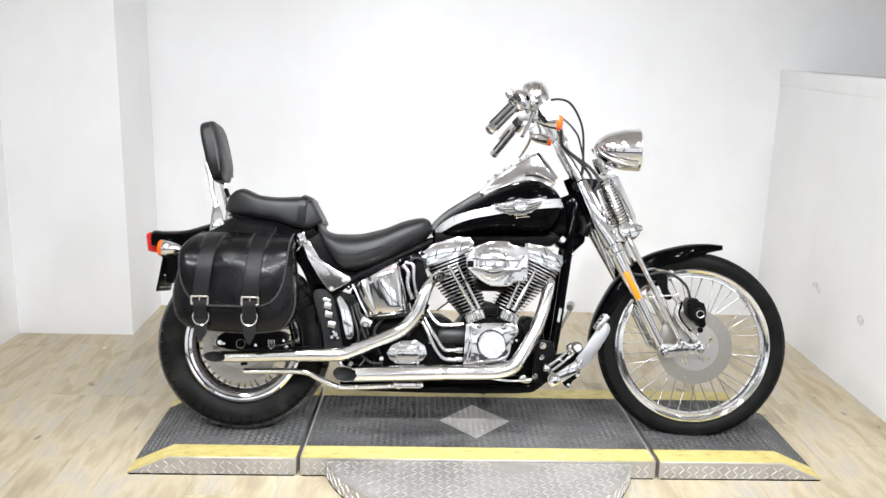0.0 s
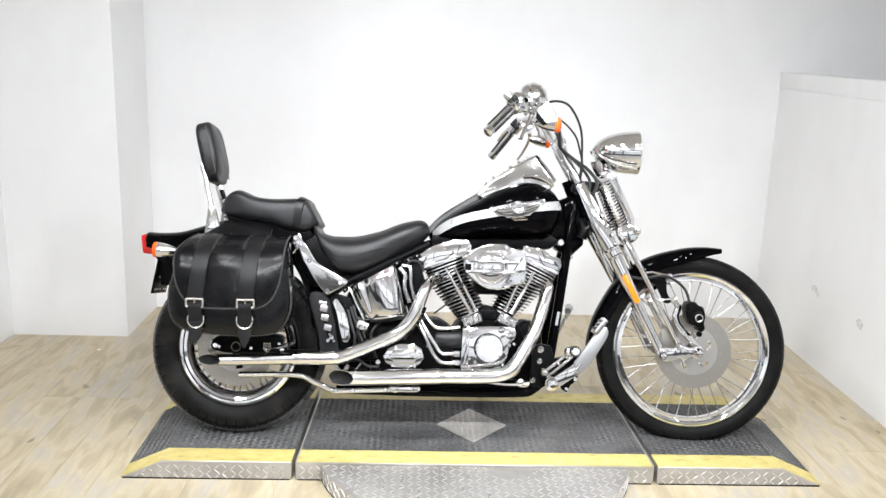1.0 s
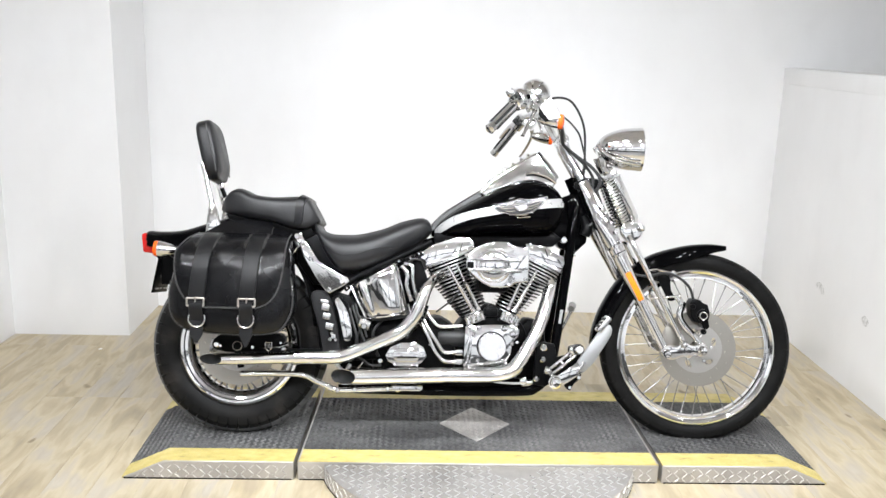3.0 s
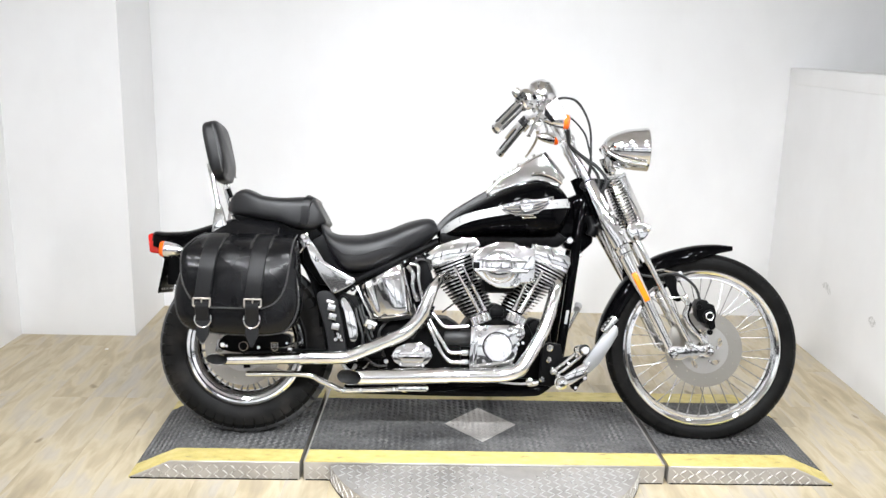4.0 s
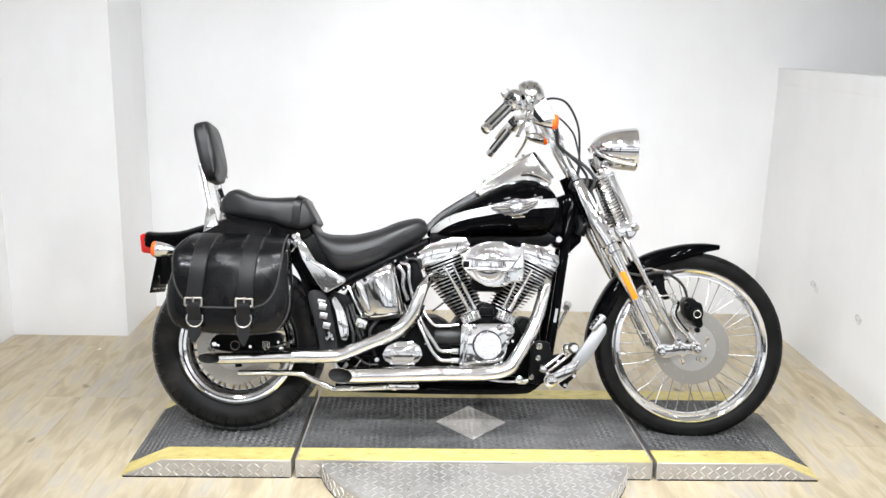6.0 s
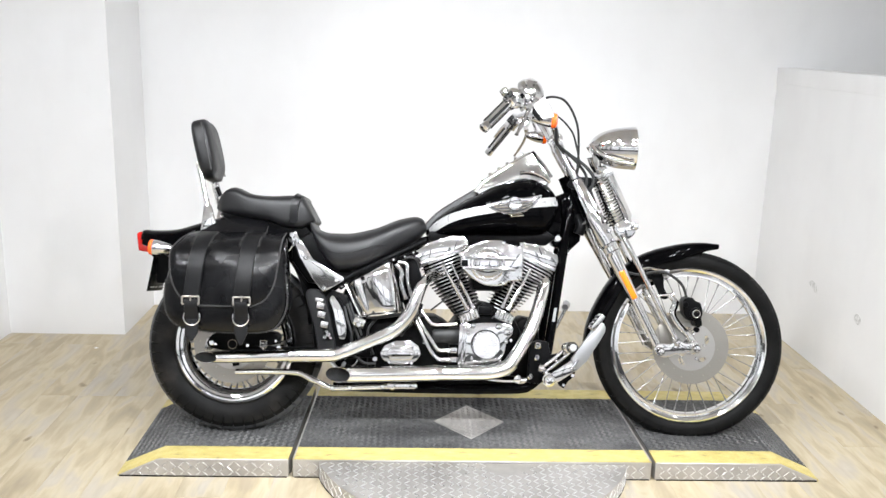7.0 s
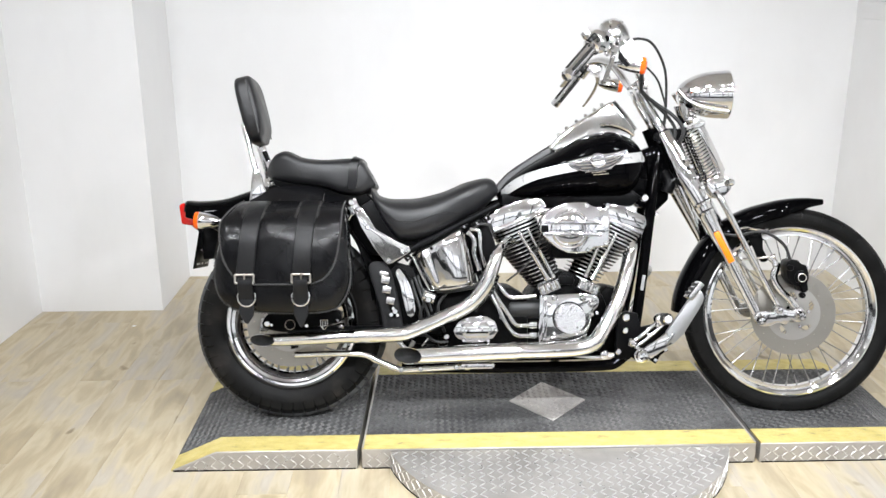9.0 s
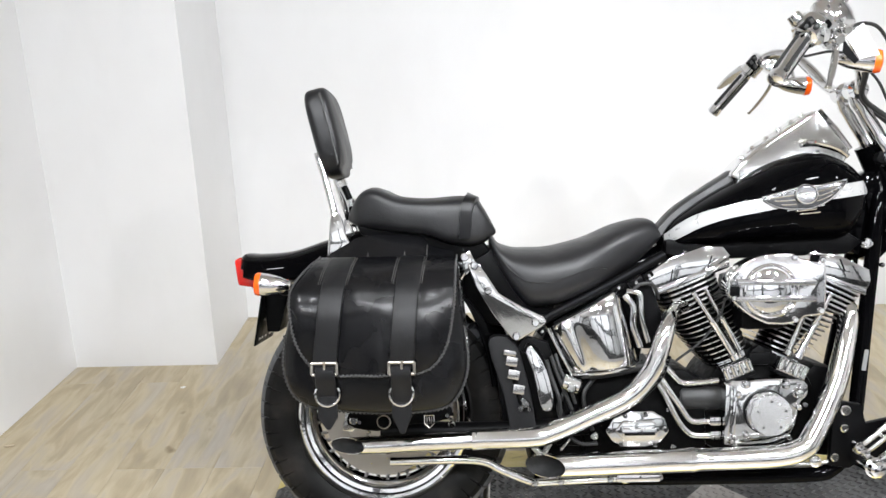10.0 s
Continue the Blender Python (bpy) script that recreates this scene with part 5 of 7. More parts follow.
def cylinder(base, tilt, drift, n_fins, widths, depth, pitch, label):
    """A finned barrel that widens upwards; its middle drifts sideways by drift on the way up."""
    L = pitch * n_fins
    c = bmesh.new()
    tube(c, [(0, 0, 0), (drift * 0.5, 0, L * 0.5), (drift, 0, L)], [widths(0) * 0.40, widths(0.5) * 0.38, widths(1) * 0.36], 24)
    cyl = part("cylinder", c, FIN_BLACK, bike, label, pose(*base, 0, tilt, 0))
    for i in range(n_fins):
        f = i / (n_fins - 1)
        part("fin", fin_mesh(widths(f), depth, 0.0033), None, cyl, m=pose(drift * f, 0, pitch * (i + 0.5)))
    return cyl


cylinder((0.0193, 0, 0.446), -22.5, -0.020, 12, lambda f: 0.108 + 0.056 * f, 0.215, 0.0130, "black finned rear cylinder")
cylinder((0.1332, 0, 0.448), 23.5, 0.028, 12, lambda f: 0.104 + 0.050 * f, 0.215, 0.0130, "black finned front cylinder")


def head_set(base, tilt, w, label):
    hd = part("cylinder_head", block((w - 0.02, 0.17, 0.05), 0.008, pose(0, 0, 0.025)), FIN_BLACK, bike, label, pose(*base, 0, tilt, 0))
    for i in range(5):
        part("fin", fin_mesh(w - 0.004 * (4 - i), 0.246, 0.0046), None, hd, m=pose(0, 0, 0.004 + 0.0118 * i))
    return hd


rh = head_set((-0.066, 0, 0.586), -22.0, 0.160, "finned rear cylinder head")
fh = head_set((0.236, 0, 0.574), 26.0, 0.150, "finned front cylinder head")
rb = part("rocker_box", slab([(-0.185, 0.654), (-0.174, 0.606), (-0.081, 0.641), (0.009, 0.672), (0.012, 0.696), (-0.004, 0.717), (-0.050, 0.718), (-0.129, 0.692)], -0.112, 0.108, 0.003, 2), CHROME, bike, "chrome rear rocker cover")
fb = part("rocker_box", slab([(0.195, 0.699), (0.264, 0.691), (0.334, 0.655), (0.338, 0.630), (0.324, 0.599), (0.204, 0.645)], -0.112, 0.108, 0.003, 2), CHROME, bike, "chrome front rocker cover")
for b, (xa, za), (xb, zb) in ((rb, (-0.1743, 0.6056), (0.009, 0.6723)), (fb, (0.324, 0.599), (0.204, 0.645))):
    if xa > xb:
        xa, za, xb, zb = xb, zb, xa, za
    part("rocker_lip", slab([(xa, za - 0.004), (xb, zb - 0.004), (xb, zb + 0.011), (xa, za + 0.011)], -0.119, 0.116, 0.003, 2), CHROME, b, "lower rim of the cover")
for x, z, b, t in ((-0.125, 0.652, rb, 10), (-0.035, 0.682, rb, 18), (0.272, 0.668, fb, -20)):
    part("rocker_seam", block((0.0025, 0.004, 0.030), 0.001, pose(x, -0.1125, z, 0, t, 0)), SATIN, b)
for b, spots in ((rb, ((-0.150, 0.686), (-0.088, 0.706), (0.0, 0.708))), (fb, ((0.215, 0.699), (0.300, 0.675)))):
    for x, z in spots:
        bm = bmesh.new()
        tube(bm, [(x, -0.095, z - 0.012), (x, -0.095, z - 0.001), (x, -0.095, z + 0.002)], [0.0055, 0.0055, 0.004], 10)
        part("bolt", bm, CHROME, b)
for x0, z0, x1, z1, y in ((-0.082, 0.614, 0.011, 0.456, -0.142), (-0.050, 0.620, 0.030, 0.462, -0.127), (0.233, 0.604, 0.153, 0.456, -0.142), (0.197, 0.612, 0.135, 0.462, -0.127)):
    a, b = Vector((x0, y, z0)), Vector((x1, y - 0.006, z1))
    bm = bmesh.new()
    tube(bm, [a, a.lerp(b, 0.42), a.lerp(b, 0.43), a.lerp(b, 0.48), a.lerp(b, 0.49), a.lerp(b, 0.92), a.lerp(b, 0.93), b], [0.0062, 0.0062, 0.0092, 0.0092, 0.0078, 0.0078, 0.0105, 0.0105], 14)
    part("pushrod_tube", bm, CHROME, bike, "chrome pushrod tube")
for cx, tilt in ((0.016, -22), (0.142, 24)):
    lb = part("lifter_block", block((0.072, 0.05, 0.034), 0.006, pose(cx, -0.125, 0.431, 0, tilt, 0)), CHROME, bike, "chrome lifter block")
    s = radians(tilt)
    along_b, up_b = Vector((math.cos(s), 0, -math.sin(s))), Vector((math.sin(s), 0, math.cos(s)))
    for dx in (-0.027, -0.009, 0.009, 0.027):
        c = Vector((cx, -0.149, 0.431)) + along_b * dx
        bm = bmesh.new()
        tube(bm, [c - up_b * 0.013, c - up_b * 0.011, c + up_b * 0.012, c + up_b * 0.015], [0.0055, 0.0072, 0.0072, 0.0045], 10)
        part("guide_bolt", bm, CHROME, lb)
    bm = slab([(-0.036, -0.004), (0.036, -0.004), (0.036, 0.004), (-0.036, 0.004)], -0.152, -0.10, 0.001, 1, pose(cx - up_b.x * 0.020, 0, 0.431 - up_b.z * 0.020, 0, tilt, 0))
    part("gasket", bm, SATIN, lb, "black gasket")
cam_cover = part("cam_cover", slab(smooth_outline([(-0.012, 0.400), (0.03, 0.408), (0.10, 0.412), (0.164, 0.404), (0.172, 0.375), (0.152, 0.35), (0.142, 0.30), (0.115, 0.262), (0.06, 0.252), (-0.012, 0.258), (-0.018, 0.33)], 3), -0.160, -0.10, 0.006, 2), CHROME, bike, "chrome cam cover")
bm = bmesh.new()
lathe(bm, [(0.0005, -0.030), (0.046, -0.030), (0.0475, -0.027), (0.048, -0.022), (0.0485, 0.02)], pose(0.075, -0.172, 0.335), 44)
part("points_ring", lathe_of([(0.0485, -0.006), (0.0492, -0.009), (0.0515, -0.009), (0.0528, 0.002)], pose(0.075, -0.160, 0.335)), SATIN, cam_cover, "thin black ring round the points cover", sharp=30)
points = part("points_cover", bm, COVER, bike, "round polished points cover")
for k in range(5):
    q = radians(90 + 72 * k)
    bolt(points, (0.075 + 0.033 * math.cos(q), -0.200, 0.335 + 0.033 * math.sin(q)), 0.0042, 0.004, CHROME)
for x, z in ((-0.004, 0.392), (0.155, 0.392), (0.165, 0.35), (-0.006, 0.30), (-0.004, 0.268), (0.128, 0.274), (-0.008, 0.345)):
    bolt(cam_cover, (x, -0.158, z), 0.0062, 0.008)
part("cover_rib", slab([(-0.006, 0.275), (0.002, 0.273), (0.009, 0.392), (0.001, 0.394)], -0.168, -0.15, 0.003), CHROME, cam_cover)
for x, z, r in ((0.006, 0.265, 0.009), (0.030, 0.400, 0.010), (0.120, 0.398, 0.011), (0.150, 0.378, 0.012), (0.012, 0.376, 0.008), (0.148, 0.345, 0.008), (0.028, 0.283, 0.007)):
    bm = bmesh.new()
    lathe(bm, [(0.0004, -0.012), (r * 0.7, -0.011), (r, -0.006), (r * 1.1, 0.004)], pose(x, -0.160, z), 14)
    part("boss", bm, CHROME, cam_cover)
part("cover_rib", slab([(-0.024, 0.262), (-0.012, 0.258), (-0.004, 0.40), (-0.018, 0.405)], -0.17, -0.12, 0.004), CHROME, cam_cover)

# air cleaner
ac_arc = [(v.x, v.z) for v in spline([(0.066, 0, 0.543), (0.029, 0, 0.562), (-0.011, 0, 0.597), (-0.022, 0, 0.625), (-0.012, 0, 0.656), (0.02, 0, 0.684), (0.066, 0, 0.700), (0.125, 0, 0.702)], 4)]
ac_outline = ac_arc + [(0.142, 0.690), (0.182, 0.680), (0.186, 0.697), (0.197, 0.695), (0.199, 0.641), (0.196, 0.562), (0.150, 0.558), (0.136, 0.545), (0.102, 0.541)]
air = part("air_cleaner", slab(ac_outline, -0.205, -0.145, 0.006, 3), CHROME, bike, "large chrome air cleaner cover")
bm = bmesh.new()
lathe(bm, [(0.054, 0.004), (0.0555, -0.008), (0.058, -0.010), (0.0605, -0.008), (0.063, 0.004)], pose(0.074, -0.205, 0.619), 56)
part("ring", bm, CHROME, air, "raised chrome ring")
bm = bmesh.new()
lathe(bm, [(0.0005, -0.0065), (0.025, -0.006), (0.044, -0.003), (0.053, 0.001)], pose(0.074, -0.205, 0.619), 44)
part("dome", bm, CHROME, air)
for z in (0.6385, 0.6015):
    part("bar", block((0.176, 0.022, 0.0125), 0.005, pose(0.083, -0.212, z, 0, 1.3, 0)), CHROME, air, "raised chrome bar")
part("end_block", block((0.022, 0.02, 0.022), 0.003, pose(-0.006, -0.202, 0.620)), SATIN, air, "small dark end block")
for x, z in ((0.128, 0.692), (0.190, 0.686), (0.185, 0.572), (0.128, 0.553), (-0.010, 0.640), (-0.008, 0.604)):
    bolt(air, (x, -0.203, z), 0.0065, 0.008)
part("intake", block((0.115, 0.20, 0.125), 0.02, pose(0.08, -0.05, 0.585)), SATIN, bike, "dark carburettor body")

# exhausts
def muffler(path, r, tip_x0, tip_x1, y, z, r_tip, label, name):
    """A bright pipe whose end is cut off at a slant towards the outside, with a dark inside."""
    pts = spline(path, 6)
    bm = bmesh.new()
    seg = 22
    last = pts[-1]
    vs = tube(bm, pts, r, seg, False)
    ring_o, ring_i, ring_b = [], [], []
    for v in vs[-1]:
        dy, dz = v.co.y - last.y, v.co.z - last.z
        f = (dy / r_tip + 1) / 2
        k = r_tip / math.hypot(dy, dz)
        x = tip_x0 + (tip_x1 - tip_x0) * f
        ring_o.append(bm.verts.new((x, last.y + dy * k, z + dz * k)))
        ring_i.append(bm.verts.new((x, last.y + dy * k * 0.92, z + dz * k * 0.92)))
        ring_b.append(bm.verts.new((tip_x0 + 0.06, last.y + dy * k * 0.9, z + dz * k * 0.9)))
    n = seg
    for A, B, mi in ((vs[-1], ring_o, 0), (ring_o, ring_i, 0), (ring_i, ring_b, 1)):
        for i in range(n):
            bm.faces.new((A[i], A[(i + 1) % n], B[(i + 1) % n], B[i])).material_index = mi
    bm.faces.new(ring_b).material_index = 1
    return part(name, bm, [CHROME_WARM, DARK_HOLE], bike, label, sharp=40)


up = [(-0.085, -0.10, 0.585), (-0.125, -0.135, 0.572), (-0.153, -0.185, 0.540), (-0.174, -0.2, 0.488), (-0.195, -0.2, 0.437), (-0.245, -0.2, 0.384), (-0.33, -0.2, 0.343), (-0.424, -0.2, 0.303), (-0.47, -0.2, 0.2935), (-0.58, -0.2, 0.2915), (-0.602, -0.2, 0.290), (-0.61, -0.2, 0.2895), (-0.82, -0.2, 0.2815)]
n_up = (len(up) - 1) * 6 + 1
muffler(up, [0.015 + 0.0085 * min(1, i / 22) if i < 60 else (0.0235 - 0.0035 * min(1, (i - 60) / 6)) for i in range(n_up)], -0.852, -0.932, -0.2, 0.2805, 0.0195, "chrome upper exhaust pipe with a slanted open end", "exhaust_pipe")
low = [(0.258, -0.060, 0.592), (0.280, -0.082, 0.582), (0.291, -0.102, 0.556), (0.280, -0.118, 0.512), (0.240, -0.150, 0.400), (0.172, -0.188, 0.285), (0.138, -0.199, 0.254), (0.085, -0.2, 0.241), (0.0, -0.2, 0.238), (-0.10, -0.2, 0.2365), (-0.108, -0.2, 0.2363), (-0.25, -0.2, 0.232), (-0.37, -0.2, 0.228)]
n_low = (len(low) - 1) * 6 + 1
muffler(low, [0.016 + 0.0095 * min(1, i / 26) if i < 54 else 0.0275 for i in range(n_low)], -0.396, -0.482, -0.2, 0.2265, 0.0272, "chrome lower exhaust pipe with a slanted open end", "exhaust_pipe")
# slotted edges of the heat shields
for way_, side_ in ((low[2:6], (-0.020, 0.004, -0.016)), (up[3:6], (0.020, 0.004, -0.012))):
    pts_ = [v + Vector(side_) for v in spline(way_, 8)]
    bm = bmesh.new()
    tube(bm, pts_, 0.0075, 8)
    edge_ = part("shield_edge", bm, SATIN, bike, "dark slotted edge of the heat shield")
    for v, w in list(zip(pts_, pts_[1:]))[1::2]:
        bm = bmesh.new()
        c_ = (v + w) / 2 + Vector((0, -0.006, 0))
        tube(bm, [c_ - (w - v) * 0.28, c_ + (w - v) * 0.28], 0.0032, 7)
        part("slot_rim", bm, CHROME, edge_)
for x, z, r in ((-0.60, 0.2903, 0.0245), (-0.106, 0.2363, 0.0285)):
    bm = bmesh.new()
    tube(bm, [(x - 0.004, -0.2, z), (x + 0.004, -0.2, z)], r, 24)
    part("pipe_clamp", bm, CHROME, bike)
pipe("lower_rod", [(-0.80, -0.135, 0.224), (-0.60, -0.14, 0.226), (-0.535, -0.145, 0.202), (-0.47, -0.148, 0.176), (-0.44, -0.148, 0.174), (-0.17, -0.148, 0.186)], 0.0105, CHROME, "chrome exhaust support rod")
for x, z in ((-0.46, 0.176), (-0.40, 0.178), (-0.285, 0.182), (-0.25, 0.183), (-0.17, 0.186)):
    bolt(bike, (x, -0.156, z), 0.012 if x == -0.25 else 0.008, 0.008)
part("pipe_bracket", block((0.10, 0.02, 0.018), 0.004, pose(-0.22, -0.155, 0.184)), CHROME, bike)

part("swingarm_pivot", slab([(-0.44, 0.25), (-0.45, 0.36), (-0.40, 0.42), (-0.32, 0.43), (-0.32, 0.24)], -0.10, 0.10, 0.012), SATIN, bike, "black swingarm pivot casting")
part("lower_casting", slab([(-0.47, 0.19), (-0.46, 0.27), (-0.30, 0.27), (-0.30, 0.19)], -0.09, 0.09, 0.01), SATIN, bike)
part("front_casting", slab([(0.16, 0.215), (0.18, 0.40), (0.215, 0.43), (0.268, 0.42), (0.285, 0.30), (0.26, 0.205)], -0.085, 0.085, 0.014), FIN_BLACK, bike, "black oil filter and regulator")
pipe("stand_spring", [(-0.47, -0.12, 0.262), (-0.44, -0.125, 0.235), (-0.42, -0.125, 0.262)], 0.007, BRUSHED)
for k, (x, z) in enumerate(((-0.40, 0.30), (-0.365, 0.325), (-0.345, 0.285), (-0.415, 0.335))):
    bolt(bike, (x, -0.10, z), 0.009, 0.012, CHROME)
# gearbox cover, starter, oil lines
tc = part("gearbox_cover", slab([(-0.297, 0.300), (-0.278, 0.330), (-0.242, 0.345), (-0.189, 0.346), (-0.162, 0.329), (-0.151, 0.299), (-0.170, 0.274), (-0.207, 0.261), (-0.253, 0.262), (-0.283, 0.277)], -0.182, -0.11, 0.004, 2), CHROME, bike, "faceted chrome gearbox cover")
part("raised_panel", slab([(-0.276, 0.302), (-0.257, 0.325), (-0.189, 0.326), (-0.172, 0.303), (-0.188, 0.277), (-0.253, 0.276)], -0.190, -0.178, 0.004, 2), CHROME, tc)
part("rib", block((0.080, 0.012, 0.018), 0.004, pose(-0.221, -0.190, 0.300)), CHROME, tc)
part("rib_slot", block((0.070, 0.004, 0.006), 0.001, pose(-0.221, -0.1955, 0.296)), SATIN, tc)
for x, z in ((-0.288, 0.302), (-0.252, 0.336), (-0.205, 0.338), (-0.160, 0.302), (-0.185, 0.268), (-0.262, 0.270)):
    bolt(tc, (x, -0.181, z), 0.006, 0.007)
bm = bmesh.new()
tube(bm, [(-0.112, -0.10, 0.360), (-0.105, -0.10, 0.360), (-0.02, -0.10, 0.360), (-0.012, -0.10, 0.360)], [0.027, 0.032, 0.032, 0.027], 22)
part("starter_motor", bm, HOSE, bike, "black starter motor")
pipe("oil_line", [(-0.165, -0.12, 0.462), (-0.135, -0.13, 0.425), (-0.11, -0.13, 0.401), (-0.07, -0.13, 0.400), (-0.025, -0.13, 0.404)], 0.0075, CHROME, "chrome oil line")
pipe("oil_line", [(-0.175, -0.13, 0.44), (-0.145, -0.14, 0.39), (-0.115, -0.14, 0.345), (-0.092, -0.14, 0.313), (-0.06, -0.14, 0.310), (-0.03, -0.14, 0.311)], 0.0075, CHROME, "chrome oil line")
pipe("oil_line", [(-0.18, -0.13, 0.425), (-0.15, -0.14, 0.37), (-0.120, -0.14, 0.31), (-0.092, -0.14, 0.281), (-0.06, -0.14, 0.277), (-0.03, -0.14, 0.278)], 0.0075, CHROME, "chrome oil line")
for z in (0.311, 0.278):
    part("hose_fitting", block((0.026, 0.02, 0.021), 0.004, pose(-0.037, -0.14, z)), CHROME, bike)
bolt(bike, (-0.315, -0.122, 0.275), 0.010, 0.008, POLISHED)
bolt(bike, (-0.14, -0.122, 0.335), 0.006, 0.006, POLISHED)
bolt(bike, (-0.13, -0.122, 0.245), 0.007, 0.006, POLISHED)

for pts, r in (([(-0.205, -0.14, 0.47), (-0.19, -0.16, 0.44), (-0.20, -0.165, 0.40), (-0.225, -0.16, 0.36)], 0.006), ([(-0.31, -0.13, 0.42), (-0.34, -0.14, 0.38), (-0.335, -0.135, 0.33), (-0.32, -0.13, 0.29)], 0.005), ([(-0.385, -0.135, 0.385), (-0.40, -0.135, 0.345), (-0.385, -0.13, 0.30)], 0.005), ([(0.03, -0.13, 0.66), (-0.005, -0.15, 0.62), (-0.02, -0.14, 0.56), (-0.06, -0.13, 0.50), (-0.12, -0.12, 0.45)], 0.0032)):
    cable(pts, r, label="thin black hose")
for pts, r in (([(-0.415, -0.14, 0.47), (-0.402, -0.145, 0.43), (-0.385, -0.15, 0.385), (-0.37, -0.15, 0.345)], 0.0045),
               ([(-0.405, -0.14, 0.475), (-0.395, -0.15, 0.44), (-0.375, -0.155, 0.40), (-0.362, -0.155, 0.36)], 0.004),
               ([(-0.425, -0.135, 0.46), (-0.415, -0.14, 0.42), (-0.40, -0.15, 0.375), (-0.395, -0.15, 0.335)], 0.0045),
               ([(-0.42, -0.12, 0.29), (-0.385, -0.14, 0.285), (-0.35, -0.14, 0.262), (-0.31, -0.135, 0.26)], 0.005),
               ([(-0.225, -0.15, 0.62), (-0.205, -0.152, 0.636), (-0.175, -0.145, 0.632), (-0.16, -0.13, 0.60)], 0.004)):
    cable(pts, r, label="thin black hose")
for x, z, t, sx, sz in ((-0.215, 0.640, 30, 0.034, 0.014), (-0.185, 0.655, 28, 0.022, 0.012), (-0.255, 0.628, 28, 0.03, 0.010), (-0.39, 0.552, 28, 0.034, 0.012), (-0.435, 0.530, 40, 0.022, 0.016)):
    conn = part("wire_connector", block((sx, 0.02, sz), 0.003, pose(x, -0.138, z, 0, -t, 0)), SATIN, bike, "black wiring connector")
    bolt(conn, (x, -0.148, z), 0.004, 0.004, POLISHED, "screw")
for pts in ([(-0.42, -0.128, 0.272), (-0.40, -0.13, 0.30), (-0.375, -0.13, 0.305)], [(-0.395, -0.128, 0.245), (-0.372, -0.13, 0.275), (-0.36, -0.13, 0.31)]):
    pipe("clamp_wire", pts, 0.004, CHROME)
pipe("linkage_rod", [(-0.13, -0.128, 0.232), (0.0, -0.13, 0.222), (0.14, -0.13, 0.203), (0.24, -0.135, 0.21)], 0.0045, BRUSHED, "thin brake linkage rod")
part("tappet_cover", block((0.05, 0.03, 0.03), 0.006, pose(0.075, -0.11, 0.452)), SATIN, bike)
part("cylinder_brace", slab([(0.055, 0.47), (0.075, 0.485), (0.098, 0.47), (0.10, 0.44), (0.05, 0.44)], -0.12, -0.06, 0.006), SATIN, bike)
part("mount_plate", slab([(0.285, 0.60), (0.305, 0.64), (0.325, 0.63), (0.32, 0.56), (0.30, 0.56)], -0.06, 0.06, 0.006), SATIN, bike, "black engine mount")
for x, z in ((-0.235, 0.385), (-0.19, 0.40), (-0.14, 0.375)):
    bolt(bike, (x, -0.122, z), 0.008, 0.008, CHROME)
part("side_fitting", block((0.04, 0.03, 0.03), 0.008, pose(-0.185, -0.135, 0.445, 0, 30, 0)), CHROME, bike)

# oil tank beside the seat post
oil_y = table([(0.0, -0.128), (0.03, -0.142), (0.17, -0.166), (0.20, -0.168), (0.24, -0.165), (0.40, -0.178), (0.58, -0.186), (0.78, -0.180), (0.93, -0.158), (1.0, -0.130)])
bm = bmesh.new()
rings = []
for i in range(41):
    f = i / 40
    lo = Vector((-0.370 + 0.160 * f, 0, 0.427 + 0.020 * f))
    hi = Vector((-0.424 + 0.180 * f, 0, 0.538 + 0.084 * min(1, f / 0.85) - 0.010 * max(0, f - 0.85) / 0.15))
    y, d = oil_y(f), (hi - lo)
    ring = [lo + Vector((0, 0.10, 0)), lo + Vector((0, y + 0.012, 0)), lo + d * 0.015 + Vector((0, y + 0.004, 0)), lo + d * 0.05 + Vector((0, y, 0))]
    ring += [lo + d * q + Vector((0, y - 0.004 * math.sin(math.pi * q), 0)) for q in (0.2, 0.35, 0.5, 0.65, 0.8)]
    ring += [lo + d * 0.95 + Vector((0, y, 0)), lo + d * 0.985 + Vector((0, y + 0.004, 0)), hi + Vector((0, y + 0.012, 0)), hi + Vector((0, 0.10, 0))]
    rings.append(ring)
skin(bm, rings)
oil = part("oil_tank", bm, CHROME, bike, "curved chrome oil tank", sharp=50)
pipe("edge_bead", [(-0.422, -0.138, 0.535), (-0.396, -0.140, 0.481), (-0.369, -0.142, 0.428)], 0.0032, CHROME, "", 0, 8, oil)
pipe("edge_bead", [(-0.369, -0.142, 0.427), (-0.32, -0.172, 0.431), (-0.27, -0.182, 0.439), (-0.215, -0.150, 0.446)], 0.0032, CHROME, "", 4, 8, oil)
pipe("tank_strap", [(-0.245, -0.155, 0.612), (-0.225, -0.158, 0.585), (-0.225, -0.155, 0.54), (-0.208, -0.15, 0.49)], 0.008, CHROME, "", 5, 10, oil)
pipe("tank_strap", [(-0.237, -0.145, 0.62), (-0.208, -0.15, 0.612), (-0.205, -0.15, 0.56), (-0.190, -0.145, 0.50)], 0.0075, CHROME, "", 5, 10, oil)
pipe("drain_hose", [(-0.345, -0.15, 0.427), (-0.30, -0.155, 0.428), (-0.24, -0.152, 0.437), (-0.20, -0.145, 0.445)], 0.010, HOSE, "black rubber hose", 5, 10, oil)
bm = bmesh.new()
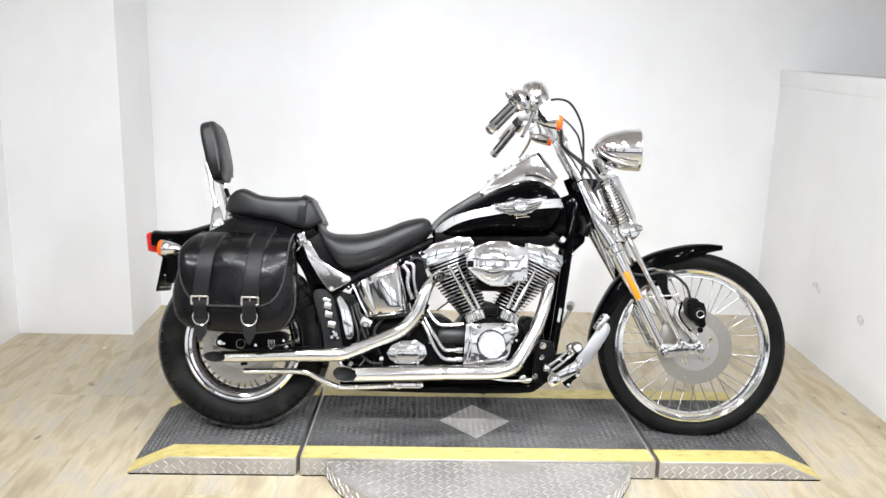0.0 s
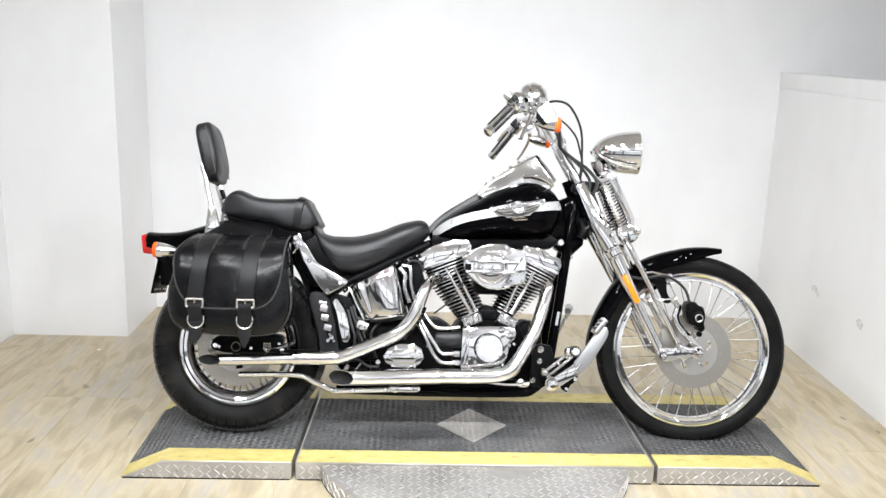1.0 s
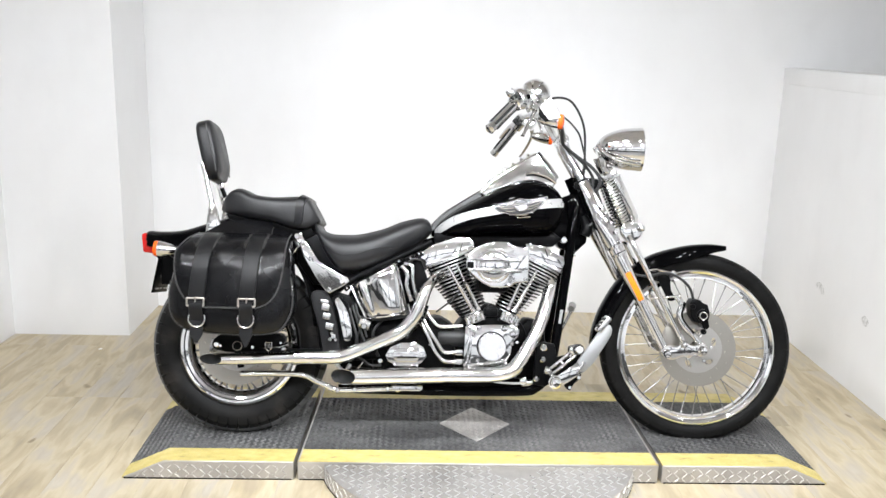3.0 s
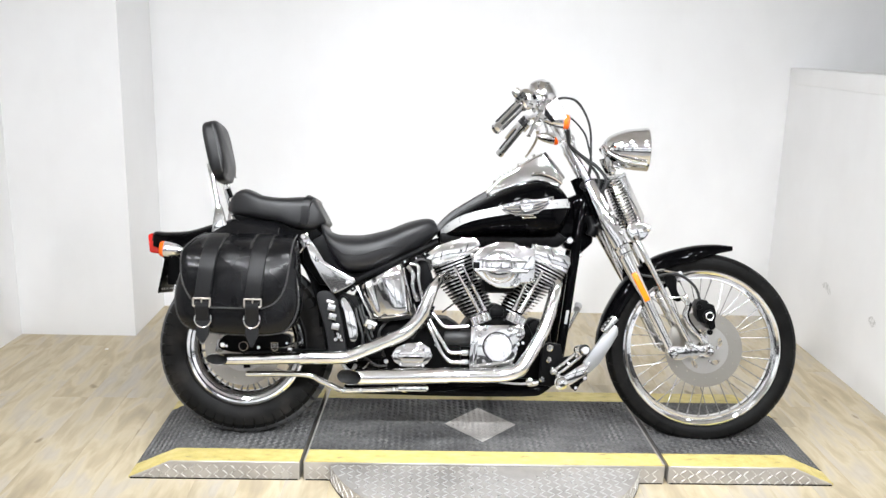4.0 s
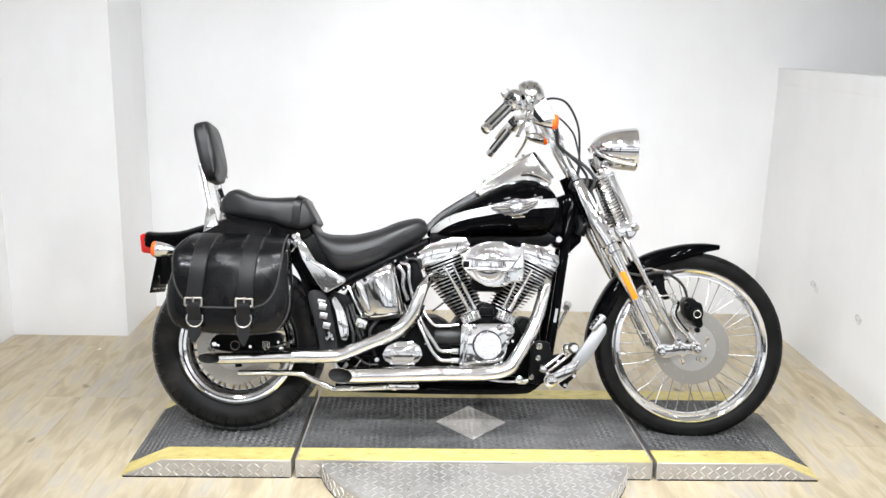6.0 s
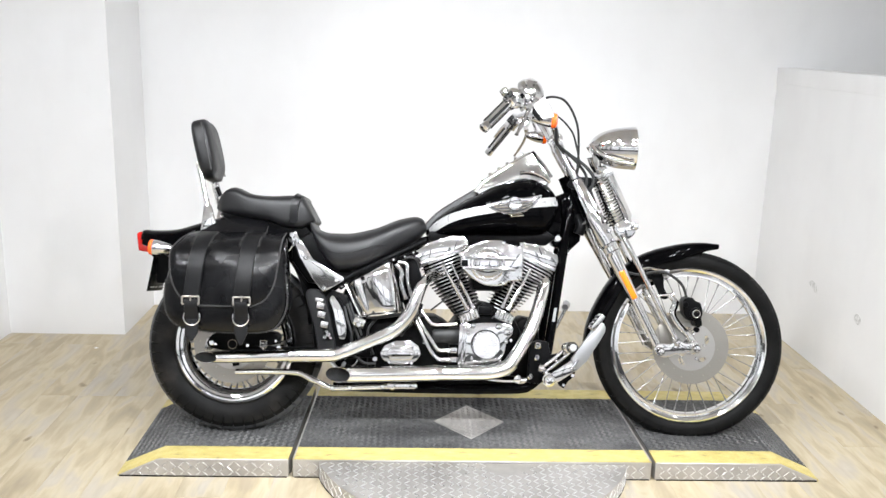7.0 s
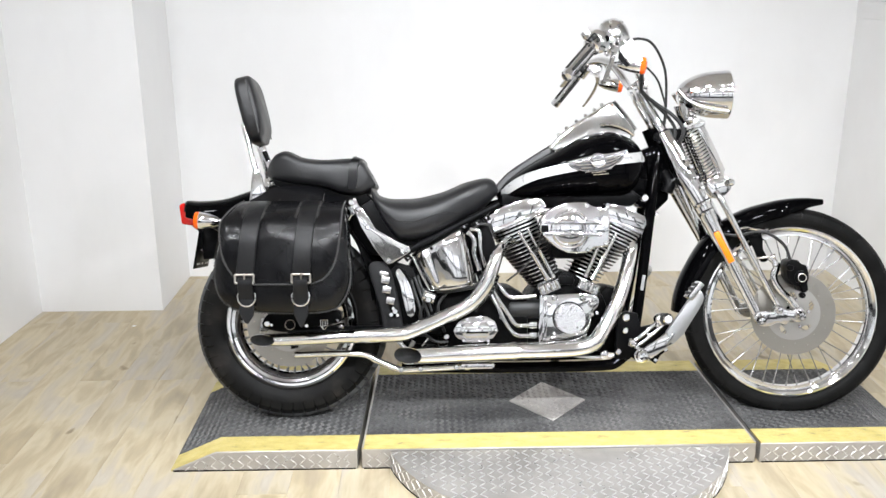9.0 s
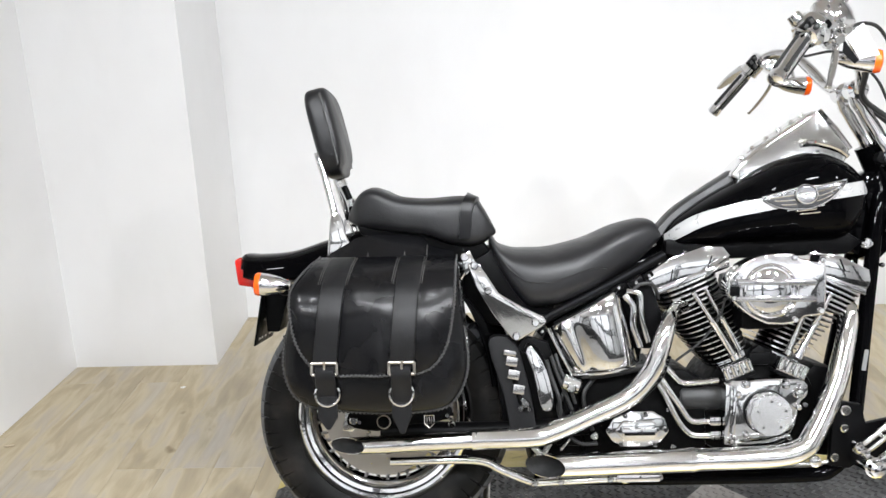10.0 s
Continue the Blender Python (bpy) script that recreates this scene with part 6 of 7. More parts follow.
tube(bm, [(-0.392, -0.145, 0.412), (-0.388, -0.145, 0.411), (-0.352, -0.148, 0.398), (-0.348, -0.148, 0.397)], [0.012, 0.019, 0.019, 0.012], 16)
part("brake_cylinder", bm, CHROME, bike, "chrome rear master cylinder")
bolt(bike, (-0.372, -0.168, 0.400), 0.011, 0.01)
part("seat_post_cover", slab([(-0.46, 0.45), (-0.41, 0.56), (-0.30, 0.62), (-0.19, 0.66), (-0.17, 0.60), (-0.2, 0.43), (-0.30, 0.40)], -0.10, 0.10, 0.02), SATIN, bike, "black frame centre")
part("battery_side", slab([(-0.21, 0.63), (-0.18, 0.65), (-0.15, 0.56), (-0.17, 0.48), (-0.20, 0.48)], -0.125, -0.06, 0.008), SATIN, bike)

# behind the oil tank: mudguard, belt guard and struts
pipe("guard_strut", [(-0.475, -0.128, 0.492), (-0.452, -0.13, 0.477), (-0.425, -0.13, 0.42), (-0.420, -0.13, 0.345)], [0.012] * 16, SATIN, "black curved strut")
bm = slab(smooth_outline([(-0.466, 0.498), (-0.475, 0.482), (-0.461, 0.443), (-0.450, 0.391), (-0.439, 0.350), (-0.420, 0.348), (-0.414, 0.378), (-0.429, 0.444), (-0.453, 0.486)], 3), -0.165, -0.14, 0.004)
part("chrome_guard", bm, CHROME, bike, "curved chrome guard")
part("inner_guard", slab(smooth_outline([(-0.562, 0.500), (-0.532, 0.520), (-0.497, 0.500), (-0.478, 0.440), (-0.463, 0.370), (-0.456, 0.285), (-0.505, 0.270), (-0.528, 0.38)], 3), -0.145, -0.10, 0.004), GREY_PLASTIC, bike, "black rubber inner mudguard")
for x, z in ((-0.508, 0.462), (-0.504, 0.431), (-0.493, 0.396)):
    part("guard_clip", block((0.028, 0.014, 0.023), 0.004, pose(x, -0.152, z, 0, 12, 0)), POLISHED, bike, "bright metal clip")
pipe("clip_strip", [(-0.513, -0.146, 0.485), (-0.506, -0.146, 0.44), (-0.496, -0.146, 0.395), (-0.484, -0.146, 0.345)], 0.0065, SATIN, "black strip under the clips")
part("guard_backing", slab([(-0.55, 0.50), (-0.50, 0.525), (-0.42, 0.50), (-0.385, 0.40), (-0.385, 0.31), (-0.47, 0.295), (-0.53, 0.30)], -0.122, -0.09, 0.005), SATIN, bike, "black plate behind the guards")
part("guard_clip", block((0.030, 0.016, 0.014), 0.004, pose(-0.512, -0.152, 0.482, 0, 12, 0)), POLISHED, bike, "bright metal clip")
for x, z, r in ((-0.478, 0.362, 0.010), (-0.490, 0.352, 0.008), (-0.470, 0.350, 0.006), (-0.484, 0.372, 0.006)):
    bolt(bike, (x, -0.152, z), r, 0.012, CHROME)

# ---- rear end ----
bm = shell([(-1.178, 0.690), (-1.165, 0.722), (-1.12, 0.722), (-1.04, 0.728), (-0.95, 0.755), (-0.86, 0.776), (-0.74, 0.764), (-0.63, 0.712), (-0.55, 0.615), (-0.505, 0.49), (-0.49, 0.40)], 0.098, 0.062, 0.003, 16,
           lambda f: 0.62 + 0.38 * min(1, f / 0.22))
rear_fender = part("rear_fender", bm, PAINT, bike, "gloss black rear fender")
bm = slab([(-0.607, 0.690), (-0.580, 0.693), (-0.560, 0.664), (-0.535, 0.624), (-0.48, 0.590), (-0.432, 0.567), (-0.425, 0.554), (-0.436, 0.544), (-0.492, 0.512), (-0.505, 0.515), (-0.545, 0.567), (-0.585, 0.632)], -0.168, -0.146, 0.004)
strut = part("fender_strut", bm, CHROME_WARM, bike, "chrome fender strut cover")
for x, z in ((-0.59, 0.688), (-0.452, 0.553), (-0.497, 0.522), (-0.56, 0.63)):
    bolt(strut, (x, -0.168, z), 0.009, 0.008)
bm = slab([(-0.607, 0.690), (-0.580, 0.693), (-0.560, 0.664), (-0.535, 0.624), (-0.48, 0.590), (-0.432, 0.567), (-0.425, 0.554), (-0.436, 0.544), (-0.492, 0.512), (-0.505, 0.515), (-0.545, 0.567), (-0.585, 0.632)], 0.128, 0.146, 0.004)
part("fender_strut", bm, CHROME_WARM, bike, "chrome fender strut cover")
bm = slab([(-1.186, 0.709), (-1.178, 0.645), (-1.140, 0.640), (-1.128, 0.66), (-1.145, 0.706), (-1.17, 0.716)], -0.046, 0.046, 0.010, 3)
part("tail_lamp", bm, RED, bike, "red tail lamp")
part("tail_bracket", slab([(-1.15, 0.64), (-1.14, 0.69), (-1.09, 0.69), (-1.07, 0.63), (-1.10, 0.60)], -0.035, 0.035, 0.008), SATIN, bike)
part("plate_bracket", slab([(-1.105, 0.53), (-1.11, 0.62), (-1.07, 0.645), (-1.05, 0.62), (-1.075, 0.53)], -0.06, 0.06, 0.004), SATIN, bike, "black bracket")
plate = part("plate_holder", block((0.005, 0.185, 0.125), 0.002, pose(-1.118, 0.0, 0.562, 0, 10, 0)), SATIN, bike, "empty black number plate holder")
for y in (-0.06, -0.035, 0.0, 0.045, 0.07):
    for z in (0.515, 0.56) if y in (-0.035, 0.045) else (0.515,):
        part("slot", block((0.007, 0.014, 0.006), 0.001, pose(-1.118 - (z - 0.562) * -0.176, y, z, 0, 10, 0)), CARD if z < 0.52 else POLISHED, plate)
for s in (-1, 1):
    bm = bmesh.new()
    lathe(bm, [(0.0005, -0.070), (0.010, -0.068), (0.019, -0.048), (0.0255, -0.02), (0.027, 0.0), (0.025, 0.002)], pose(0, 0, 0, 0, 0, 90), 22)
    sig = part("turn_signal", bm, CHROME, bike, "chrome bullet turn signal with amber lens", pose(-1.092, s * 0.16, 0.656, 0, 4, 0))
    bm = bmesh.new()
    lathe(bm, [(0.027, -0.002), (0.028, 0.004), (0.0255, 0.011), (0.012, 0.014), (0.0005, 0.0145)], pose(0, 0, 0, 0, 0, 90), 22)
    part("lens", bm, AMBER, sig, "amber lens")
    bm = bmesh.new()
    tube(bm, [(0.03, 0, -0.005), (0.05, -s * 0.04, -0.02), (0.06, -s * 0.08, -0.01)], 0.009, 10)
    part("stem", bm, SATIN, sig)
part("seat_pan", slab([(-0.87, 0.79), (-0.60, 0.77), (-0.55, 0.72), (-0.60, 0.69), (-0.72, 0.735), (-0.86, 0.765)], -0.112, 0.112, 0.008), SATIN, bike, "black seat base")
part("seat_base", slab([(-0.62, 0.71), (-0.54, 0.73), (-0.42, 0.64), (-0.40, 0.58), (-0.46, 0.53), (-0.56, 0.54), (-0.62, 0.62)], -0.105, 0.105, 0.012), SATIN, bike, "black seat base and fender root")
# axle, caliper
bm = bmesh.new()
tube(bm, [(RW[0], -0.118, RW[2]), (RW[0], 0.15, RW[2])], 0.014, 12)
part("rear_axle", bm, CHROME, bike)
rc = part("rear_caliper", slab(smooth_outline([(-0.90, 0.315), (-0.885, 0.355), (-0.83, 0.368), (-0.74, 0.372), (-0.66, 0.362), (-0.66, 0.325), (-0.76, 0.312), (-0.83, 0.298)], 3), -0.142, -0.075, 0.010, 3), SATIN, bike, "black rear brake caliper")
bm = bmesh.new()
lathe(bm, [(0.0005, -0.006), (0.012, -0.006), (0.014, -0.002), (0.017, -0.004), (0.018, 0.004)], pose(-0.813, -0.142, 0.322), 18)
part("piston_cap", bm, SATIN, rc)
bm = bmesh.new()
tube(bm, [(-0.813 + 0.0155 * math.cos(a), -0.147, 0.322 + 0.0155 * math.sin(a)) for a in np.linspace(0, 2 * math.pi, 25)], 0.0012, 6)
part("cap_ring", bm, NICKEL, rc, "thin worn ring")
for x, z, r in ((-0.885, 0.326, 0.010), (-0.871, 0.322, 0.006), (-0.760, 0.318, 0.007), (-0.652, 0.312, 0.009), (-0.662, 0.335, 0.006)):
    bolt(rc, (x, -0.140, z), r, 0.008, CHROME)
part("mount_plate", slab([(-0.915, 0.300), (-0.905, 0.345), (-0.872, 0.350), (-0.878, 0.312), (-0.890, 0.296)], -0.134, -0.124, 0.003), POLISHED, rc, "grey caliper mount")
crest = [(-0.716, 0.336), (-0.694, 0.336), (-0.694, 0.316), (-0.705, 0.305), (-0.716, 0.316)]
bm = bmesh.new()
for (xa, za), (xb, zb) in zip(crest, crest[1:] + crest[:1]):
    tube(bm, [(xa, -0.143, za), (xb, -0.143, zb)], 0.0014, 6)
for x in (-0.710, -0.705, -0.700):
    tube(bm, [(x, -0.143, 0.331), (x, -0.143, 0.315)], 0.0010, 6)
part("caliper_badge", bm, POLISHED, rc, "small outlined crest")
pipe("torque_bar", [(-0.80, -0.135, 0.245), (-0.81, -0.13, 0.30), (RW[0], -0.13, RW[2])], 0.012, SATIN)

# seats
s_top = table([(-0.552, 0.770), (-0.53, 0.735), (-0.48, 0.722), (-0.43, 0.722), (-0.33, 0.741), (-0.234, 0.778), (-0.175, 0.789), (-0.150, 0.780), (-0.138, 0.752)])
s_bot = table([(-0.552, 0.725), (-0.527, 0.672), (-0.49, 0.610), (-0.455, 0.578), (-0.415, 0.580), (-0.296, 0.620), (-0.212, 0.668), (-0.16, 0.712), (-0.138, 0.735)])
s_half = table([(-0.552, 0.13), (-0.52, 0.155), (-0.45, 0.170), (-0.35, 0.165), (-0.25, 0.125), (-0.17, 0.085), (-0.138, 0.06)])
part("rider_seat", body(-0.552, -0.138, s_top, s_bot, s_half, 34, 44, 0.72, 0.6), SEAT_LEATHER, bike, "black leather rider seat, deeply scooped", sharp=60)
def seat_side(x, z, proud):
    zt, zb = s_top(x), s_bot(x)
    s = max(-0.98, min(0.98, (z - (zt + zb) / 2) / ((zt - zb) / 2)))
    e = 0.72 if s > 0 else 0.6
    c = math.cos(math.asin(math.copysign(abs(s) ** (1 / e), s)))
    return Vector((x, -(s_half(x) * c ** e + proud), z))


bm = bmesh.new()
WELT = [(-0.528, 0.704), (-0.503, 0.673), (-0.464, 0.648), (-0.42, 0.645), (-0.376, 0.657), (-0.337, 0.670), (-0.302, 0.677), (-0.28, 0.674)]
welt = table(WELT)
tube(bm, [seat_side(x, welt(x), 0.0004) for x in np.linspace(WELT[0][0], WELT[-1][0], 40)], 0.0017, 6)
part("seat_welt", bm, SEAT_LEATHER, bike, "sewn seam on the rider seat")
p_top = table([(-0.890, 0.812), (-0.875, 0.850), (-0.850, 0.874), (-0.828, 0.880), (-0.765, 0.856), (-0.70, 0.850), (-0.623, 0.854), (-0.587, 0.852), (-0.560, 0.815), (-0.538, 0.772)])
p_bot = table([(-0.890, 0.797), (-0.86, 0.778), (-0.71, 0.758), (-0.64, 0.733), (-0.59, 0.728), (-0.555, 0.745), (-0.538, 0.760)])
p_half = table([(-0.890, 0.09), (-0.86, 0.125), (-0.75, 0.148), (-0.62, 0.150), (-0.57, 0.14), (-0.538, 0.12)])
pillion = part("pillion_seat", body(-0.890, -0.538, p_top, p_bot, p_half, 34, 52, 0.44, 0.4), SEAT_LEATHER, bike, "black leather passenger seat", sharp=60)
bm = bmesh.new()
rings = []
for k in range(25):
    a = -0.25 + (math.pi + 0.5) * k / 24
    ring = []
    for dx, lift in ((-0.0145, -0.002), (-0.0135, 0.0085), (0.0135, 0.0085), (0.0145, -0.002)):
        ca, sa = math.cos(a), math.sin(a)
        x = -0.598 + dx + 0.02 * sa - 0.01
        zt, zb, w = p_top(x) , p_bot(x), p_half(x)
        ring.append((x, -(w + lift) * power(ca, 0.44 if sa > 0 else 0.4), (zt + zb) / 2 + ((zt - zb) / 2 + lift) * power(sa, 0.44 if sa > 0 else 0.4)))
    rings.append(ring)
skin(bm, rings)
part("seat_strap", bm, BAG_LEATHER, pillion, "black leather passenger strap")
bolt(pillion, (-0.612, -0.152, 0.708), 0.010, 0.008, POLISHED, "stud")
part("strap_bracket", slab([(-0.63, 0.70), (-0.60, 0.725), (-0.585, 0.69), (-0.61, 0.665)], -0.15, -0.135, 0.003), CHROME, pillion)
pipe("strap_rod", [(-0.605, -0.14, 0.685), (-0.625, -0.135, 0.655)], 0.006, CHROME, "", 0, 10, pillion)

# backrest
bm = bmesh.new()
bmesh.ops.create_cube(bm, size=1.0)
bmesh.ops.subdivide_edges(bm, edges=bm.edges[:], cuts=11, use_grid_fill=True)
for v in bm.verts:
    x, y, z = v.co * 2
    f = 1 - 0.10 * max(0, -z) ** 2 - 0.05 * max(0, z) ** 2
    q = (abs(x) ** 5 + abs(y) ** 5 + abs(z) ** 5) ** 0.2
    mx = max(abs(x), abs(y), abs(z))
    s = mx / q
    front = 0.036 * (1 - 0.45 * max(0, -z) ** 3)
    v.co = Vector((x * s * (front if x > 0 else 0.032), y * s * 0.112 * f, z * s * 0.111))
pad_m = pose(-0.944, 0.0, 1.015, 0, -13.5, 0)
pad = part("backrest_pad", bm, SEAT_LEATHER, bike, "black padded leather backrest", pad_m, 60)
for s in (-1, 1):
    bm = bmesh.new()
    edge = [(0.017 * 1.0, s * 0.1165, z) for z in (-0.085, -0.04, 0.0, 0.045, 0.088)]
    tube(bm, spline(edge, 4), 0.0022, 6)
    part("piping", bm, THREAD, pad)
for s in (-1, 1):
    sb = pipe("sissy_bar", [(-0.962, s * 0.090, 0.965), (-0.9434, s * 0.092, 0.8986), (-0.926, s * 0.100, 0.832), (-0.921, s * 0.107, 0.805)], 0.0085, CHROME, "chrome backrest upright")
    bm = slab(smooth_outline([(-0.928, 0.815), (-0.908, 0.815), (-0.893, 0.765), (-0.885, 0.742), (-0.90, 0.72), (-0.938, 0.705), (-0.936, 0.76)], 3), s * 0.112 - 0.005, s * 0.112 + 0.005, 0.003)
    part("side_plate", bm, CHROME_WARM, sb, "chrome backrest side plate")
pipe("backrest_strut", [(-0.928, 0.03, 0.915), (-0.90, 0.03, 0.845), (-0.893, 0.03, 0.785)], 0.0085, SATIN, "black and chrome backrest strut", 0)
for z, x in ((0.895, -0.920), (0.845, -0.900), (0.80, -0.895)):
    bm = bmesh.new()
    tube(bm, [(x - 0.003, 0.03, z + 0.008), (x + 0.003, 0.03, z - 0.008)], 0.011, 12)
    part("strut_collar", bm, CHROME, bike)

# forward controls
fc = part("control_bracket", slab([(0.225, 0.20), (0.235, 0.34), (0.262, 0.352), (0.30, 0.345), (0.31, 0.30), (0.385, 0.315), (0.41, 0.30), (0.395, 0.225), (0.372, 0.205), (0.358, 0.18), (0.342, 0.19), (0.32, 0.225), (0.27, 0.195)], -0.145, -0.125, 0.004), SATIN, bike, "black forward-control bracket")
for x, z, r in ((0.262, 0.332, 0.012), (0.259, 0.290, 0.010), (0.236, 0.222, 0.010), (0.192, 0.213, 0.014), (0.356, 0.194, 0.007), (0.388, 0.228, 0.008)):
    bolt(fc, (x, -0.144, z), r, 0.008)
bm = bmesh.new()
lathe(bm, [(0.0005, -0.020), (0.012, -0.019), (0.018, -0.013), (0.0195, 0.0), (0.0235, 0.004), (0.0235, 0.09)], pose(0.290, -0.240, 0.222), 20)
part("pedal_pivot", bm, CHROME, bike, "chrome pedal pivot")
bm = slab([(0.384, 0.2555), (0.419, 0.289), (0.463, 0.358), (0.480, 0.388), (0.483, 0.404), (0.477, 0.420), (0.462, 0.424), (0.447, 0.412), (0.4157, 0.3667), (0.3638, 0.2941)], -0.245, -0.228, 0.004)
pedal = part("brake_pedal", bm, SATIN_ALU, bike, "brushed metal brake pedal arm")
part("lower_arm", slab([(0.3161, 0.212), (0.386, 0.258), (0.366, 0.292), (0.296, 0.2446)], -0.243, -0.225, 0.004), CHROME, pedal, "chrome lower pedal arm")
part("pedal_pad", block((0.064, 0.05, 0.020), 0.006, pose(0.450, -0.248, 0.424, 0, -52, 0)), POLISHED, pedal, "ribbed pedal pad")
for k in (-1, 0, 1):
    part("pad_rib", block((0.008, 0.046, 0.004), 0.001, pose(0.450 + 0.016 * k * 0.62 - 0.009, -0.248, 0.424 + 0.016 * k * 0.79 + 0.007, 0, -52, 0)), PEG_RUBBER, pedal)
part("arm_joint", block((0.009, 0.026, 0.046), 0.003, pose(0.375, -0.237, 0.2755, 0, 28, 0)), CHROME, pedal)
bm = bmesh.new()
tube(bm, [(0.268, -0.20, 0.258), (0.30, -0.20, 0.282), (0.345, -0.20, 0.320), (0.358, -0.20, 0.331)], 0.0062, 10)
link = part("foot_peg_link", bm, CHROME, bike, "chrome linkage of two rods")
bm = bmesh.new()
tube(bm, [(0.278, -0.20, 0.243), (0.31, -0.20, 0.266), (0.355, -0.20, 0.304), (0.366, -0.20, 0.314)], 0.0058, 10)
part("rod", bm, CHROME, link)
for x, z, r in ((0.268, 0.258, 0.015), (0.282, 0.243, 0.010), (0.357, 0.330, 0.019), (0.345, 0.312, 0.008), (0.318, 0.285, 0.006)):
    bm = bmesh.new()
    lathe(bm, [(0.0004, -0.016), (r * 0.55, -0.015), (r * 0.9, -0.009), (r, 0.0), (r * 0.9, 0.02)], pose(x, -0.203, z), 16)
    part("rod_end", bm, CHROME, link)
bm = bmesh.new()
tube(bm, [(0.37, -0.15, 0.328), (0.37, -0.16, 0.328), (0.37, -0.235, 0.335), (0.37, -0.24, 0.335)], [0.012, 0.019, 0.019, 0.013], 16)
peg = part("foot_peg", bm, PEG_RUBBER, bike, "rider foot peg with rubber")
bm = bmesh.new()
tube(bm, [(0.37, -0.241, 0.335), (0.37, -0.247, 0.3355)], [0.016, 0.012], 14)
part("cap", bm, CHROME, peg)
pipe("shift_peg", [(0.42, 0.20, 0.455), (0.438, 0.25, 0.465), (0.44, 0.29, 0.468)], 0.013, SATIN_ALU, "bright metal shift peg")
pipe("shift_arm", [(0.30, 0.15, 0.24), (0.36, 0.2, 0.33), (0.43, 0.21, 0.46)], 0.009, CHROME, "chrome shift arm")
pipe("side_stand", [(0.12, 0.13, 0.19), (0.10, 0.26, 0.14), (0.09, 0.34, 0.095)], 0.013, SATIN, "black side stand leg")

# ---- saddlebag, slung over the rear fender ----
bag = thing("saddlebag", "black leather saddlebag with laced edges and two buckled straps", "bag", BIKE)
outline = smooth_outline([(-0.955, 0.705), (-0.80, 0.712), (-0.645, 0.705), (-0.622, 0.66), (-0.612, 0.56), (-0.606, 0.47), (-0.630, 0.405), (-0.675, 0.374), (-0.80, 0.368), (-0.93, 0.378), (-0.992, 0.400), (-1.022, 0.46), (-1.018, 0.55), (-0.985, 0.65)], 4)
cx, cz = -0.815, 0.54
roof = table([(0.13, 0.705), (0.165, 0.703), (0.214, 0.686), (0.254, 0.662), (0.283, 0.632), (0.30, 0.60)])   # the lid lies on this
bm = bmesh.new()
rings = []
for y, k in ((-0.135, 0.93), (-0.15, 0.985), (-0.18, 1.0), (-0.235, 1.0), (-0.262, 0.985), (-0.282, 0.94), (-0.291, 0.80), (-0.296, 0.5), (-0.297, 0.15)):
    rings.append([(cx + (x - cx) * k, y, min(cz + (z - cz) * k, roof(-y))) for x, z in outline])
skin(bm, rings)
part("pouch", bm, BAG_LEATHER, bag, "black leather pouch", sharp=50)


def flap_y(z):
    """The flap's outer face: over the top edge, then hanging with a slight belly."""
    return table([(0.45, -0.305), (0.52, -0.310), (0.585, -0.309), (0.625, -0.301), (0.655, -0.283), (0.681, -0.254), (0.701, -0.214), (0.715, -0.165)])(z)


f_left = table([(0.462, -0.915), (0.475, -0.945), (0.51, -0.972), (0.56, -0.990), (0.64, -0.997), (0.69, -0.972), (0.715, -0.950)])
f_right = table([(0.462, -0.725), (0.475, -0.690), (0.51, -0.660), (0.56, -0.644), (0.64, -0.634), (0.69, -0.632), (0.715, -0.630)])
STRAPS = ((-0.893, -0.922), (-0.732, -0.753))


def flap_surface(x, z):
    """The flap's face: full between the straps, drawn in under them, a little uneven."""
    xl, xr = f_left(z), f_right(z)
    f = max(0.0, min(1.0, (x - xl) / (xr - xl)))
    hang = max(0.0, min(1.0, (0.70 - z) / 0.05))
    y = flap_y(z) + 0.006 - 0.015 * math.sin(math.pi * f) ** 0.6 - 0.010 * max(0.0, math.sin(math.pi * (z - 0.47) / 0.2)) * math.sin(2 * math.pi * f) ** 2
    for xt, xb in STRAPS:
        xs = xt + (xb - xt) * (0.715 - z) / 0.237
        y += 0.013 * hang * math.exp(-((x - xs) / 0.034) ** 2)
    y -= 0.015 * hang * noise.noise(Vector((x * 13, z * 7, 1.3))) + 0.0045 * noise.noise(Vector((x * 26, z * 14, 4.1)))
    return y


bm = bmesh.new()
front_g, back_g = [], []
zs = [0.462, 0.468, 0.475, 0.49, 0.51, 0.535, 0.56, 0.59, 0.62, 0.645, 0.662, 0.676, 0.688, 0.697, 0.704, 0.709, 0.7125, 0.715]
for z in zs:
    xl, xr = f_left(z), f_right(z)
    rowf, rowb = [], []
    for j in range(29):
        f = j / 28
        x = xl + (xr - xl) * f
        y = flap_surface(x, z)
        rowf.append(bm.verts.new((x, y, z)))
        rowb.append(bm.verts.new((x, y + 0.005, z)))
    front_g.append(rowf)
    back_g.append(rowb)
for g, flip in ((front_g, False), (back_g, True)):
    for a, b in zip(g, g[1:]):
        for j in range(28):
            q = (a[j], a[j + 1], b[j + 1], b[j])
            bm.faces.new(q[::-1] if flip else q)
loop_f = front_g[0] + [r[-1] for r in front_g[1:]] + front_g[-1][-2::-1] + [r[0] for r in front_g[-2:0:-1]]
loop_b = back_g[0] + [r[-1] for r in back_g[1:]] + back_g[-1][-2::-1] + [r[0] for r in back_g[-2:0:-1]]
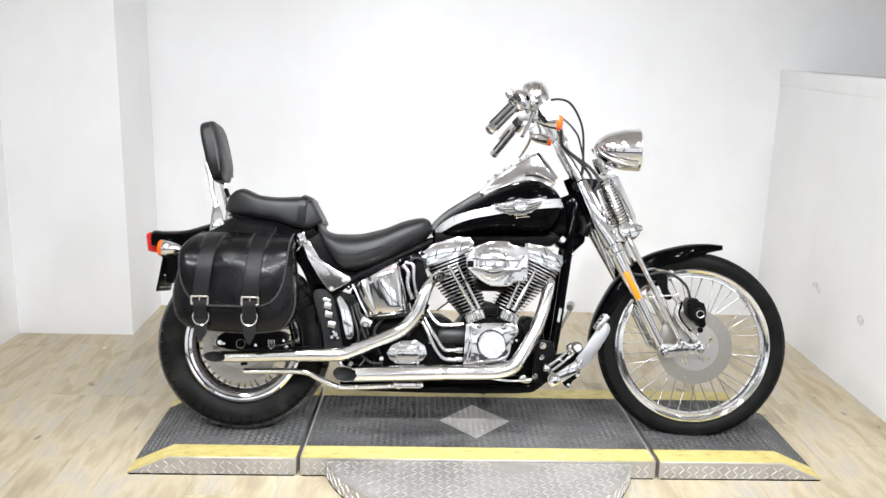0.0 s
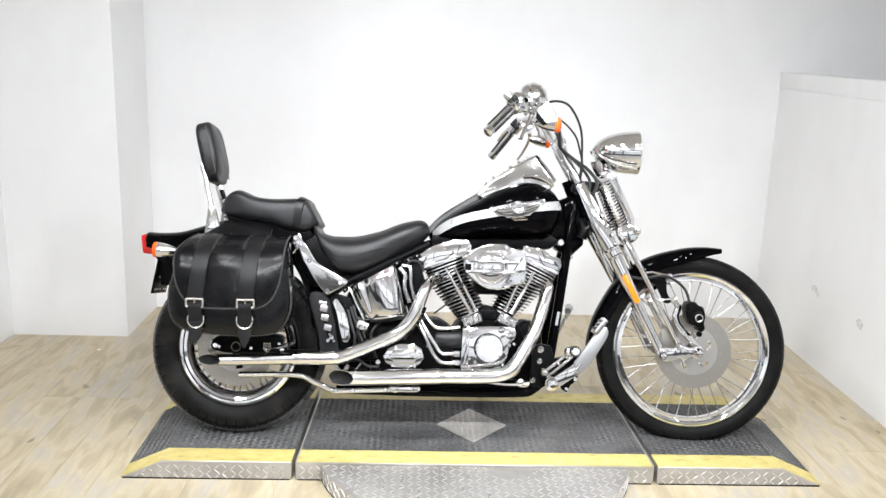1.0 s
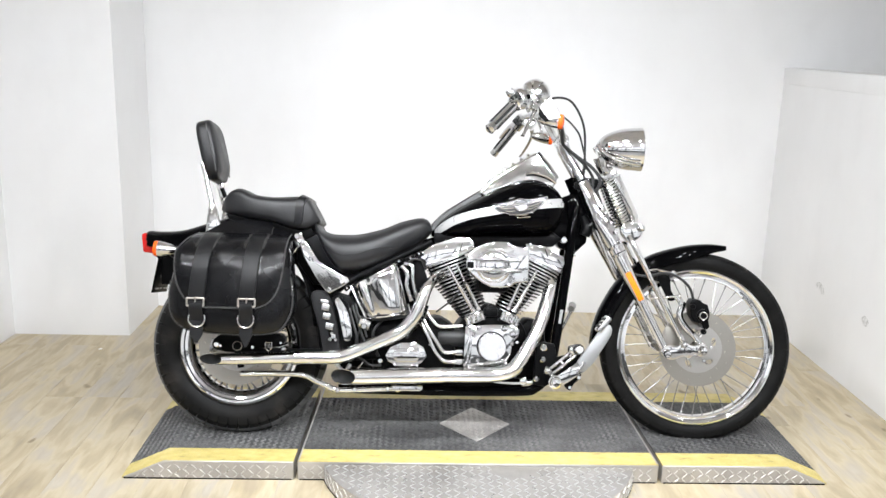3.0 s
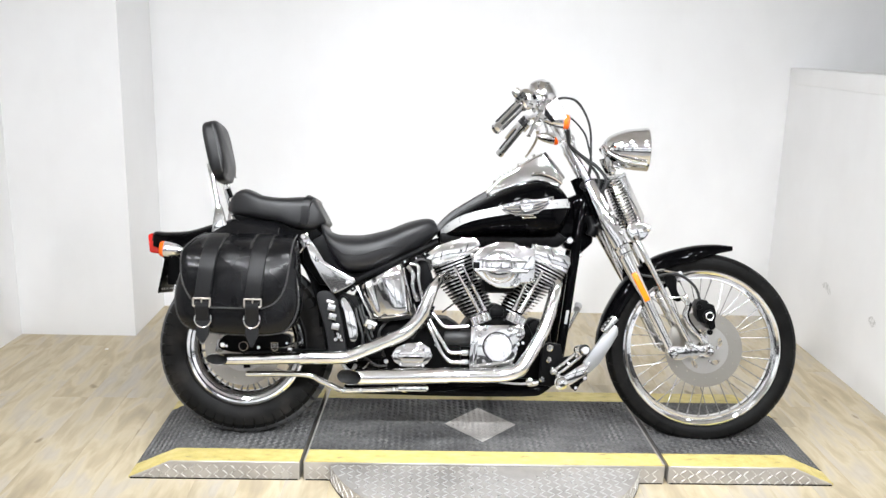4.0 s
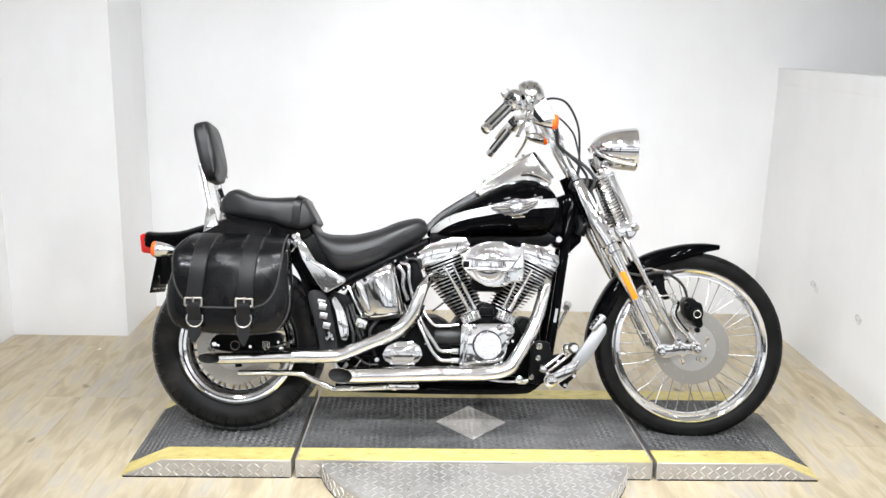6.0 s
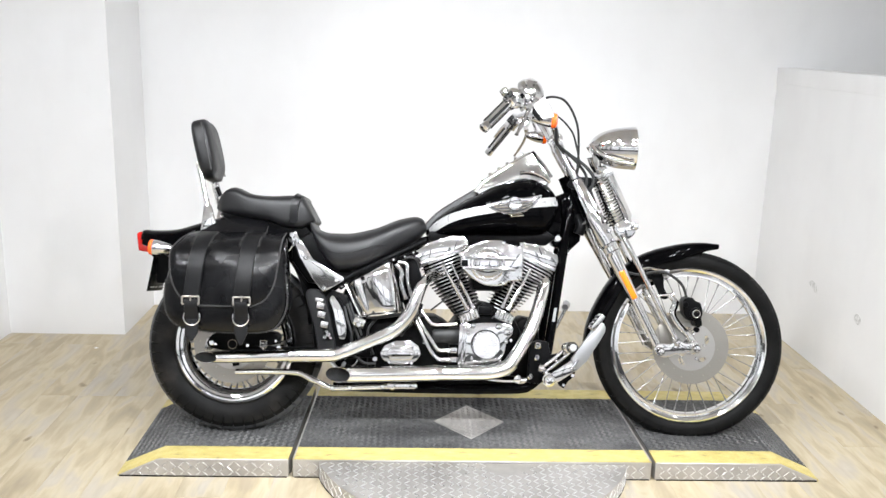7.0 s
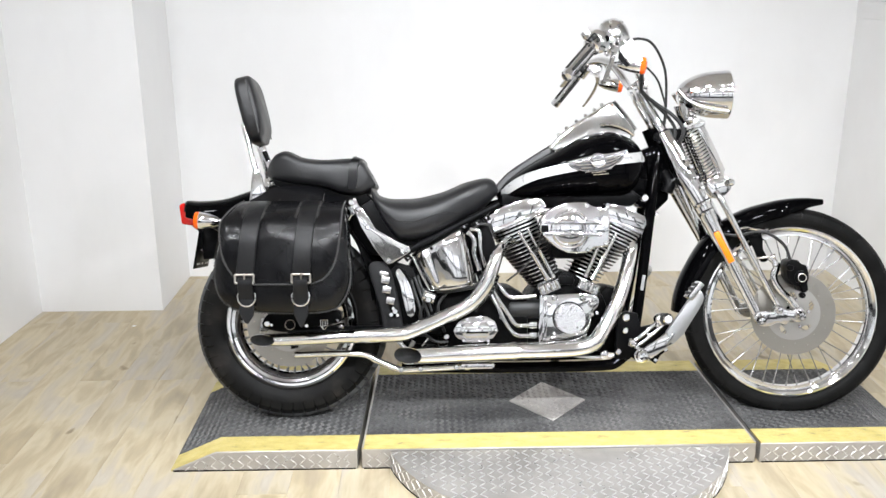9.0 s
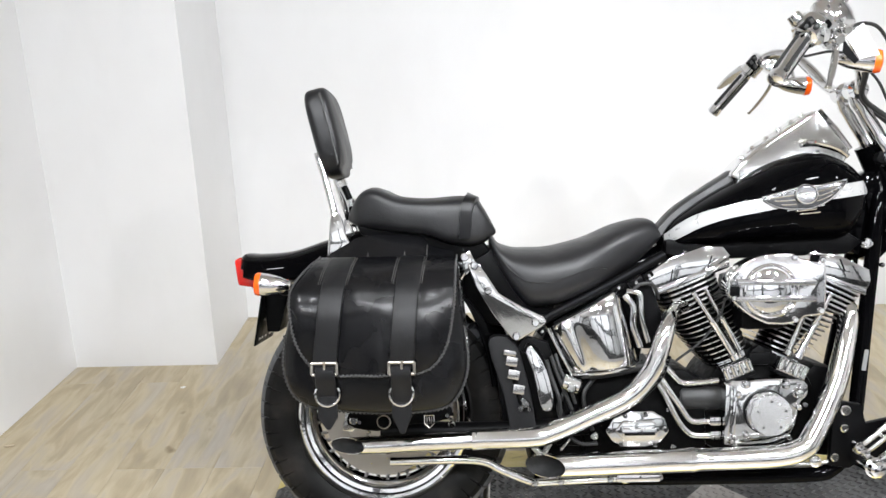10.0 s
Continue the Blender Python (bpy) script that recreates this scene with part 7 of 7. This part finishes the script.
for i in range(len(loop_f)):
    j = (i + 1) % len(loop_f)
    bm.faces.new((loop_f[i], loop_f[j], loop_b[j], loop_b[i]))
edge_path = [v.co.copy() for v in [r[0] for r in front_g[::-1]] + front_g[0][1:] + [r[-1] for r in front_g[1:]]]
flap = part("flap", bm, BAG_LEATHER, bag, "black leather flap with a laced edge", sharp=60)


def lacing(path, parent, pitch=0.0046, length=0.0092, r=0.0020):
    """Slanting stitches along an edge."""
    bm = bmesh.new()
    left, i = 0.0, 0
    for a, b in zip(path, path[1:]):
        d = (b - a)
        L = d.length
        if L < 1e-6:
            continue
        u = d / L
        out = Vector((u.z, 0, -u.x))
        while left < L:
            p = a + u * left
            w = (u * 0.7 + out * (0.7 if i % 2 else -0.7)).normalized()
            tube(bm, [p - w * length / 2 + Vector((0, -0.0002, 0)), p + Vector((0, -0.0035, 0)), p + w * length / 2 + Vector((0, -0.0002, 0))], [r * 0.7, r, r * 0.7], 5)
            left += pitch
            i += 1
        left -= L
    ob = part("lacing", bm, THREAD, parent, "braided leather lacing")
    ob["kind"] = "stuff"
    return ob


lacing(edge_path, flap)
body_edge = [Vector((cx + (x - cx) * 0.985, -0.264, cz + (z - cz) * 0.985)) for x, z in outline]
k0 = min(range(len(body_edge)), key=lambda i: (body_edge[i].x - (-0.612)) ** 2 + (body_edge[i].z - 0.56) ** 2)
k1 = min(range(len(body_edge)), key=lambda i: (body_edge[i].x - (-1.018)) ** 2 + (body_edge[i].z - 0.55) ** 2)
lacing(body_edge[k0:k1 + 1], bag)


def strap_y(x, z):
    return min(flap_surface(x + d, z) for d in (-0.0265, -0.013, 0.0, 0.013, 0.0265)) - 0.0035


for xt, xb, xr_, zt_tail in ((-0.893, -0.922, -0.916, 0.345), (-0.732, -0.753, -0.754, 0.333)):
    bm = bmesh.new()
    rings = []
    stops = [0.715, 0.7125, 0.708, 0.70, 0.688, 0.67, 0.65, 0.62, 0.58, 0.54, 0.50, 0.478]
    for z in stops:
        x = xt + (xb - xt) * (0.715 - z) / (0.715 - 0.478)
        y = strap_y(x, z)
        w = 0.0265
        rings.append([(x - w, y + 0.004, z), (x - w, y - 0.001, z), (x - w + 0.002, y - 0.0035, z), (x, y - 0.0045, z), (x + w - 0.002, y - 0.0035, z), (x + w, y - 0.001, z), (x + w, y + 0.004, z)])
    skin(bm, rings)
    st = part("strap", bm, STRAP_LEATHER, bag, "black leather strap")
    by = strap_y(xb, 0.48)
    bm = bmesh.new()
    rings = []
    for z, w, y in ((0.483, 0.0215, by - 0.004), (0.476, 0.0215, by - 0.0115), (0.462, 0.0225, by - 0.0125), (0.450, 0.0225, by - 0.007), (0.42, 0.0225, by + 0.004), (0.405, 0.0225, by + 0.008)):
        x = xb + (xr_ - xb) * 0.5
        rings.append([(x - w, y + 0.003, z), (x - w + 0.002, y - 0.002, z), (x + w - 0.002, y - 0.002, z), (x + w, y + 0.003, z)])
    skin(bm, rings)
    part("keeper", bm, STRAP_LEATHER, st)
    bm = slab([(xr_ - 0.021, 0.418), (xr_ - 0.023, 0.372), (xr_ - 0.004, zt_tail), (xr_ + 0.004, zt_tail), (xr_ + 0.021, 0.372), (xr_ + 0.020, 0.418)], -0.309, -0.304, 0.0015, 1)
    part("strap_tail", bm, STRAP_LEATHER, st)
    bm = bmesh.new()
    c = Vector((xb + 0.001, by - 0.006, 0.480))
    hw, hh, r = 0.0275, 0.0125, 0.0034
    fr = [c + Vector(p) for p in ((-hw, 0, -hh), (hw, 0, -hh), (hw, 0, hh), (-hw, 0, hh), (-hw, 0, -hh))]
    tube(bm, fr[:2], r, 8)
    tube(bm, fr[1:3], r, 8)
    tube(bm, fr[2:4], r, 8)
    tube(bm, fr[3:], r, 8)
    tube(bm, [c + Vector((0, -0.001, -hh)), c + Vector((0.001, -0.005, hh + 0.004))], 0.0028, 8)
    part("buckle", bm, NICKEL, st, "worn nickel buckle")
    bm = bmesh.new()
    ring = [Vector((xr_ + 0.0255 * math.cos(a), by - 0.002 + 0.004 * math.cos(a), 0.424 + 0.0265 * math.sin(a))) for a in np.linspace(radians(150), radians(390), 24)]
    tube(bm, ring, 0.0029, 8)
    part("d_ring", bm, CHROME, st, "chrome d-ring")
for x0, x1 in ((-0.924, -0.934), (-0.862, -0.872), (-0.763, -0.771), (-0.701, -0.708)):
    for side_step in (-0.0022, 0.0022):
        bm = bmesh.new()
        tube(bm, [Vector((x0 + side_step + (x1 - x0) * (0.714 - z) / 0.054, flap_surface(x0, z) - 0.0008, z)) for z in (0.660, 0.672, 0.684, 0.695, 0.705, 0.713)], 0.0010, 5)
        part("seam", bm, SEAM, flap, "grey double stitching")
bm = bmesh.new()
pts = [(-0.945, -0.150, 0.712), (-0.90, -0.128, 0.738), (-0.862, -0.118, 0.760), (-0.79, -0.116, 0.764), (-0.715, -0.118, 0.757), (-0.69, -0.125, 0.735), (-0.638, -0.14, 0.722)]
rings = []
for x, y, z in spline(pts, 5):
    rings.append([(x, y + 0.004, z), (x, y - 0.002, z), (x, -0.172, 0.700), (x, -0.166, 0.700)])
skin(bm, rings)
yoke = part("yoke", bm, BAG_LEATHER, bag, "black leather yoke over the fender")
for x in (-0.838, -0.752, -0.700):
    bm = bmesh.new()
    tube(bm, [(x, -0.1195 if x < -0.72 else -0.1245, 0.757 if x < -0.72 else 0.741), (x, -0.146, 0.7285), (x, -0.1725, 0.7005)], 0.0011, 5)
    part("seam", bm, SEAM, yoke, "grey stitching")
part("size_tag", slab([(-0.003, -0.011), (0.003, -0.011), (0.003, 0.011), (-0.003, 0.011)], -0.001, 0.001, 0, 1, pose(-0.612, -0.262, 0.53)), CARD, bag, "tiny white tag")


# two bits of litter on the planks
bm = slab([(-0.016, -0.003), (-0.006, -0.005), (0.013, -0.002), (0.016, 0.002), (0.002, 0.005), (-0.012, 0.003)], -0.0015, 0.0015, 0.0005, 1, pose(0, 0, 0.0027, 90, 0, 20))
chip = thing("wood_chip", "small pale wood chip lying on the floor by the wall", "wood chip", pose(-2.124, 0.589, 0))
part("chip", bm, SCRAP, chip)
bm = slab([(-0.009, -0.005), (0.004, -0.007), (0.010, 0.001), (0.001, 0.007), (-0.007, 0.004)], -0.001, 0.001, 0.0003, 1, pose(0, 0, 0.0014, 90, 0, 40))
scrap = thing("paper_scrap", "tiny white paper scrap lying on the floor", "litter", pose(-1.679, 1.002, 0))
part("scrap", bm, CARD, scrap)


# ---- the floor, last ----
floor = solid("floor", block((S_R - S_L, Y_B - S_F, 0.1), 0, pose((S_L + S_R) / 2, (Y_B + S_F) / 2, -0.056)), SUBFLOOR, "limed oak plank floor, light grey-brown and streaky", "floor", kind="structure")
PLW, PLL = 0.1517, 1.22
plank_cache = {}


def plank(x0, x1, y0, y1):
    key = (round(x1 - x0, 3), round(y1 - y0, 3))
    if key not in plank_cache:
        bm = block((key[0] - 0.0004, key[1] - 0.0005, 0.008), 0.0007, None, 1)
        plank_cache[key] = finish("plank", bm, PLANK)
    part("plank", plank_cache[key], PLANK, floor, m=pose((x0 + x1) / 2, (y0 + y1) / 2, -0.004))


rng = random.Random(5)
P_F = -2.2                        # planks one by one up to here; the rest of the floor is one sheet
x = X_L - PLW
while x < X_R - 0.01:
    x1 = min(x + PLW, X_R)
    y = P_F - rng.choice((0.0, 0.2, 0.41, 0.61, 0.81, 1.02))
    while y < Y_B - 0.01:
        a, b = max(y, P_F), min(y + PLL, Y_B)
        if b - a > 0.02:
            plank(x, x1, a, b)
        y += PLL
    x = x1
for nm, xa, xb, ya, yb in (("far_planks", S_L, S_R, S_F, P_F), ("far_planks", S_L, X_L - PLW - 0.0005, P_F, Y_B), ("far_planks", X_R + 0.0005, S_R, P_F, Y_B)):
    sheet = part("far_floor", block((xb - xa, yb - ya, 0.008), 0, pose((xa + xb) / 2, (ya + yb) / 2, -0.0045)), FAR_FLOOR, floor, "plain oak-toned showroom floor")
    sheet["kind"] = "stuff"
